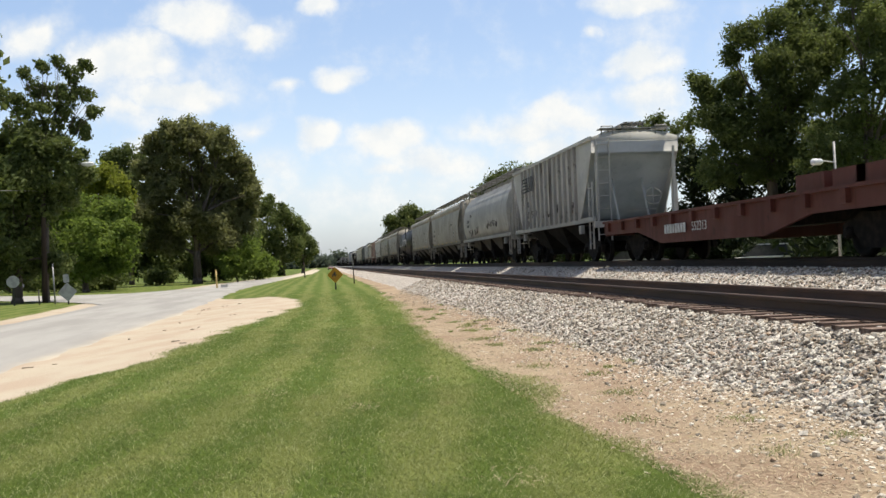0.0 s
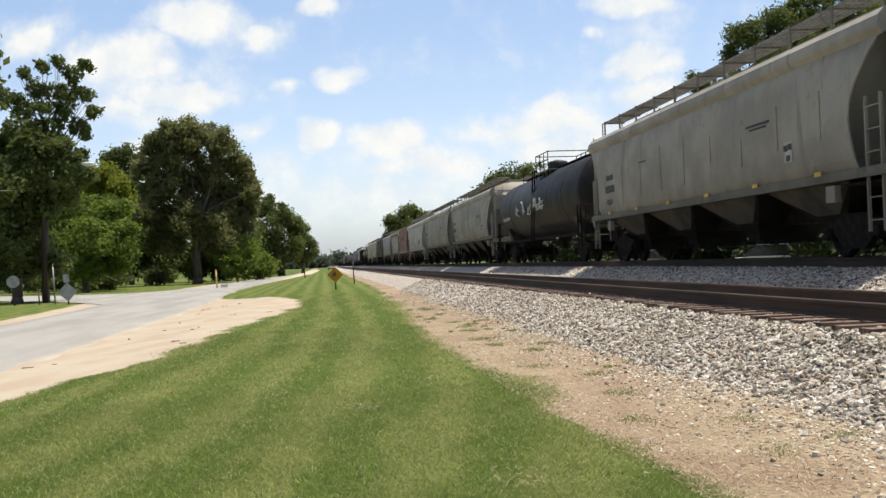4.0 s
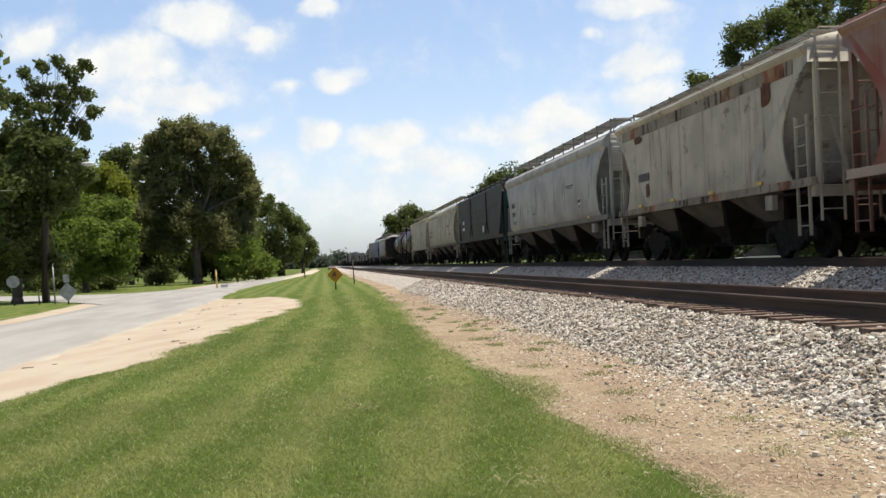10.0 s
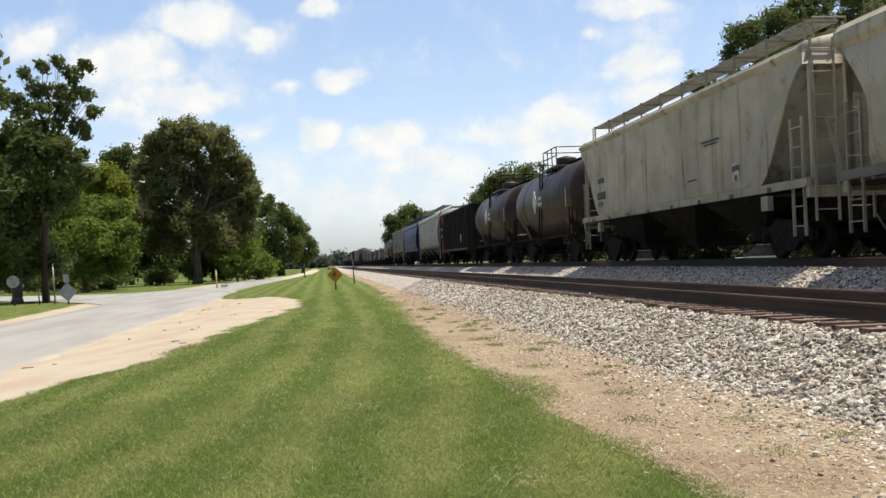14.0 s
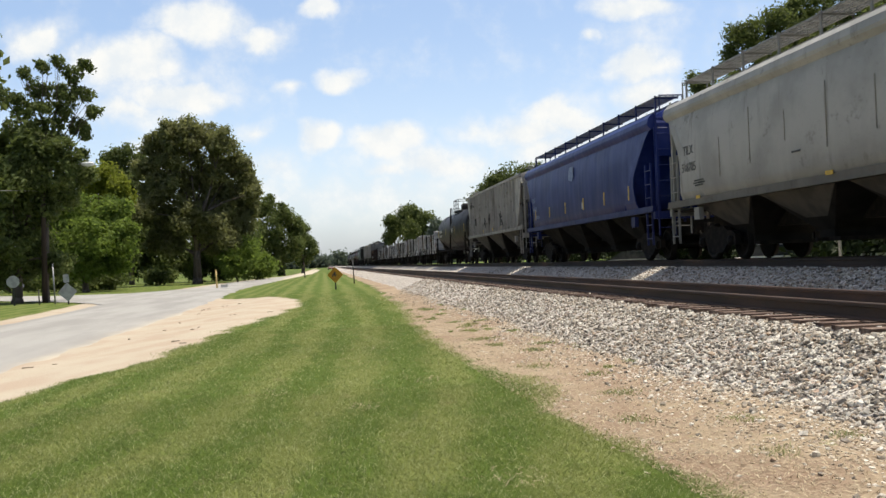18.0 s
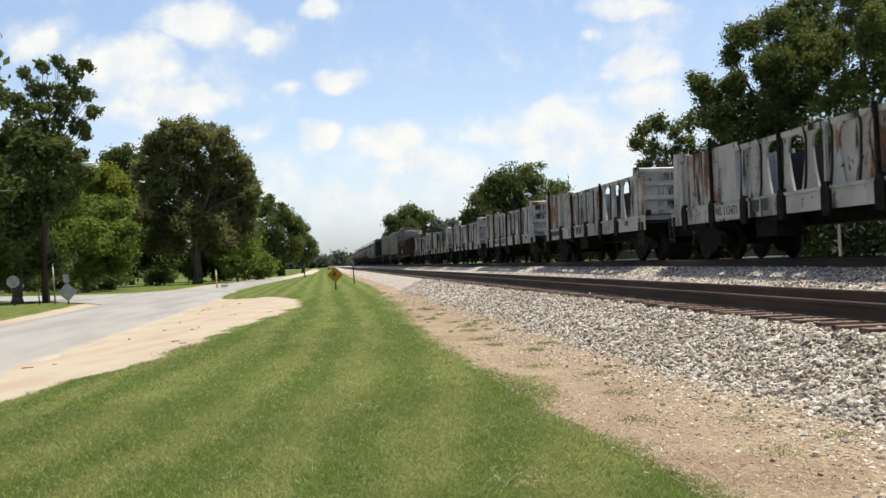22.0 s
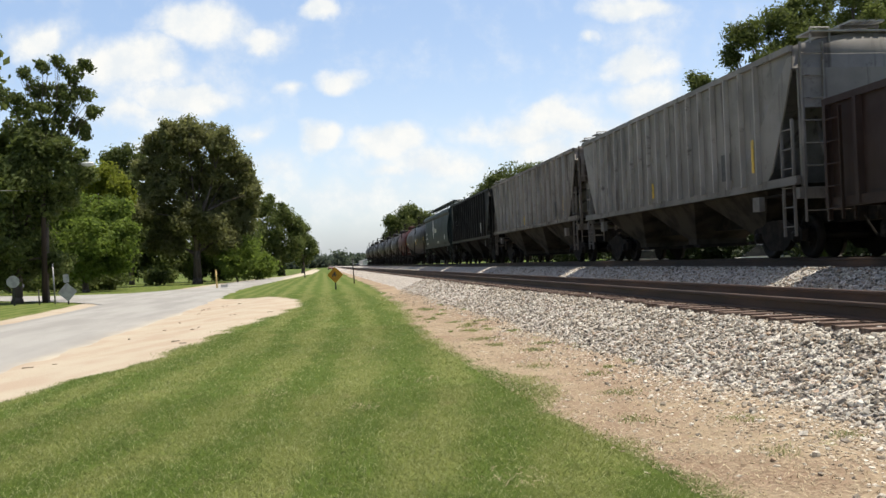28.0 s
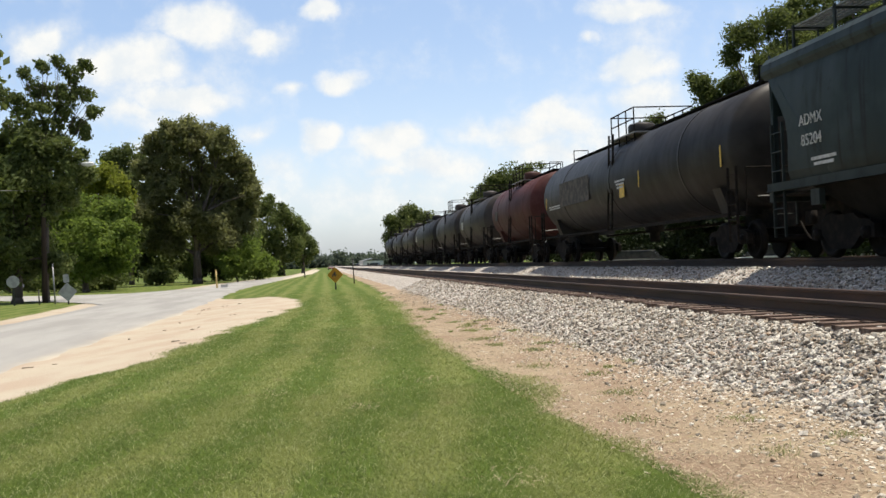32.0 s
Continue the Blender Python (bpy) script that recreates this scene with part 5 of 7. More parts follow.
CURVED = [(1.18, 1.47), (1.3, 1.52), (1.8, 1.575), (2.4, 1.6), (3.0, 1.6), (3.5, 1.56), (3.85, 1.47), (4.08, 1.33), (4.24, 1.1), (4.34, 0.8), (4.4, 0.4)]
ROUND = [(1.25, 1.2), (1.5, 1.38), (1.9, 1.52), (2.5, 1.6), (3.0, 1.58), (3.5, 1.45), (3.9, 1.2), (4.15, 0.95), (4.3, 0.7), (4.38, 0.4), (4.42, 0.2)]
FLATSIDE = [(1.25, 1.53), (1.6, 1.53), (2.4, 1.53), (3.2, 1.53), (4.0, 1.53), (4.12, 1.53), (4.16, 1.45), (4.25, 1.1), (4.33, 0.7), (4.38, 0.4), (4.4, 0.2)]
CUT = {"notch": [(0.1, 4.0), (0.2, 3.85), (0.65, 3.3), (1.1, 2.7), (1.2, 2.4), (1.08, 1.95), (0.85, 1.5), (0.75, 1.2)],
       "angular": [(0, 4.0), (0.06, 3.8), (0.5, 3.35), (1.05, 2.85), (1.5, 2.45), (1.56, 2.3), (1.5, 1.9), (1.4, 1.2)],
       "curved": [(0, 4.0), (0.06, 3.8), (0.4, 3.45), (0.8, 3.05), (1.05, 2.65), (1.08, 2.3), (1.0, 1.9), (0.93, 1.2)],
       "open": [(0, 4.0), (0.03, 3.8), (0.4, 3.25), (0.8, 2.7), (1.2, 2.15), (1.6, 1.6), (1.8, 1.38), (1.85, 1.36)],
       "flat": [(0, 3.95), (0.03, 3.8), (0.35, 3.1), (0.7, 2.45), (1.05, 1.8), (1.3, 1.3), (1.32, 1.26), (1.34, 1.25)],
       "tri": [(0, 4.0), (0.15, 3.9), (0.5, 3.3), (0.9, 2.6), (1.3, 1.9), (1.6, 1.4), (1.7, 1.22), (1.72, 1.2)]}


def low_profile(prof, zs):
    return [(max(z, zs + 0.03 * k) if z < 2.3 else z, w) for k, (z, w) in enumerate(prof)]


def hopper_body(bm, L, prof, cut, top=0.0, zs=1.4):
    """The shell: full section in the middle, floor rising along a slope sheet to each end."""
    prof = low_profile(prof, zs)
    deep = 0.6 if cut == "disc" else 0.0
    rise = [(0.0, 3.98), (0.02, 3.72), (0.25, 3.62), (0.8, 3.1), (1.4, 2.6), (2.0, 2.1), (2.5, zs + 0.12), (2.62, zs)]
    if deep:
        rise = [(0.6 + 0.1 * k, zs) for k in range(8)]
    stations = [(-L / 2 + e, max(zb, zs)) for e, zb in rise]
    stations += [(y, zs) for y in (-L / 4, 0, L / 4)]
    stations += [(-y, zb) for y, zb in stations[len(rise) - 1::-1]]
    rings = []
    for y, zb in stations:
        left = []
        for z, w in prof:
            zz = max(z, zb)
            left.append((-width_at(prof, zz), y, zz + (top if zz > 3.9 else 0)))
        rings.append(left + [(-x, yy, z) for x, yy, z in left[::-1]])
    loft(bm, rings)
    for f in bm.faces:
        f.smooth = True


def side_wing(bm, prof, cut, top, zs):
    """The side sheet's end beyond the slope sheet, cut back in a curve; y counts inwards from the car's end."""
    prof = low_profile(prof, zs)
    table = [(max(zb, zs), e * (1.22 if cut == "tri" else 1.0)) for e, zb in CUT[cut]][::-1]
    zl = [zs + (3.95 - zs) * k / 10 for k in range(11)]
    rows = []
    for z in zl:
        e = table[-1][1]
        for (z0, e0), (z1, e1) in zip(table, table[1:]):
            if z0 <= z <= z1 and z1 > z0:
                e = e0 + (e1 - e0) * (z - z0) / (z1 - z0)
                break
        if z <= table[0][0] + 1e-6:
            e = table[0][1]
        w = width_at(prof, z)
        inner = 2.75 - 2.6 * (z - zs) / (3.95 - zs) + 0.05
        zz = z + (top if z > 3.9 else 0)
        rows.append([(-w - 0.004, e, zz), (-w - 0.004, max(e + 0.02, inner), zz), (-w + 0.03, max(e + 0.02, inner), zz), (-w + 0.03, e, zz)])
    loft(bm, rows)


def bay_mesh(bm, w, wide=1.42, deep=0.42, top=1.45):
    z0 = deep
    loft(bm, [[(-wide, -w / 2, top), (wide, -w / 2, top), (wide, w / 2, top), (-wide, w / 2, top)],
              [(-0.7, -0.3, z0 + 0.14), (0.7, -0.3, z0 + 0.14), (0.7, 0.3, z0 + 0.14), (-0.7, 0.3, z0 + 0.14)],
              [(-0.7, -0.3, z0), (0.7, -0.3, z0), (0.7, 0.3, z0), (-0.7, 0.3, z0)]])


def text_on(car, words, size, m, material, name="lettering"):
    cu = bpy.data.curves.new(name, "FONT")
    cu.body, cu.size, cu.align_x, cu.align_y, cu.extrude = words, size, "CENTER", "CENTER", 0.004
    tmp = bpy.data.objects.new(name, cu)
    scene.collection.objects.link(tmp)
    me = bpy.data.meshes.new_from_object(tmp.evaluated_get(bpy.context.evaluated_depsgraph_get()))
    bpy.data.objects.remove(tmp)
    return part(name, me, material, car, "painted lettering", m)


def on_side(y, z, x=-1.56, lean=0.0):
    """A pose for flat marks on the side that faces the road."""
    return pose(x, y, z, 90 + lean, 0, -90)


def bars_on(car, y, z, rows, material, x=-1.6, lean=0.0, name="stencil"):
    def build(bm):
        zz = 0
        for w, h in rows:
            box(bm, -w / 2, w / 2, zz - h, zz, -0.002, 0.006)
            zz -= h * 1.7
    bm = bmesh.new()
    build(bm)
    return part(name, bm, material, car, "small stencilled data block", on_side(y, z, x, lean))


def mark(car, y, z, w, h, material, x, lean=0.0, name="reflector", label=""):
    return part(name, cached((name, round(w, 2), round(h, 2)), lambda bm: box(bm, -w / 2, w / 2, -h / 2, h / 2, -0.003, 0.006)), material, car, label, on_side(y, z, x, lean))


def hopper(c0, c1, label, paint, kind="curved", ribs=0, bays=4, roof=None, ladders=None, end_paint=None, walkway=True, posts=True, top=0.0, ends_in=0.62, zs=1.48, bay=None, sill=None, rib_paint=None):
    """A covered hopper between the couplings at c0 and c1 along the train."""
    L = abs(c1 - c0) - 2 * ends_in
    car = thing("hopper_car", label, "rail car", pose(FAR, (c0 + c1) / 2, Z_FAR), "freight cars of the train")
    TRAIN.append((car, (c0 + c1) / 2))
    cut = {"curved": "curved", "angular": "angular", "round": "disc", "tri": "tri", "notch": "notch", "open": "open"}.get(kind, "flat")
    short = kind == "notch"
    kind = {"angular": "curved", "notch": "tri"}.get(kind, kind)
    prof = {"curved": CURVED, "round": ROUND}.get(kind, FLATSIDE)
    ladders = ladders or paint
    part("body", cached(("hopper_body", round(L, 1), kind, top, zs), lambda bm: hopper_body(bm, L, prof, cut, top, zs)), paint, car)
    if cut != "disc":
        for s in (-1, 1):
            for q in (-1, 1):
                m = pose(0, q * L / 2, 0) @ Matrix.Diagonal((-s, -q, 1, 1))
                part("side_sheet_end", cached(("side_wing", cut, top, zs), lambda bm: side_wing(bm, prof, cut, top, zs)), paint, car, m=m)
    running_gear(car, L)
    side = L / 2 - {"open": 1.85, "disc": 0.6, "curved": 1.1, "angular": 1.45, "flat": 1.32, "tri": 1.7, "notch": 1.2}[cut]
    # sills along both sides and the end platforms
    for s in (-1, 1):
        part("side_sill", cached(("side_sill", round(L, 1), zs), lambda bm: (box(bm, -0.05, 0.05, -L / 2, L / 2, zs - 0.1, zs + 0.07), box(bm, -0.08, 0.05, -L / 2, L / 2, zs - 0.1, zs - 0.07))), sill or paint, car, m=pose(s * 1.5, 0, 0, 0, 0, 0 if s < 0 else 180))
        at_end = pose(0, s * (L / 2 - 0.06), 0, 0, 0, 0 if s > 0 else 180)
        part("end_sill", cached("end_sill", lambda bm: box(bm, -1.5, 1.5, -0.08, 0.08, 1.18, 1.4)), end_paint or paint, car, m=at_end)
        part("end_platform", cached("end_platform", lambda bm: box(bm, -1.45, 1.45, -1.5, -0.08, 1.28, 1.32)), M["steel"], car, m=at_end)
        part("stub_sill", cached("stub_sill", lambda bm: box(bm, -0.3, 0.3, -2.6, 0.06, 0.72, 1.28)), M["steel"], car, m=at_end)
        if cut in ("curved", "angular", "flat"):
            part("end_sheet", cached(("end_sheet", kind), lambda bm: loft(bm, [[(-1.42, y, 2.95), (1.42, y, 2.95), (1.44, y, 3.9), (1.1, y, 4.15), (-1.1, y, 4.15), (-1.44, y, 3.9)] for y in (0.0, 0.03)])), end_paint or paint, car, m=pose(0, s * (L / 2 - 0.05), 0, 0, 0, 0 if s > 0 else 180))
        if kind in ("curved", "tri"):
            low = 3.68 if kind == "curved" else 3.86
            part("eave", cached(("eave", round(L, 1), kind), lambda bm: loft(bm, [[(0.03, y, low), (-0.055, y, low + 0.1), (-0.07, y, low + 0.17), (-0.035, y, 3.99 if kind == "curved" else 4.06), (0.075, y, 4.115), (0.21, y, 4.14), (0.21, y, 3.8)] for y in (-L / 2 + 0.02, L / 2 - 0.02)])), paint, car, m=pose(s * 1.545, 0, 0, 0, 0, 0 if s < 0 else 180))
        for q in (-1, 1):
            part("jacking_pad", cached("jacking_pad", lambda bm: box(bm, -0.06, 0.06, -0.16, 0.16, 1.02, 1.32)), paint, car, m=pose(q * 1.46, s * (L / 2 - 1.9), 0))
            if posts:
                part("corner_post", cached(("corner_post", kind), lambda bm: box(bm, -0.05, 0.05, -0.04, 0.04, 1.3, 4.02)), end_paint or paint, car, m=pose(q * 1.36, s * (L / 2 - 0.05), 0))
        # end ladder by the road side, side ladder beside it, hand rails
        ladder(car, 3.5, pose(-1.15 * (1 if s > 0 else 1), s * (L / 2 + 0.02), 0.72, 0, 0, 0 if s < 0 else 180), ladders)
        ladder(car, 2.3, pose(-1.5, s * (L / 2 - 0.42), 0.45, 0, 0, -90), ladders, n=6)
        ladder(car, 2.3, pose(1.5, s * (L / 2 - 0.42), 0.45, 0, 0, 90), ladders, n=6)
        grab_iron(car, pose(0.2, s * (L / 2 + 0.03), 1.75, 0, 0, 0 if s < 0 else 180), ladders, 0.9)
        for xx in (-0.55, 0.55):
            part("end_strut", cached("end_strut", lambda bm: tube(bm, (0, 0, 1.1), (0, -0.9, 3.0), 0.045)), end_paint or paint, car, m=pose(xx, s * (L / 2 - 0.2), 0, 0, 0, 0 if s > 0 else 180))
    part("brake_wheel", cached("brake_wheel", lambda bm: (bmesh.ops.create_circle(bm, radius=0.02, segments=6), pipe(bm, [(0.28 * math.cos(i * math.pi / 8), 0, 0.28 * math.sin(i * math.pi / 8)) for i in range(17)], 0.02), pipe(bm, [(-0.28, 0, 0), (0.28, 0, 0)], 0.015), pipe(bm, [(0, 0, -0.28), (0, 0, 0.28)], 0.015))), ladders, car, m=pose(0.55, -L / 2 - 0.12, 2.2))
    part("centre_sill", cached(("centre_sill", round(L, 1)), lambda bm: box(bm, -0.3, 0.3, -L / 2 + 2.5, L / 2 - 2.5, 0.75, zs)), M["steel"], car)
    # discharge bays: shade put into their colour, near-side sheets painted lighter
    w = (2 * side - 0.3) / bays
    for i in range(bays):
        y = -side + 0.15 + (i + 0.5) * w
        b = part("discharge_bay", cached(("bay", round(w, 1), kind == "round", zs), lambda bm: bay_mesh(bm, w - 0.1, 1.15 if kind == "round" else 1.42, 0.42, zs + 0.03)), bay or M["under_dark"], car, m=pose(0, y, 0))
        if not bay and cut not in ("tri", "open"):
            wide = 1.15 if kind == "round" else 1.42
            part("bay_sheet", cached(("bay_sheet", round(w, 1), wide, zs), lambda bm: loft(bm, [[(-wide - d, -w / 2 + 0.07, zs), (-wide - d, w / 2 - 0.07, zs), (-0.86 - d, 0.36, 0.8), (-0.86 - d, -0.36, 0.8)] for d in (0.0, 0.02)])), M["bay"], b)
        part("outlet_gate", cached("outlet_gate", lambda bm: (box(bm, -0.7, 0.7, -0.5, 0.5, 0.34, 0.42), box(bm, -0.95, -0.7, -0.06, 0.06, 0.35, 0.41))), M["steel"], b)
    # ribs on the sides
    for i in range(ribs):
        y = -side + 0.25 + i * (2 * side - 0.5) / (ribs - 1)
        for s in (-1, 1):
            part("side_rib", cached(("side_rib", top, zs), lambda bm: loft(bm, [[(0, -0.04, z), (-0.11, -0.026, z), (-0.11, 0.026, z), (0, 0.04, z)] for z in (zs + 0.03, 4.05 + top)])), rib_paint or paint, car, m=pose(s * 1.528, y, 0, 0, 0, 0 if s < 0 else 180))
    if ribs:
        for s in (-1, 1):
            part("top_rail", cached(("top_rail", round(L, 1), top), lambda bm: box(bm, -0.07, 0.03, -L / 2, L / 2, 4.04 + top, 4.16 + top)), paint, car, m=pose(s * 1.53, 0, 0, 0, 0, 0 if s < 0 else 180))
    # roof walkways and hatches
    zr = 4.42 + top
    for i in range(bays * 2 if kind != "curved" else 5):
        n = bays * 2 if kind != "curved" else 5
        y = -L / 2 + 1.2 + (i + 0.5) * (L - 2.4) / n
        part("roof_hatch", cached(("roof_hatch", kind == "curved", round(L / n, 1)), lambda bm: box(bm, -0.3, 0.3, -(L / n) * 0.46, (L / n) * 0.46, -0.06, 0.22)), roof or paint, car, m=pose(0, y, zr))
    if walkway:
        for s in (-1, 1):
            def boards(bm):
                for k in range(6):
                    box(bm, -0.33 + k * 0.12, -0.33 + k * 0.12 + 0.06, -L / 2 + 0.55, L / 2 - 0.55, 0, 0.035)
                n = int(L / 0.18)
                for k in range(n + 1):
                    y = -L / 2 + 0.55 + k * (L - 1.1) / n
                    box(bm, -0.33, 0.33, y - 0.012, y + 0.012, 0.002, 0.03)
            wk = part("walkway", cached(("walkway", round(L, 1)), boards), roof or M["grate"], car, "steel grating roof walkway", pose(s * 0.8, 0, zr + (0.03 if kind == "flat" else 0.0 if short else 0.24)))
            n = max(4, int(L / 1.7))
            for k in range(n + 1):
                y = -L / 2 + 0.6 + k * (L - 1.2) / n
                part("bracket", cached("bracket", lambda bm: (box(bm, -0.37, -0.33, -0.03, 0.03, -0.57, 0.05), box(bm, -0.37, 0.33, -0.025, 0.025, -0.035, 0.0))), ladders, wk, m=pose(0, y, 0, 0, 0, 0 if s < 0 else 180))
            for q in (-1, 1):
                part("end_loop", cached("end_loop", lambda bm: pipe(bm, [(-0.34, 0, -0.5), (-0.34, 0, 0.02), (0.34, 0, 0.02), (0.34, 0, -0.4)], 0.02)), ladders, wk, m=pose(0, q * (L / 2 - 0.3), 0, 0, 0, 0 if s < 0 else 180))
    else:
        wk = part("walkway", cached(("centre_walkway", round(L, 1)), lambda bm: [box(bm, -0.36 + k * 0.19, -0.36 + k * 0.19 + 0.13, -L / 2 - 0.12, L / 2 + 0.12, 0, 0.04) for k in range(4)]), roof or M["grate"], car, "steel grating roof walkway", pose(0, 0, zr + 0.16))
        for k in range(9):
            part("bracket", cached("centre_bracket", lambda bm: (box(bm, -0.4, 0.4, -0.03, 0.03, -0.05, 0.0), box(bm, -0.38, -0.34, -0.03, 0.03, -0.2, 0.0), box(bm, 0.34, 0.38, -0.03, 0.03, -0.2, 0.0))), ladders, wk, m=pose(0, -L / 2 + 0.2 + k * (L - 0.4) / 8, 0))
        for q in (-1, 1):
            part("end_crosswalk", cached("end_crosswalk", lambda bm: (box(bm, -1.2, 1.2, -0.3, 0.25, 0.0, 0.035), pipe(bm, [(-1.15, -0.2, -0.2), (-1.15, -0.2, 0.1), (-0.75, -0.2, 0.1), (-0.75, -0.2, -0.2)], 0.02), pipe(bm, [(1.15, -0.2, -0.2), (1.15, -0.2, 0.1), (0.75, -0.2, 0.1), (0.75, -0.2, -0.2)], 0.02))), roof or M["grate"], car, "", pose(0, q * (L / 2 - 0.2), zr - 0.02))
    part("brake_reservoir", cached("brake_reservoir", lambda bm: turned(bm, (0, 0, 0), (0, 1, 0), [(-0.5, 0.05), (-0.45, 0.2), (0.45, 0.2), (0.5, 0.05)], 14)), M["steel"], car, m=pose(0.5, -L / 2 + 0.9, 1.35))
    return car, L


def tank(c0, c1, label, paint, r=1.48, zc=2.62, band=None, dome=0.45, platform=True, rail_h=0.7, ends_in=0.7, seams=3):
    L = abs(c1 - c0) - 2 * ends_in
    car = thing("tank_car", label, "rail car", pose(FAR, (c0 + c1) / 2, Z_FAR), "freight cars of the train")
    TRAIN.append((car, (c0 + c1) / 2))
    H = L / 2 - 0.35
    prof = [(-H, 0.02)] + [(-H + dome * (1 - math.cos(a)), r * math.sin(a)) for a in (0.4, 0.75, 1.05, 1.3, 1.5708)]
    prof += [(-y, rr) for y, rr in prof[::-1]]
    part("tank", cached(("tank_shell", round(L, 1), r, zc), lambda bm: turned(bm, (0, 0, zc), (0, 1, 0), prof, 40)), paint, car)
    for i in range(seams):
        y = -H + dome + (i + 0.5) * (2 * H - 2 * dome) / seams
        part("weld_band", cached(("weld_band", r, zc), lambda bm: turned(bm, (0, 0, zc), (0, 1, 0), [(-0.05, r + 0.003), (-0.045, r + 0.012), (0.045, r + 0.012), (0.05, r + 0.003)], 40)), band or paint, car, m=pose(0, y, 0))
    running_gear(car, L)
    for s in (-1, 1):
        flip = pose(0, s * L / 2, 0, 0, 0, 0 if s > 0 else 180)
        part("stub_sill", cached("stub_sill", lambda bm: (box(bm, -0.28, 0.28, -3.2, 0.05, 0.74, 1.1), box(bm, -1.4, 1.4, -0.14, 0.0, 0.95, 1.12), box(bm, -1.35, 1.35, -1.1, -0.14, 1.05, 1.09))), M["steel"], car, m=flip)
        part("saddle", cached(("saddle", zc), lambda bm: loft(bm, [[(-1.3, -0.25, 1.72), (-1.05, -0.25, 1.05), (1.05, -0.25, 1.05), (1.3, -0.25, 1.72)], [(-1.3, 0.25, 1.72), (-1.05, 0.25, 1.05), (1.05, 0.25, 1.05), (1.3, 0.25, 1.72)]])), paint, car, m=pose(0, s * (L / 2 - 1.95), 0))
        part("end_rail", cached("end_rail", lambda bm: pipe(bm, [(-1.4, -0.05, 1.1), (-1.4, -0.05, 2.05), (1.4, -0.05, 2.05), (1.4, -0.05, 1.1)], 0.022)), M["steel"], car, m=flip)
        ladder(car, 1.7, pose(-1.5, s * (L / 2 - 0.55), 0.4, 0, 0, -90), M["steel"], n=5)
        grab_iron(car, pose(-0.9, s * (L / 2 + 0.02), 1.4, 0, 0, 0 if s < 0 else 180), M["white_ladder"], 0.5)
        part("side_sill", cached(("tank_sill", round(L, 1)), lambda bm: box(bm, -0.04, 0.04, -L / 2, L / 2, 1.0, 1.08)), M["steel"], car, m=pose(s * 1.42, 0, 0))
    part("top_walkway", cached(("top_walkway", round(L, 1)), lambda bm: box(bm, -0.22, 0.22, -L / 2 + 1.2, L / 2 - 1.2, 0.0, 0.04)), M["steel"], car, m=pose(0, 0, zc + r + 0.1))
    zt = zc + r
    part("dome", cached("manway_dome", lambda bm: turned(bm, (0, 0, -0.1), (0, 0, 1), [(0, 0.45), (0.5, 0.45), (0.55, 0.4), (0.62, 0.12)], 20)), paint, car, m=pose(0, 0.9, zt))
    if platform:
        part("platform", cached("tank_platform", lambda bm: box(bm, -1.0, 1.0, -1.35, 1.35, 0.02, 0.06)), M["grate"], car, m=pose(0, 0, zt - 0.12))
        post = cached(("railing_post", rail_h), lambda bm: tube(bm, (0, 0, -0.55), (0, 0, rail_h), 0.022, seg=6))
        long_rail = cached("railing_long_rail", lambda bm: tube(bm, (0, -1.2, 0), (0, 1.2, 0), 0.022, seg=6))
        end_rail = cached("railing_end_rail", lambda bm: tube(bm, (-0.95, 0, 0), (0.95, 0, 0), 0.022, seg=6))
        for x in (-0.95, 0.95):
            for y in (-1.2, -0.4, 0.4, 1.2):
                part("railing_post", post, M["steel"], car, m=pose(x, y, zt))
            for z in (rail_h * 0.5, rail_h):
                part("railing_rail", long_rail, M["steel"], car, m=pose(x, 0, zt + z))
        for y in (-1.2, 1.2):
            part("railing_rail", end_rail, M["steel"], car, m=pose(0, y, zt + rail_h))
        ladder(car, 3.1, pose(-1.5, 0.0, 1.0, -3, 0, -90), M["steel"], n=9)
    for s in (-1, 1):
        part("roof_grab", cached("roof_grab", lambda bm: pipe(bm, [(-0.3, 0, 0), (-0.3, 0, 0.5), (0.3, 0, 0.5), (0.3, 0, 0)], 0.02)), M["steel"], car, m=pose(0, s * (L / 2 - 1.5), zt - 0.03))
    part("outlet", cached("outlet", lambda bm: turned(bm, (0, 0, 0.6), (0, 0, 1), [(0, 0.16), (0.3, 0.16), (0.32, 0.3), (0.6, 0.32)], 16)), M["steel"], car)
    return car, L


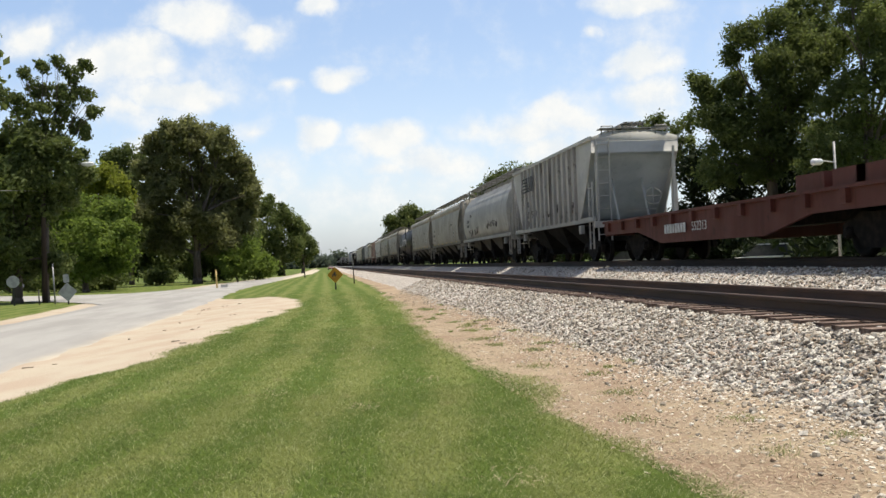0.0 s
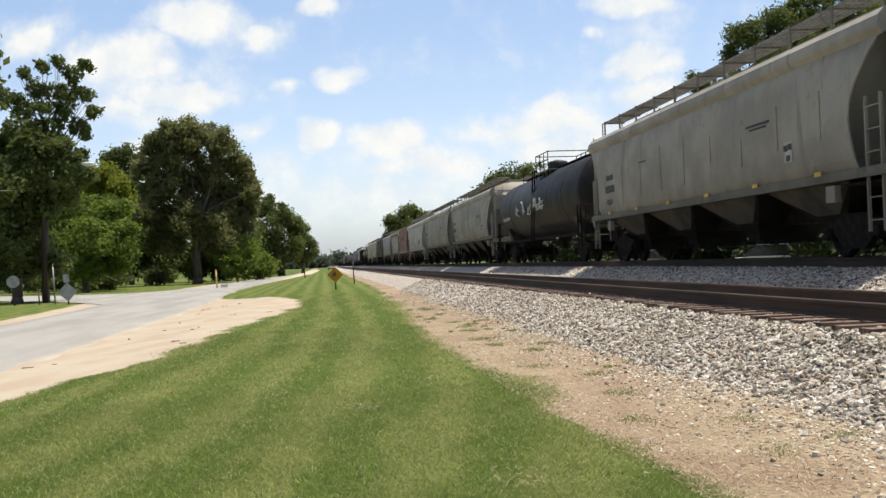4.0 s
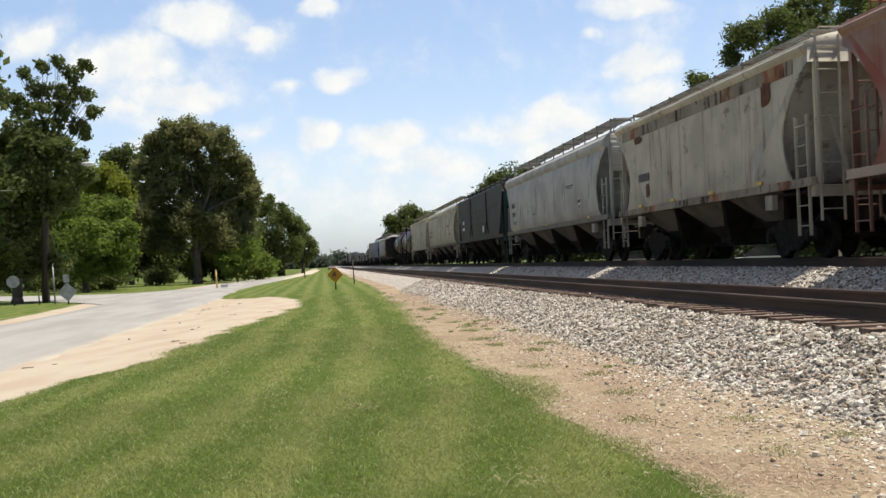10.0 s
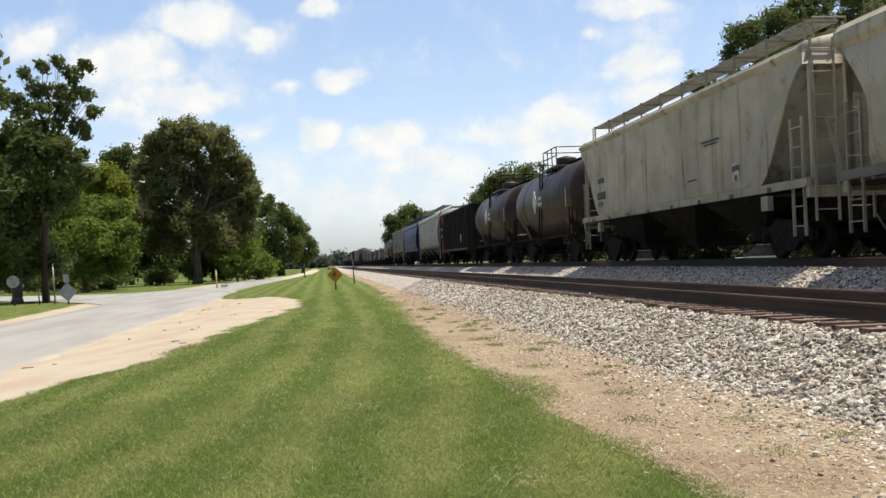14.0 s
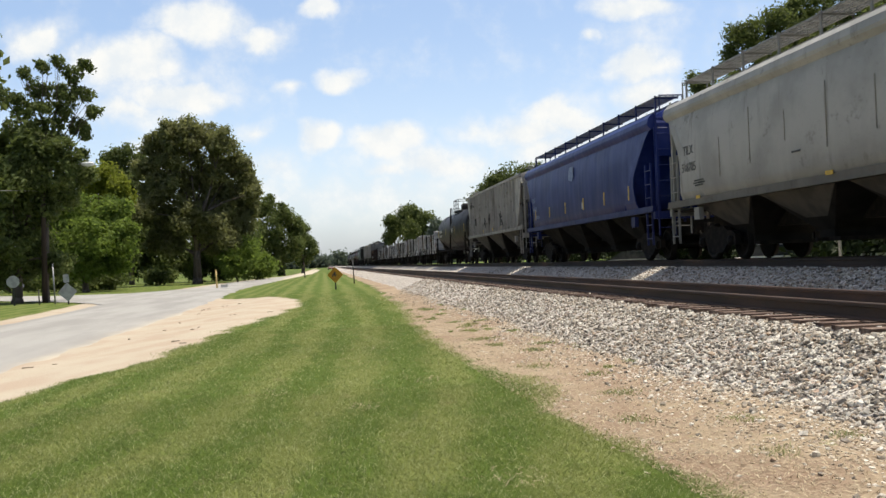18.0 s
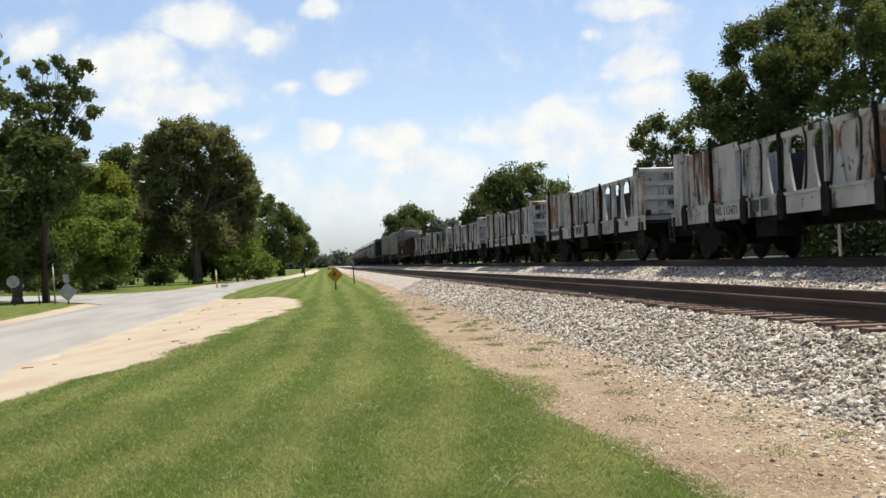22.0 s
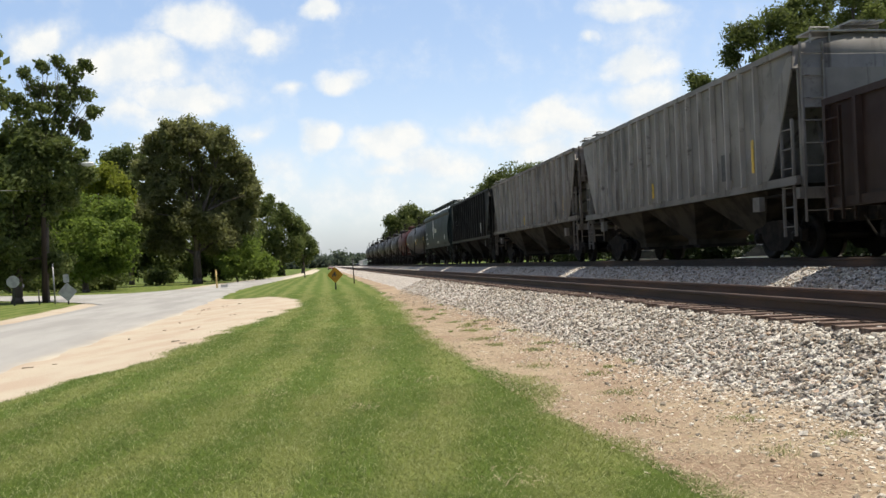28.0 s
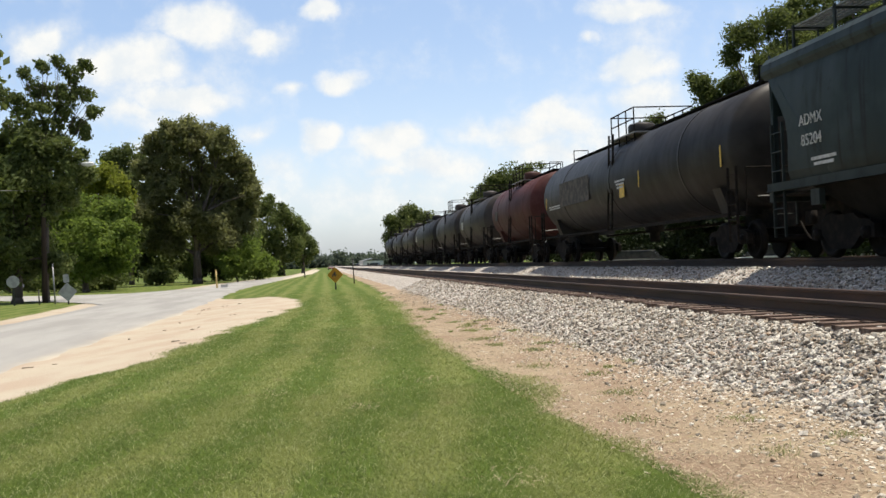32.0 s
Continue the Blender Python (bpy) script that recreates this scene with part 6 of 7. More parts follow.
def gondola(c0, c1, label, paint, end_paint=None, h=2.95, ribs=16, inner=None, ends_in=0.55):
    L = abs(c1 - c0) - 2 * ends_in
    car = thing("gondola_car", label, "rail car", pose(FAR, (c0 + c1) / 2, Z_FAR), "freight cars of the train")
    TRAIN.append((car, (c0 + c1) / 2))
    running_gear(car, L)
    part("floor", cached(("gon_floor", round(L, 1)), lambda bm: (box(bm, -1.5, 1.5, -L / 2, L / 2, 1.0, 1.12), box(bm, -0.35, 0.35, -L / 2, L / 2, 0.68, 1.0))), M["steel"], car)
    for s in (-1, 1):
        part("side", cached(("gon_side", round(L, 1), h), lambda bm: (box(bm, -0.03, 0.03, -L / 2, L / 2, 1.0, h), box(bm, -0.1, 0.05, -L / 2, L / 2, h - 0.12, h), box(bm, -0.1, 0.03, -L / 2, L / 2, 0.92, 1.1))), paint, car, m=pose(s * 1.5, 0, 0, 0, 0, 0 if s < 0 else 180))
        part("end_wall", cached(("gon_end", h), lambda bm: (box(bm, -1.47, 1.47, -0.05, 0, 0.95, h), box(bm, -1.5, 1.5, -0.02, 0.08, h - 0.15, h), box(bm, -1.5, 1.5, -0.02, 0.08, 1.6, 1.75))), (end_paint if s > 0 else None) or paint, car, m=pose(0, s * L / 2, 0, 0, 0, 0 if s > 0 else 180))
        for i in range(ribs):
            y = -L / 2 + 0.12 + i * (L - 0.24) / (ribs - 1)
            part("side_rib", cached(("gon_rib", h), lambda bm: loft(bm, [[(0, -0.09, z), (-0.1, -0.05, z), (-0.1, 0.05, z), (0, 0.09, z)] for z in (0.95, h - 0.12)])), (end_paint if end_paint and i > ribs - 3 else paint), car, m=pose(s * 1.53, y, 0, 0, 0, 0 if s < 0 else 180))
        ladder(car, h - 0.9, pose(-1.64, s * (L / 2 - 0.45), 0.7, 0, 0, -90), paint, n=5)
        ladder(car, h - 0.9, pose(-1.2, s * (L / 2 + 0.1), 0.7, 0, 0, 0 if s < 0 else 180), paint, n=5)
    return car, L


def pulpwood_flat(c0, c1, label, paint, panel, kind=0):
    """A bulkhead flat car: pierced side frames with a solid stretch, loose stakes, ribbed ends."""
    L = abs(c1 - c0) - 2.4
    car = thing("bulkhead_flat_car", label, "rail car", pose(FAR, (c0 + c1) / 2, Z_FAR), "freight cars of the train")
    TRAIN.append((car, (c0 + c1) / 2))
    running_gear(car, L, 1.5, 0.66)
    part("deck", cached(("deck", round(L, 1)), lambda bm: (box(bm, -1.35, 1.35, -L / 2, L / 2, 1.12, 1.2), box(bm, -0.35, 0.35, -L / 2, L / 2, 0.7, 1.12))), M["steel"], car)
    top, tall_top, z0 = 2.56, 2.68, 1.33
    for s in (-1, 1):
        turn = 0 if s < 0 else 180
        part("side_sill", cached(("pulp_sill", round(L, 1)), lambda bm: (box(bm, -0.04, 0.04, -L / 2, L / 2, 0.92, z0), box(bm, -0.07, 0.04, -L / 2, L / 2, z0 - 0.05, z0 + 0.015))), paint, car, m=pose(s * 1.42, 0, 0, 0, 0, turn))

        bh = part("bulkhead", cached("bulkhead", lambda bm: box(bm, -1.4, 1.4, -0.06, 0.0, 1.2, 2.76)), paint, car, m=pose(0, s * (L / 2 - (0.3 if s > 0 else 0.75)), 0, 0, 0, 0 if s > 0 else 180))
        for z in (1.45, 1.88, 2.3, 2.7):
            part("bulkhead_rib", cached("bulkhead_rib", lambda bm: loft(bm, [[(x, 0.0, -0.09), (x, 0.1, -0.05), (x, 0.1, 0.05), (x, 0.0, 0.09)] for x in (-1.4, 1.4)])), paint, bh, m=pose(0, 0, z))
        for x in (-1.36, 1.36):
            part("bulkhead_post", cached("bulkhead_post", lambda bm: loft(bm, [[(-0.06, -0.15, 1.0), (0.06, -0.15, 1.0), (0.06, 0.22, 1.0), (-0.06, 0.22, 1.0)], [(-0.06, -0.12, 2.8), (0.06, -0.12, 2.8), (0.06, 0.1, 2.8), (-0.06, 0.1, 2.8)]])), paint, bh, m=pose(x, 0, 0))
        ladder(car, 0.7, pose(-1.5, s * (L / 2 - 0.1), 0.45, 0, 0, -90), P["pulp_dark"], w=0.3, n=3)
        # far-side frames take a darker copy of the paint, for the shade inside
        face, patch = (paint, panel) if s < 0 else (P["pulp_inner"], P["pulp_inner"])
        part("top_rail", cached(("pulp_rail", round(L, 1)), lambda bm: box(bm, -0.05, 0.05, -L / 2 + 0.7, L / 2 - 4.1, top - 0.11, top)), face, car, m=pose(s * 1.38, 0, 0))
        # the solid stretch towards the rear
        for k in range(4):
            y0 = L / 2 - 0.12 - k * 1.0

            def sheet(bm):
                box(bm, -0.02, 0.02, -0.985, 0, z0, tall_top - 0.02)
                box(bm, -0.05, -0.02, -0.985, -0.92, z0, tall_top - 0.02)
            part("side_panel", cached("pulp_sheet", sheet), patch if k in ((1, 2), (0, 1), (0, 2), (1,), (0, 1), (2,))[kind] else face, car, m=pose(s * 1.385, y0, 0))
        # tapered posts with rounded openings between
        n = 8
        y1, y2 = L / 2 - 4.5, -L / 2 + 1.15
        for i in range(n):
            y = y1 + (y2 - y1) * i / (n - 1)

            def post(bm):
                pts = []
                for z, w in ((z0, 0.34), (z0 + 0.3, 0.24), (top - 0.4, 0.13), (top - 0.2, 0.2), (top - 0.11, 0.36)):
                    pts.append((z, w))
                loft(bm, [[(-0.025, -w, z), (0.025, -w, z), (0.025, w, z), (-0.025, w, z)] for z, w in pts])
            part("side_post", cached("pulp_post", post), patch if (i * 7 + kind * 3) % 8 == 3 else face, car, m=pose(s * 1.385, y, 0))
            if s < 0:
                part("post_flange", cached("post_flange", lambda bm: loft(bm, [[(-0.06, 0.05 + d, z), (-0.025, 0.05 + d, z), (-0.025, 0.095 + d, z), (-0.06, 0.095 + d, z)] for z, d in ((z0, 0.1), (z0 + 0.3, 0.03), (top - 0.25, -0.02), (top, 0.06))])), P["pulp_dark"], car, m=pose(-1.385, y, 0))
            # added dark sheets close the far openings
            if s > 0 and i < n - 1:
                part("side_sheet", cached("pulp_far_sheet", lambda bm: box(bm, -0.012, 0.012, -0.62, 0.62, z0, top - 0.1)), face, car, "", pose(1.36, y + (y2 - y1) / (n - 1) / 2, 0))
            if s < 0 and (i * 3 + kind) % 5 in (0, 2):
                part("side_sheet", cached("pulp_infill", lambda bm: box(bm, -0.012, 0.012, -0.5, 0.5, z0, top - 0.1)), patch if i % 2 else face, car, "patched sheet closing one opening", pose(-1.36, y - 0.6, 0))
        for i in range(6):
            y = L / 2 - 1.0 - i * (L - 3.0) / 5.3
            tall = (2.5, 2.62, 2.4, 2.55)[(i + kind) % 4] + (0.3 if i < 2 else 0)
            part("stake", cached(("stake", tall), lambda bm: box(bm, -0.035, 0.03, -0.035, 0.035, 1.0, tall)), paint if (i + kind) % 2 == 0 else M["steel"], car, m=pose(s * 1.47, y, 0, (i * 37 + kind * 11) % 5 - 2.0, 0, turn))
            part("stake_pocket", cached("pulp_pocket", lambda bm: loft(bm, [[(-0.07, -w, z), (0.03, -w, z), (0.03, w, z), (-0.07, w, z)] for z, w in ((0.8, 0.1), (0.92, 0.15), (1.28, 0.15), (1.42, 0.07))])), M["steel"], car, m=pose(s * 1.45, y, 0, 0, 0, turn))
    part("equipment_box", cached("equipment_box", lambda bm: box(bm, -0.3, 0.3, -0.5, 0.5, 0.5, 0.95)), M["steel"], car, m=pose(-0.9, 1.2, 0))
    return car, L


def fishbelly_flat(c0, c1, label, paint):
    L = abs(c1 - c0) - 1.0
    car = thing("flat_car", label, "rail car", pose(FAR, (c0 + c1) / 2, Z_FAR), "freight cars of the train")
    TRAIN.append((car, (c0 + c1) / 2))
    running_gear(car, L)
    part("deck", cached("flat_deck", lambda bm: (box(bm, -1.45, 1.45, -L / 2, L / 2, 1.1, 1.24), box(bm, -0.4, 0.4, -L / 2, L / 2, 0.72, 1.1))), M["steel"], car)
    prof = [(-L / 2, 1.3), (L / 2, 1.3), (L / 2, 0.88), (5.2, 0.86), (3.2, 0.5), (-3.2, 0.5), (-5.2, 0.86), (-L / 2, 0.88)]
    for s in (-1, 1):
        part("side_sill", cached("fishbelly_sill", lambda bm: (loft(bm, [[(x, y, z) for y, z in prof] for x in (-0.03, 0.03)]), box(bm, -0.1, 0.03, -L / 2, L / 2, 1.24, 1.31))), paint, car, m=pose(s * 1.47, 0, 0, 0, 0, 0 if s < 0 else 180))
        for i in range(12):
            y = -L / 2 + 0.6 + i * (L - 1.2) / 11
            part("stake_pocket", cached("stake_pocket", lambda bm: box(bm, -0.1, 0.02, -0.09, 0.09, 0.98, 1.24)), paint, car, m=pose(s * 1.5, y, 0, 0, 0, 0 if s < 0 else 180))
        part("end_sill", cached("flat_end_sill", lambda bm: box(bm, -1.47, 1.47, -0.12, 0.02, 0.85, 1.3)), paint, car, m=pose(0, s * L / 2, 0))
    return car, L


P = {}
P["tan"] = car_paint("tan_grey_paint", (0.305, 0.282, 0.24), (0.10, 0.085, 0.065), 0.25, 0.4)
P["grey"] = car_paint("light_grey_paint", (0.33, 0.322, 0.30), (0.10, 0.086, 0.07), 0.35, 0.45)
P["white"] = car_paint("dusty_white_paint", (0.42, 0.405, 0.37), (0.13, 0.105, 0.08), 0.35, 0.45)
P["pale_rib"] = car_paint("pale_grey_ribbed_paint", (0.31, 0.295, 0.27), (0.085, 0.068, 0.056), 0.5, 0.75)
P["red"] = car_paint("faded_red_paint", (0.25, 0.075, 0.05), (0.30, 0.245, 0.20), 0.55, 0.9, fade=(0.29, 0.19, 0.15))
P["faded_pink"] = car_paint("pink_faded_sill_paint", (0.33, 0.25, 0.20), (0.16, 0.09, 0.06), 0.7, 0.6, low=0.2)
P["rusty_tan"] = car_paint("rust_stained_tan_paint", (0.38, 0.345, 0.28), (0.13, 0.085, 0.055), 0.6, 0.6)
P["charcoal"] = car_paint("charcoal_paint", (0.035, 0.033, 0.031), (0.15, 0.12, 0.1), 0.3, 0.4)
P["teal"] = car_paint("faded_teal_paint", (0.012, 0.085, 0.092), (0.016, 0.02, 0.02), 0.4, 0.5)
P["slate"] = car_paint("dark_slate_paint", (0.020, 0.033, 0.034), (0.014, 0.013, 0.012), 0.5, 0.65)
P["cream"] = car_paint("stained_cream_paint", (0.37, 0.34, 0.265), (0.15, 0.10, 0.055), 0.45, 0.7)
P["brown_tank"] = car_paint("brown_tank_paint", (0.027, 0.016, 0.012), (0.09, 0.06, 0.042), 0.4, 0.35, 0.42)
P["black_tank"] = car_paint("black_tank_paint", (0.0145, 0.0125, 0.0112), (0.030, 0.022, 0.018), 0.4, 0.4, 0.5, low=0.15)
P["grey_tank"] = car_paint("dusty_grey_tank_paint", (0.034, 0.028, 0.025), (0.055, 0.042, 0.034), 0.4, 0.5, 0.5, low=0.3)
P["maroon_tank"] = car_paint("maroon_tank_paint", (0.06, 0.014, 0.012), (0.03, 0.02, 0.016), 0.4, 0.45, 0.6)
for key in ("brown_tank", "black_tank", "grey_tank", "maroon_tank"):
    P[key].node_tree.nodes["Principled BSDF"].inputs["Specular IOR Level"].default_value = 0.24
P["black"] = car_paint("black_gondola_paint", (0.010, 0.009, 0.009), (0.03, 0.021, 0.017), 0.5, 0.5, 0.7)
P["orange"] = car_paint("rusty_orange_paint", (0.259, 0.061, 0.029), (0.12, 0.05, 0.03), 0.3, 0.4)
P["blue"] = car_paint("deep_blue_paint", (0.007, 0.020, 0.126), (0.03, 0.035, 0.07), 0.25, 0.3, 0.4)
P["dark_rib"] = car_paint("grey_ribbed_paint", (0.19, 0.18, 0.17), (0.045, 0.037, 0.032), 0.4, 0.6)
P["rust_rib"] = car_paint("rusty_white_ribbed_paint", (0.165, 0.142, 0.125), (0.028, 0.019, 0.015), 0.95, 1.0, fade=(0.26, 0.235, 0.21))
# ribs in a paler tone than most side sheets
P["lighter_rib"] = car_paint("lighter_rib_paint", (0.32, 0.305, 0.285), (0.09, 0.07, 0.06), 0.6, 0.6)
P["clean_rib"] = car_paint("chalky_pale_grey_paint", (0.40, 0.39, 0.365), (0.17, 0.15, 0.125), 0.25, 0.3)
P["green"] = car_paint("sooty_black_paint", (0.0125, 0.012, 0.0115), (0.02, 0.016, 0.014), 0.4, 0.5)
P["brown_gon"] = car_paint("brown_gondola_paint", (0.024, 0.011, 0.009), (0.035, 0.02, 0.015), 0.6, 0.6)
P["pulp_white"] = flaking("flaking_white_paint", (0.52, 0.51, 0.485), 0.015)
# inner faces: the shade inside the car is put into this colour
P["pulp_inner"] = car_paint("shade_dark_inner_face", (0.022, 0.017, 0.014), (0.05, 0.025, 0.015), 0.5, 0.5, low=0.2)
P["pulp_rust"] = flaking("rust_streaked_white_panel", (0.50, 0.47, 0.43), 0.13)
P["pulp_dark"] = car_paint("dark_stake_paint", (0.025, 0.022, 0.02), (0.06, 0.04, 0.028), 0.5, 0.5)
P["flat_red"] = car_paint("faded_oxide_red_paint", (0.098, 0.028, 0.020), (0.045, 0.022, 0.017), 0.6, 0.5, low=0.2)

P["rust_band"] = flaking("rust_blotched_band", (0.30, 0.26, 0.21), 0.07)
# a darker tan for the side sills
P["tan_low"] = car_paint("darker_sill_paint", (0.17, 0.155, 0.13), (0.07, 0.058, 0.045), 0.5, 0.5)

# couplings along the train at the start, in metres ahead
fishbelly_flat(13.8, 32.0, "faded oxide-red fishbelly flat car on the far track", P["flat_red"])
hopper(32.0, 46.9, "pale grey ribbed covered hopper car with open slope-sheet ends", P["clean_rib"], "open", 13, 3, walkway=False, top=0.12, rib_paint=P["lighter_rib"])
hopper(46.9, 64.5, "light grey rounded covered hopper car with stained sides", P["grey"], "round", 0, 4)
hopper(64.5, 83.2, "tan-grey smooth-sided covered hopper car", P["tan"], "curved", 0, 4, sill=P["tan_low"])
hopper(83.2, 102.2, "tan-grey smooth-sided covered hopper car", P["tan"], "curved", 0, 4, sill=P["tan_low"])
tank(102.2, 120.9, "dark grey tank car with a top platform", P["black_tank"])
hopper(120.9, 139.0, "tan-grey smooth-sided covered hopper car", P["tan"], "angular", 0, 4, sill=P["tan_low"])
hopper(139.0, 157.4, "tan-grey smooth-sided covered hopper car", P["tan"], "curved", 0, 4, sill=P["tan_low"])
hopper(157.4, 175.6, "dusty white covered hopper car with patched panels", P["white"], "angular", 0, 4)
hopper(175.6, 188.9, "faded red covered hopper car with worn lettering", P["red"], "notch", 0, 3, sill=P["faded_pink"])
hopper(188.9, 202.3, "rust-stained tan covered hopper car", P["rusty_tan"], "notch", 0, 3, sill=P["rust_band"])
hopper(202.3, 221.0, "light grey smooth-sided covered hopper car", P["grey"], "curved", 0, 4, sill=P["tan_low"])
hopper(221.0, 238.6, "charcoal flat-sided hopper car with teal ends", P["charcoal"], "flat", 0, 4, end_paint=P["teal"], bay=M["under_dark"])
hopper(238.6, 257.9, "stained tan-grey covered hopper car", P["cream"], "curved", 0, 4, sill=P["tan_low"])
hopper(257.9, 275.4, "stained cream-white covered hopper car", P["cream"], "tri", 0, 3)
tank(275.4, 288.6, "brown syrup tank car with white emblem", P["brown_tank"])
tank(288.6, 301.3, "brown syrup tank car with white emblem", P["brown_tank"])
gondola(301.3, 317.3, "black ribbed gondola car with a rusty orange end", P["black"], P["orange"], 3.75, 15)
hopper(317.3, 335.5, "light grey smooth-sided covered hopper car", P["grey"], "curved", 0, 4, sill=P["tan_low"])
hopper(335.5, 353.7, "deep blue smooth-sided covered hopper car", P["blue"], "angular", 0, 4, bay=M["under_dark"])
hopper(353.7, 371.8, "pale grey ribbed covered hopper car with graffiti", P["pale_rib"], "flat", 18, 3, walkway=False, zs=1.68, rib_paint=P["lighter_rib"])
tank(371.8, 390.0, "black tank car with yellow marks", P["black_tank"], 1.45, 2.5)
FLATS = (390.0, 404.9, 420.0, 435.2, 450.3, 465.4, 480.5)
for k in range(6):
    pulpwood_flat(FLATS[k], FLATS[k + 1], "flaking white bulkhead flat car with stakes and rust", P["pulp_white"], P["pulp_rust"], k)
gondola(480.5, 499.1, "brown ribbed gondola car with worn lettering", P["brown_gon"], None, 2.9, 18)
hopper(499.1, 515.8, "grey ribbed covered hopper car", P["dark_rib"], "flat", 17, 3, walkway=False, zs=1.55, bay=M["under"], rib_paint=P["lighter_rib"])
hopper(515.8, 534.5, "rust-streaked white ribbed covered hopper car", P["rust_rib"], "flat", 17, 3, walkway=False, zs=1.64, bay=M["under"], rib_paint=P["lighter_rib"])
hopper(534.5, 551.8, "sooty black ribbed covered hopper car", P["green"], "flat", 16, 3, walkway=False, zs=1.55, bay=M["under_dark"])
hopper(551.8, 570.4, "dark slate-teal smooth-sided covered hopper car with emblem", P["slate"], "curved", 0, 4, bay=M["under_dark"])
tank(570.4, 592.2, "long black tank car with yellow placard", P["black_tank"])
tank(592.2, 605.0, "maroon and black tank car", P["maroon_tank"])
tank(605.0, 618.0, "dusty grey tank car", P["grey_tank"])
tank(618.0, 632.0, "black tank car with railed platform", P["grey_tank"])
tank(632.0, 650.5, "black tank car with railed platform", P["black_tank"])
tank(650.5, 667.0, "dusty grey tank car", P["grey_tank"])
tank(667.0, 683.5, "dusty grey tank car", P["grey_tank"])
tank(683.5, 700.0, "black tank car at the end of the train", P["black_tank"])


# ---- marks and fittings on single cars ----
CARS = [c for c, _ in TRAIN]
LEN = [2 * abs(next(p for p in c.children if p.name.startswith("coupler")).matrix_basis.translation.y) - 0.24 for c in CARS]
M["letter_blue"] = surf("pale_blue_stencil_paint", (0.24, 0.30, 0.46), (0.14, 0.19, 0.34), 8, 0.6)
M["graffiti"] = surf("black_spray_paint", (0.02, 0.02, 0.022), (0.06, 0.055, 0.05), 6, 0.7)
M["worn_pink"] = surf("worn_pinkish_paint", (0.30, 0.22, 0.18), (0.22, 0.13, 0.1), 3, 0.7)
M["placard"] = surf("white_placard", (0.55, 0.54, 0.5), (0.4, 0.38, 0.34), 10, 0.6)
M["red_dot"] = surf("red_spray_paint", (0.40, 0.02, 0.025), (0.3, 0.02, 0.02), 10, 0.6)
M["dark_patch"] = surf("dark_smeared_patch", (0.05, 0.045, 0.04), (0.12, 0.1, 0.085), 4, 0.8)
M["smear"] = surf("faded_spray_paint", (0.10, 0.085, 0.09), (0.20, 0.185, 0.16), 5, 0.8)
M["fresh_patch"] = surf("repainted_white_patch", (0.52, 0.51, 0.48), (0.44, 0.42, 0.38), 3, 0.6)
M["rust_patch"] = surf("bare_rust_patch", (0.085, 0.035, 0.018), (0.16, 0.065, 0.03), 4, 0.9)


def side_x(kind, z):
    if kind in ("curved", "round"):
        return -(width_at(CURVED if kind == "curved" else ROUND, z) + 0.007)
    return -1.545


def number(i, digits, y, z, size, material, kind="curved", lift=0.0):
    return text_on(CARS[i], digits, size, on_side(y, z, side_x(kind, z) - lift), material, "car_number")


def word_blocks(i, y, z, n, w, h, gap, material, kind="curved", lift=0.0, name="lettering_bar"):
    """A worn company name as plain upright blocks."""
    for k in range(n):
        mark(CARS[i], y - k * (w + gap), z, w * (1.0 if k % 3 else 0.85), h, material, side_x(kind, z) - lift, name=name)


def placard(i, y, z, kind="curved", s=0.32):
    p = mark(CARS[i], y, z, s, s * 1.25, M["placard"], side_x(kind, z), name="placard", label="white placard with dark marks")
    for dy, dz in ((-0.1, 0.08), (0.08, 0.1), (0.0, -0.12)):
        part("placard_mark", cached("placard_mark", lambda bm: box(bm, -0.08, 0.08, -0.06, 0.06, 0, 0.004)), M["letter_dark"], p, m=pose(dy, dz, 0.007))


def blob(i, y, z, w, h, material, kind, seed, name="paint_patch", lift=0.004, label=""):
    """An irregular flat patch of paint or bare metal on the side sheet."""
    rng = random.Random(seed)
    bm = bmesh.new()
    n = 18
    ring = []
    for k in range(n):
        a = 2 * math.pi * k / n
        r = rng.uniform(0.72, 1.08)
        ca, sa = math.cos(a), math.sin(a)
        ca, sa = math.copysign(abs(ca) ** 0.6, ca), math.copysign(abs(sa) ** 0.6, sa)
        ring.append((w / 2 * r * ca, h / 2 * r * sa))
    loft(bm, [[(x, zz, t) for x, zz in ring] for t in (-0.004, 0.003)])
    part(name, bm, material, CARS[i], label, on_side(y, z, side_x(kind, z) - lift))


def sill_marks(i, n, kind="curved", z=1.56, w=0.26, h=0.08):
    L = LEN[i]
    for k in range(n):
        mark(CARS[i], L / 2 - 2.2 - k * (L - 4.4) / max(1, n - 1), z, w, h, M["yellow"], side_x(kind, z) - 0.03, name="reflector")


MARK_IN = {7: 1.75, 18: 1.7, 6: 2.0}
MARK_UP = {7: 2.62, 18: 2.74}


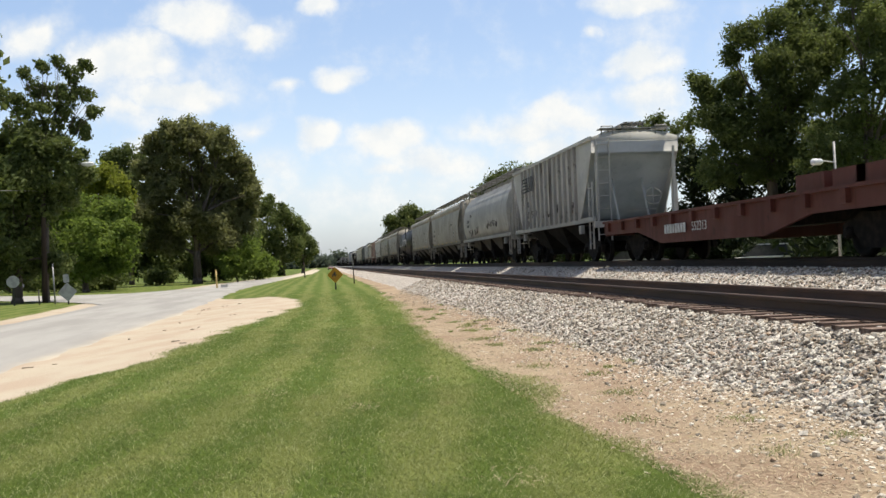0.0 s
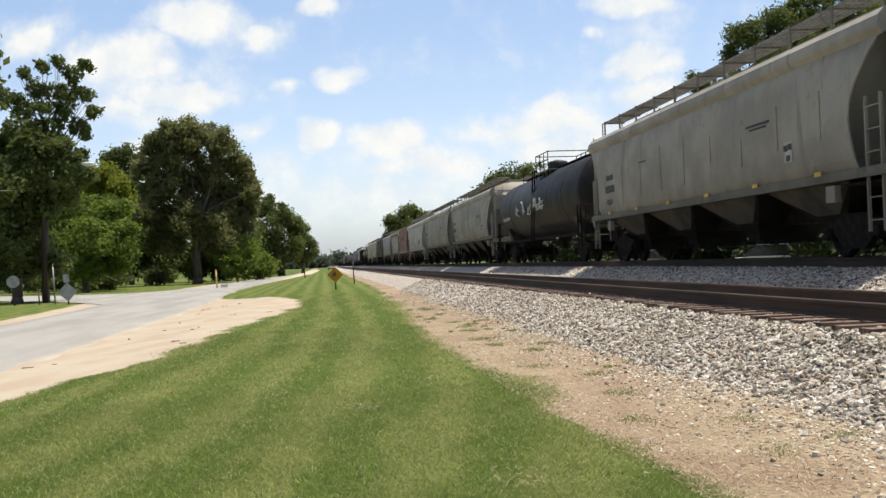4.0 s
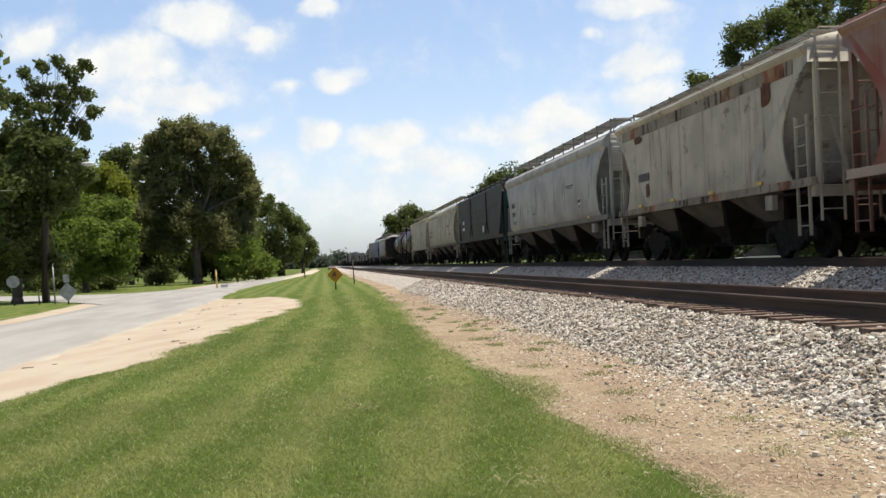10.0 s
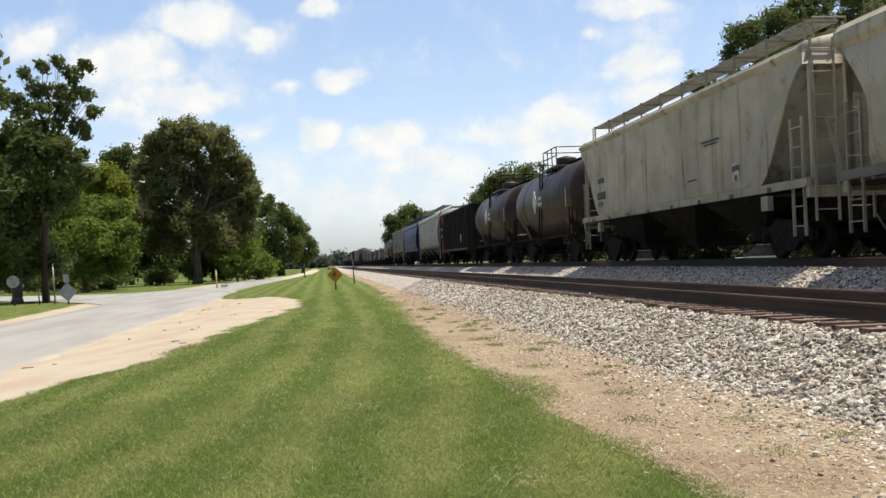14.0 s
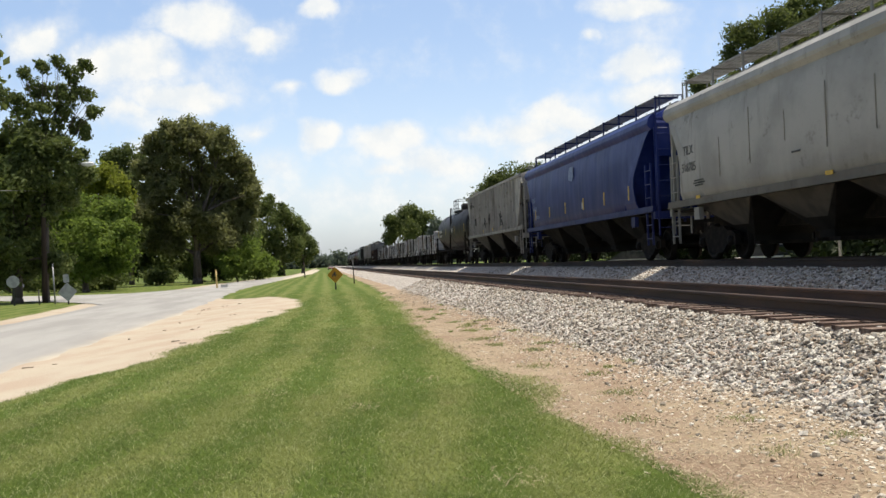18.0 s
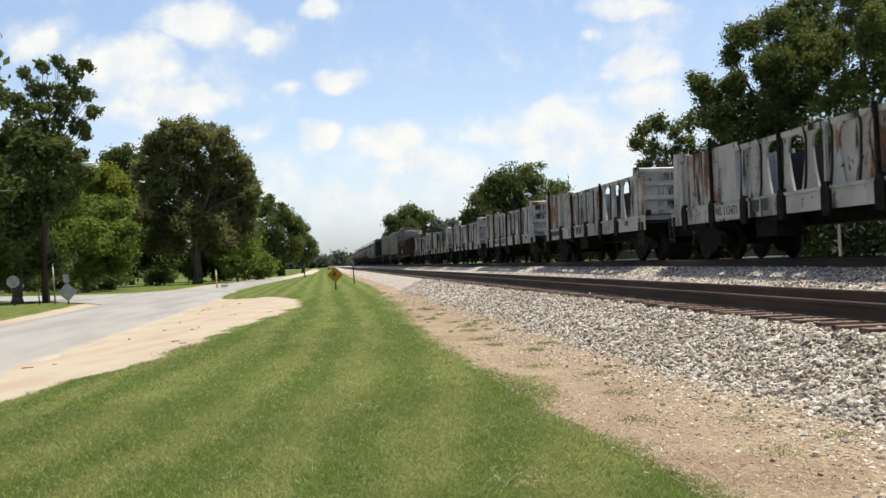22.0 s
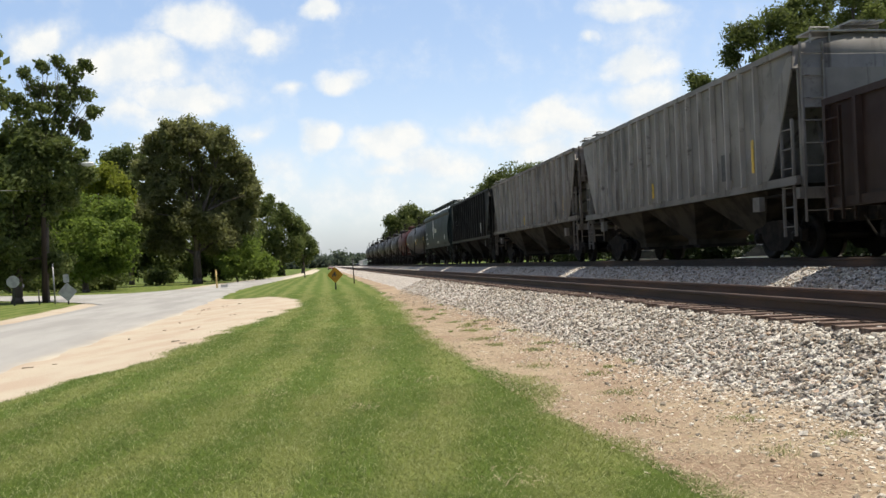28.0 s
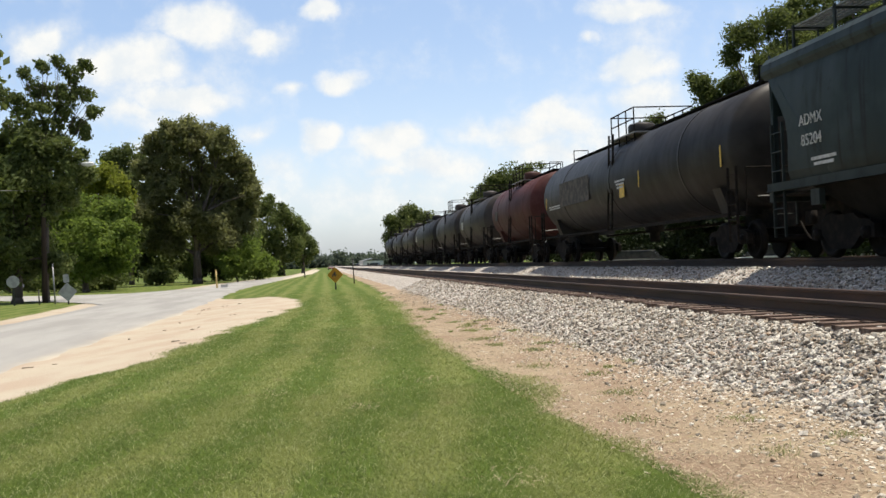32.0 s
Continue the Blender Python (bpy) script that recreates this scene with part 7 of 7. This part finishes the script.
def data_blocks(i, kind="curved", dark=True, code=""):
    L, mt = LEN[i], M["letter_dark"] if dark else M["letter_white"]
    rng = random.Random(100 + i)
    if code:
        text_on(CARS[i], code, 0.32, on_side(L / 2 - MARK_IN.get(i, 2.1), MARK_UP.get(i, 2.72), side_x(kind, 2.7)), mt, "reporting_mark")
    else:
        bars_on(CARS[i], L / 2 - 2.4, 2.75, [(0.7, 0.16)], mt, side_x(kind, 2.7))
    bars_on(CARS[i], L / 2 - 2.3, 1.98, [(0.6, 0.035), (0.7, 0.035), (0.5, 0.035)], mt, side_x(kind, 2.0))
    bars_on(CARS[i], -L / 2 + 4.6, 2.85, [(1.1, 0.05), (0.8, 0.04)], mt, side_x(kind, 2.8))
    for k in range(1):
        bars_on(CARS[i], rng.uniform(-L / 4, L / 5), rng.uniform(1.9, 3.0), [(rng.uniform(0.3, 0.8), 0.035)], mt, side_x(kind, 2.6))


def weld_seams(i, kind="curved"):
    """Rust-weeping vertical seams of the side sheets."""
    L, r2 = LEN[i], random.Random(500 + i)
    n = 9
    for k in range(n - 1):
        h = r2.choice((0.6, 0.9, 1.2))
        z = r2.uniform(2.3, 2.7)
        mark(CARS[i], -L / 2 + 2.0 + k * (L - 4.0) / (n - 1), z, 0.02, h, M["seam"], side_x(kind, 2.55) + 0.004, name="seam")


def slanted(w0, w1, h):
    """A leaning block of the emblem."""
    bm = bmesh.new()
    loft(bm, [[(-w0, -h / 2, t), (w0, -h / 2, t), (w1 + w0, h / 2, t), (w1 - w0, h / 2, t)] for t in (-0.003, 0.004)])
    return bm


# 0 flat car
word_blocks(0, 2.7, 0.86, 8, 0.15, 0.24, 0.05, M["letter_white"], "flat", 0.0)
text_on(CARS[0], "552313", 0.33, on_side(0.4, 0.86, -1.51), M["letter_white"], "car_number")
for yy in (-5.2, -6.6, -7.4):
    part("deck_block", cached(("deck_block", yy), lambda bm: box(bm, -0.45, 0.45, -0.55, 0.55, 1.24, 1.62)), P["flat_red"], CARS[0], "rusty red steel block on the deck", pose(-1.05, yy, 0))
# 1 ribbed hopper: striped emblem and number
L = LEN[1]
for k in range(5):
    mark(CARS[1], 3.95, 3.72 - 0.14 * k, 0.85, 0.06, M["letter_dark"], -1.648, name="emblem_stripe")


for dy, w0, w1 in ((3.42, 0.09, 0.06), (3.2, 0.09, -0.22), (2.98, 0.09, 0.06), (2.5, 0.2, 0.1)):
    part("emblem_block", slanted(w0, w1, 0.64), M["letter_dark"], CARS[1], "", on_side(dy, 3.45, -1.648))
for k, two in enumerate(("24", "52", "42")):
    text_on(CARS[1], two, 0.42, on_side(3.62 - 0.805 * k, 2.12, -1.55), M["letter_dark"], "car_number")
bars_on(CARS[1], 3.62, 2.72, [(0.42, 0.24)], M["letter_dark"], -1.55)
rng = random.Random(4)
for k in range(14):
    blob(1, rng.uniform(-L / 2 + 2.2, L / 2 - 2), rng.uniform(1.7, 2.35), rng.uniform(0.1, 0.35), rng.uniform(0.1, 0.4), M["dark_patch"], "flat", k, "worn_patch")
# 2 rounded hopper
for k, (yy, zz, w, h) in enumerate(((4.3, 2.0, 0.42, 0.5), (4.75, 1.85, 0.45, 0.36))):
    blob(2, yy, zz, w, h, M["dark_patch"], "round", 30 + k, "worn_patch")
mark(CARS[2], -0.4, 2.15, 0.34, 0.34, M["placard"], side_x("round", 2.15), name="stencil")
SMEARS = ((-1.2, 2.2), (-1.9, 2.25), (-2.6, 2.2), (-3.4, 2.3), (-4.2, 2.2), (5.4, 2.0), (3.2, 2.0), (2.2, 2.1), (4.6, 2.85))
bars_on(CARS[2], LEN[2] / 2 - 2.6, 2.7, [(0.7, 0.16), (0.9, 0.16)], M["letter_dark"], side_x("round", 2.6))
# tan hoppers
for i, digits in ((3, "702797"), (4, ""), (6, "700093"), (7, "121672"), (18, "518705"), (11, "30159"), (13, "")):
    L = LEN[i]
    data_blocks(i, code={6: "CITX", 7: "ADLX", 11: "BNGX", 18: "TILX"}.get(i, ""))
    weld_seams(i)
    if digits:
        number(i, digits, L / 2 - MARK_IN.get(i, 2.1), MARK_UP.get(i, 2.72) - 0.42, 0.31, M["letter_dark"])
    else:
        bars_on(CARS[i], L / 2 - 2.4, 2.42, [(0.95, 0.22)], M["letter_dark"], side_x("curved", 2.3))
    placard(i, -L / 2 + 3.3, 2.1)
    sill_marks(i, 6 if i in (3, 4, 6) else 3)
blob(6, -LEN[6] / 2 + 2.35, 2.15, 0.16, 0.34, M["fresh_patch"], "curved", 5)
# 8 patched white hopper
number(8, "1095", LEN[8] / 2 - 2.05, 2.1, 0.32, M["letter_dark"])
text_on(CARS[8], "ICMX", 0.32, on_side(LEN[8] / 2 - 2.0, 2.5, side_x("curved", 2.5)), M["letter_dark"], "reporting_mark")
for k, (yy, w, h) in enumerate(((4.6, 1.9, 0.62), (2.4, 1.5, 0.75), (-1.5, 2.2, 0.6), (-4.6, 1.6, 0.5))):
    blob(8, yy, 3.3, w, h, M["fresh_patch"], "curved", 50 + k)
for k in range(7):
    blob(8, random.Random(k).uniform(-6, 4), random.Random(k + 9).uniform(1.9, 2.5), 0.35, 0.4, M["dark_patch"], "curved", 60 + k, "worn_patch")
sill_marks(8, 4)
# 9 red hopper
for k in range(8):
    part("lettering_bar", slanted(0.075, 0.08, 0.4), M["letter_dark"], CARS[9], "", on_side(2.7 - 0.55 * k, 2.98, -1.548))
placard(9, -2.9, 2.0, "tri", 0.5)
blob(9, 3.4, 2.0, 0.34, 0.55, M["red_dot"], "tri", 8)
for k in range(6):
    blob(9, -4 + 1.6 * k, 1.62, 0.34, 0.14, M["yellow"] if k % 2 else M["worn_pink"], "tri", 80 + k)
# 10 rust-stained hopper
bm = bmesh.new()
L = LEN[10]
box(bm, -0.006, 0.004, -L / 2 + 0.6, L / 2 - 0.6, 3.6, 3.99)
part("upper_side_band", bm, P["rust_band"], CARS[10], "rust-blotched upper side band", pose(-1.536, 0, 0))
for k, (yy, zz, w, h) in enumerate(((-4.3, 3.4, 0.5, 0.5), (3.3, 2.0, 0.3, 0.4), (4.0, 3.5, 0.7, 0.2))):
    blob(10, yy, zz, w, h, M["rust_patch"], "tri", 120 + k, "rust_patch", 0.008)
bars_on(CARS[10], 3.6, 2.5, [(0.9, 0.22)], M["letter_dark"], -1.545)
sill_marks(10, 4, "tri", 1.6)
# 12 charcoal hopper
L = LEN[12]
bars_on(CARS[12], L / 2 - 2.3, 2.75, [(0.6, 0.2)], M["letter_white"], -1.545)
bars_on(CARS[12], L / 2 - 2.3, 2.35, [(0.85, 0.2)], M["letter_white"], -1.545)
for yy in (-3.2, 2.6):
    for s in (-1, 1):
        part("side_stiffener", cached(("stiffener", s), lambda bm: loft(bm, [[(-0.02, -0.05, 2.5), (0.02, -0.05, 2.5), (0.02, 0.05, 2.5), (-0.02, 0.05, 2.5)], [(-0.02, s * 0.5 - 0.05, 1.7), (0.02, s * 0.5 - 0.05, 1.7), (0.02, s * 0.5 + 0.05, 1.7), (-0.02, s * 0.5 + 0.05, 1.7)]])), M["steel"], CARS[12], m=pose(-1.54, yy, 0))
    part("side_stiffener", cached("stiffener_up", lambda bm: box(bm, -0.02, 0.02, -0.06, 0.06, 2.5, 4.0)), M["steel"], CARS[12], m=pose(-1.54, yy, 0))
for zz in (2.35, 3.1):
    part("side_seam", cached(("side_seam", round(L, 1)), lambda bm: box(bm, -0.012, 0.012, -L / 2 + 1.3, L / 2 - 1.3, -0.02, 0.02)), P["charcoal"], CARS[12], m=pose(-1.54, 0, zz))
mark(CARS[12], -2.0, 2.0, 0.5, 0.35, M["letter_white"], -1.545, name="stencil")
# 14 cream hopper
L = LEN[14]
data_blocks(14, "tri")
placard(14, -L / 2 + 3.2, 1.95, "tri")
bars_on(CARS[14], L / 2 - 2.4, 2.3, [(0.9, 0.24)], M["letter_dark"], -1.545)
for k in range(8):
    mark(CARS[14], -L / 2 + 1.5 + k * (L - 3) / 7, 1.42, 0.16, 0.1, M["letter_dark"], -1.6, name="stencil")
# 15, 16 syrup tanks: white diamond emblem with bars
for i in (15, 16):
    c = CARS[i]
    bm = bmesh.new()
    loft(bm, [[(0.45, 0, t), (0, 0.5, t), (-0.45, 0, t), (0, -0.5, t)] for t in (-0.01, 0.012)])
    part("emblem", bm, M["letter_white"], c, "white diamond emblem", on_side(0.9, 2.62, -1.49))
    for k, (w, dz) in enumerate(((0.5, 0.12), (0.7, -0.12))):
        mark(c, -0.1, 2.62 + dz, w, 0.16, M["letter_white"], -1.492, name="lettering_bar")
    for yy in (-4.6, 4.6):
        mark(c, yy, 2.5, 0.07, 0.7, M["letter_white"], -1.49, name="reflector")
# 17 black gondola
bm = bmesh.new()
box(bm, -0.012, 0.004, LEN[17] / 2 - 2.05, LEN[17] / 2 - 0.12, 1.12, 3.62)
part("end_panel", bm, P["orange"], CARS[17], "rusty orange end panel", pose(-1.536, 0, 0))
mark(CARS[17], LEN[17] / 2 - 1.25, 2.42, 0.85, 1.15, M["steel"], -1.645, name="number_board")
text_on(CARS[17], "138", 0.42, on_side(LEN[17] / 2 - 1.2, 2.1, -1.66), M["letter_white"], "car_number")
bars_on(CARS[17], LEN[17] / 2 - 1.2, 2.75, [(0.6, 0.18)], M["letter_white"], -1.66)
mark(CARS[17], -LEN[17] / 2 + 4.2, 1.75, 0.45, 0.5, M["letter_white"], -1.56, name="stencil")
for k in range(14):
    mark(CARS[17], -LEN[17] / 2 + 1.0 + k * (LEN[17] - 2) / 13, 1.02, 0.2, 0.07, M["placard"], -1.62, name="rib_foot")
# 19 blue hopper
L = LEN[19]
text_on(CARS[19], "TILX", 0.29, on_side(L / 2 - 1.75, 2.66, side_x("curved", 2.66)), M["letter_blue"], "reporting_mark")
text_on(CARS[19], "518740", 0.29, on_side(L / 2 - 1.85, 2.28, side_x("curved", 2.28)), M["letter_blue"], "car_number")
bars_on(CARS[19], L / 2 - 2.3, 2.0, [(0.7, 0.04), (0.8, 0.04)], M["letter_blue"], side_x("curved", 2.0))
blob(19, 0.2, 3.25, 0.75, 0.6, M["letter_blue"], "curved", 44, "emblem", 0.03, "faded pale emblem")
for k in range(6):
    mark(CARS[19], L / 2 - 2.0 - k * (L - 4.0) / 5, 2.05, 0.09, 0.42, M["yellow"], side_x("curved", 2.0) - 0.004, name="reflector")
mark(CARS[19], -1.2, 2.0, 0.22, 0.22, M["placard"], side_x("curved", 2.0), name="stencil")
# 20 ribbed hopper with scrawls
L = LEN[20]
rng = random.Random(77)


def scrawl(i, y, z, w, h, seed, material, x=-1.61):
    r2 = random.Random(seed)
    bm = bmesh.new()
    pts = [(r2.uniform(-w, w) / 2, r2.uniform(-h, h) / 2, 0.0) for _ in range(9)]
    for a, b in zip(pts, pts[1:]):
        tube(bm, a, b, 0.028, 0.022, 5)
    part("graffiti", bm, material, CARS[i], "spray-painted scrawl", on_side(y, z, x))


for k, (yy, zz, w, h) in enumerate(((L / 2 - 2.4, 3.6, 1.6, 0.5), (1.6, 2.3, 1.3, 0.8), (0.1, 2.4, 0.6, 0.7), (-3.4, 2.3, 0.9, 0.8), (L / 2 - 3.4, 2.5, 0.5, 0.5))):
    scrawl(20, yy, zz, w, h, 200 + k, M["graffiti"])
bars_on(CARS[20], L / 2 - 2.2, 2.95, [(0.5, 0.3), (0.5, 0.3)], M["letter_dark"], -1.55)
bars_on(CARS[20], L / 2 - 3.4, 2.6, [(0.5, 0.3)], M["letter_dark"], -1.55)
for k in range(4):
    mark(CARS[20], L / 2 - 3.0 - k * 2.9, 1.85, 0.4, 0.14, M["yellow"], -1.55, name="reflector")
for k, (yy, zz) in enumerate(SMEARS):
    scrawl(2, yy, zz, 0.7, 0.55, 240 + k, M["smear"], side_x("round", zz) + 0.012)
# 5, 21, 33 tank marks
for i, digits in ((5, ""), (21, "54808"), (33, "")):
    c, L = CARS[i], LEN[i]
    if digits:
        text_on(c, "GATX " + digits, 0.3, on_side(L / 2 - 2.6, 2.52, -1.46), M["letter_white"], "car_number")
    bars_on(c, L / 2 - 2.6, 2.26, [(1.9, 0.05), (1.7, 0.05)], M["letter_white"], -1.46)
    bars_on(c, -1.2, 2.55, [(1.0, 0.06), (0.8, 0.06), (0.6, 0.06)], M["letter_white"], -1.49)
    for k in range(4):
        if i != 5:
            mark(c, L / 2 - 1.2 - k * (L - 2.4) / 3, 2.42, 0.07, 0.5, M["yellow"], -1.475, name="reflector")
mark(CARS[33], -1.3, 2.2, 0.5, 0.42, M["yellow"], -1.46, name="placard_yellow")
mark(CARS[33], 4.5, 2.6, 4.2, 0.9, M["dark_patch"], -1.49, name="repair_panel")
for k in range(5):
    scrawl(5, -2.0 + 1.3 * k, 2.5, 0.9, 0.7, 300 + k, M["letter_white"], -1.5)
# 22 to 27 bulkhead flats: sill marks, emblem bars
for i in range(22, 28):
    c, L = CARS[i], LEN[i]
    for k in range(4):
        mark(c, 2.0, 1.28 - 0.08 * k, 1.1 - 0.08 * k, 0.035, M["letter_dark"], -1.466, name="emblem_stripe")
    for k in range(2):
        mark(c, 1.1 - 0.4 * k, 1.16, 0.3, 0.26, M["letter_dark"], -1.466, name="emblem_block")
    if i in (22, 24, 25):
        part("number_plate", cached("number_plate", lambda bm: box(bm, -0.75, 0.75, -0.17, 0.17, -0.004, 0.006)), M["fresh_patch"], c, "white panel behind the car number", on_side(L / 2 - 4.3, 1.13, -1.47))
        text_on(c, {22: "NS 113471", 24: "NS 113354", 25: "NS 113305"}[i], 0.28, on_side(L / 2 - 4.3, 1.13, -1.482), M["letter_dark"], "car_number")
    else:
        bars_on(c, L / 2 - 2.6, 1.25, [(1.6, 0.18)], M["dark_patch"], -1.466)
    bars_on(c, -L / 2 + 3.2, 1.24, [(0.4, 0.24)], M["letter_dark"], -1.466)
    bars_on(c, -L / 2 + 2.2, 1.24, [(0.3, 0.14)], M["letter_dark"], -1.466)
# 28 brown gondola
text_on(CARS[28], "6645", 0.62, on_side(2.2, 1.55, -1.66), M["letter_white"], "car_number")
word_blocks(28, 5.0, 2.45, 8, 0.42, 0.5, 0.55, M["rust_patch"], "flat", 0.115)
# 29 to 31 ribbed hoppers
for i, mt in ((29, M["letter_dark"]), (30, M["letter_dark"]), (31, M["letter_white"])):
    c, L = CARS[i], LEN[i]
    if i == 31:
        text_on(c, "AEX", 0.36, on_side(L / 2 - 2.2, 2.78, -1.55), mt, "reporting_mark")
        text_on(c, "154", 0.36, on_side(L / 2 - 2.2, 2.3, -1.55), mt, "car_number")
    else:
        bars_on(c, L / 2 - 2.2, 2.9, [(0.3, 0.3), (0.3, 0.3)], mt, -1.55)
    bars_on(c, L / 2 - 2.9, 2.38, [(0.3, 0.3)], mt, -1.55)
    mark(c, -L / 2 + 3.3, 2.1, 0.5, 0.6, mt, -1.55, name="stencil")
    mark(c, -L / 2 + 1.9, 2.2, 0.12, 0.7, M["yellow"], -1.55, name="reflector")
    mark(c, 0.6, 1.95, 0.12, 0.4, M["yellow"], -1.55, name="reflector")
rng = random.Random(12)
for k in range(6):
    blob(28, rng.uniform(-8, 8), rng.uniform(1.3, 2.5), 0.6, 0.5, M["rust_patch"], "flat", 450 + k, "rust_patch", 0.0)
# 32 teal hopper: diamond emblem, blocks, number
c, L = CARS[32], LEN[32]
number(32, "85204", L / 2 - 2.0, 2.24, 0.31, M["letter_white"])
text_on(c, "ADMX", 0.3, on_side(L / 2 - 2.0, 2.62, side_x("curved", 2.62)), M["letter_white"], "reporting_mark")
bm = bmesh.new()
for a, b in (((0.42, 0), (0, 0.75)), ((0, 0.75), (-0.42, 0)), ((-0.42, 0), (0, -0.75)), ((0, -0.75), (0.42, 0))):
    tube(bm, (*a, 0), (*b, 0), 0.025, 0.025, 5)
em = part("emblem", bm, M["letter_white"], c, "pale diamond emblem", on_side(1.4, 2.9, side_x("curved", 2.9) - 0.01))
bm = bmesh.new()
for k in range(4):
    a = math.pi / 4 + k * math.pi / 2
    loft(bm, [[(0.13 * math.cos(a) + 0.12 * dx, 0.2 * math.sin(a) + 0.16 * dz, t) for dx, dz in ((1, 0), (0, 1), (-1, 0), (0, -1))] for t in (-0.004, 0.006)])
part("emblem_leaf", bm, M["letter_white"], em)
word_blocks(32, 0.5, 2.75, 3, 0.34, 0.36, 0.12, M["letter_white"], "curved", 0.0)
bars_on(c, L / 2 - 2.4, 1.9, [(0.9, 0.06), (0.7, 0.06)], M["letter_white"], side_x("curved", 1.9))
bars_on(c, -1.5, 1.85, [(1.2, 0.06), (0.9, 0.06)], M["letter_white"], side_x("curved", 1.9))
mark(c, -L / 2 + 3.0, 2.1, 0.3, 0.4, M["placard"], side_x("curved", 2.0), name="stencil")
# tanks at the rear
for i in range(34, len(CARS)):
    mark(CARS[i], LEN[i] / 2 - 2.2, 2.5, 0.7, 0.5, M["placard"] if i % 2 else M["dark_patch"], -1.49, name="stencil")


# ---- what moves ----
def motions():
    for car, c in TRAIN:
        walk(car, [(0.0, pose(FAR, c, Z_FAR)), (32.0, pose(FAR, c - V * 32.0, Z_FAR))])
    # the clouds draw slowly away
    base = look(EYE, AIM, -2.2)
    walk(SKY_SHEET, [(0.0, base @ pose(0, 0, -SKY_FAR)), (32.0, base @ pose(0, 0, -SKY_FAR * 1.022))])
    lead = {}
    step = 1 / FPS
    for w, yy in WHEELSETS:
        if yy not in lead:
            turn = -math.degrees(V * step / 0.45)
            walk(w, [(i * step, pose(0, yy, 0.46, (i * turn) % 360)) for i in range(32 * FPS + 1)])
            lead[yy] = w
        else:
            src = lead[yy].animation_data
            ad = w.animation_data_create()
            ad.action = src.action
            ad.action_slot = src.action_slot
            w.rotation_mode = "QUATERNION"


motions()
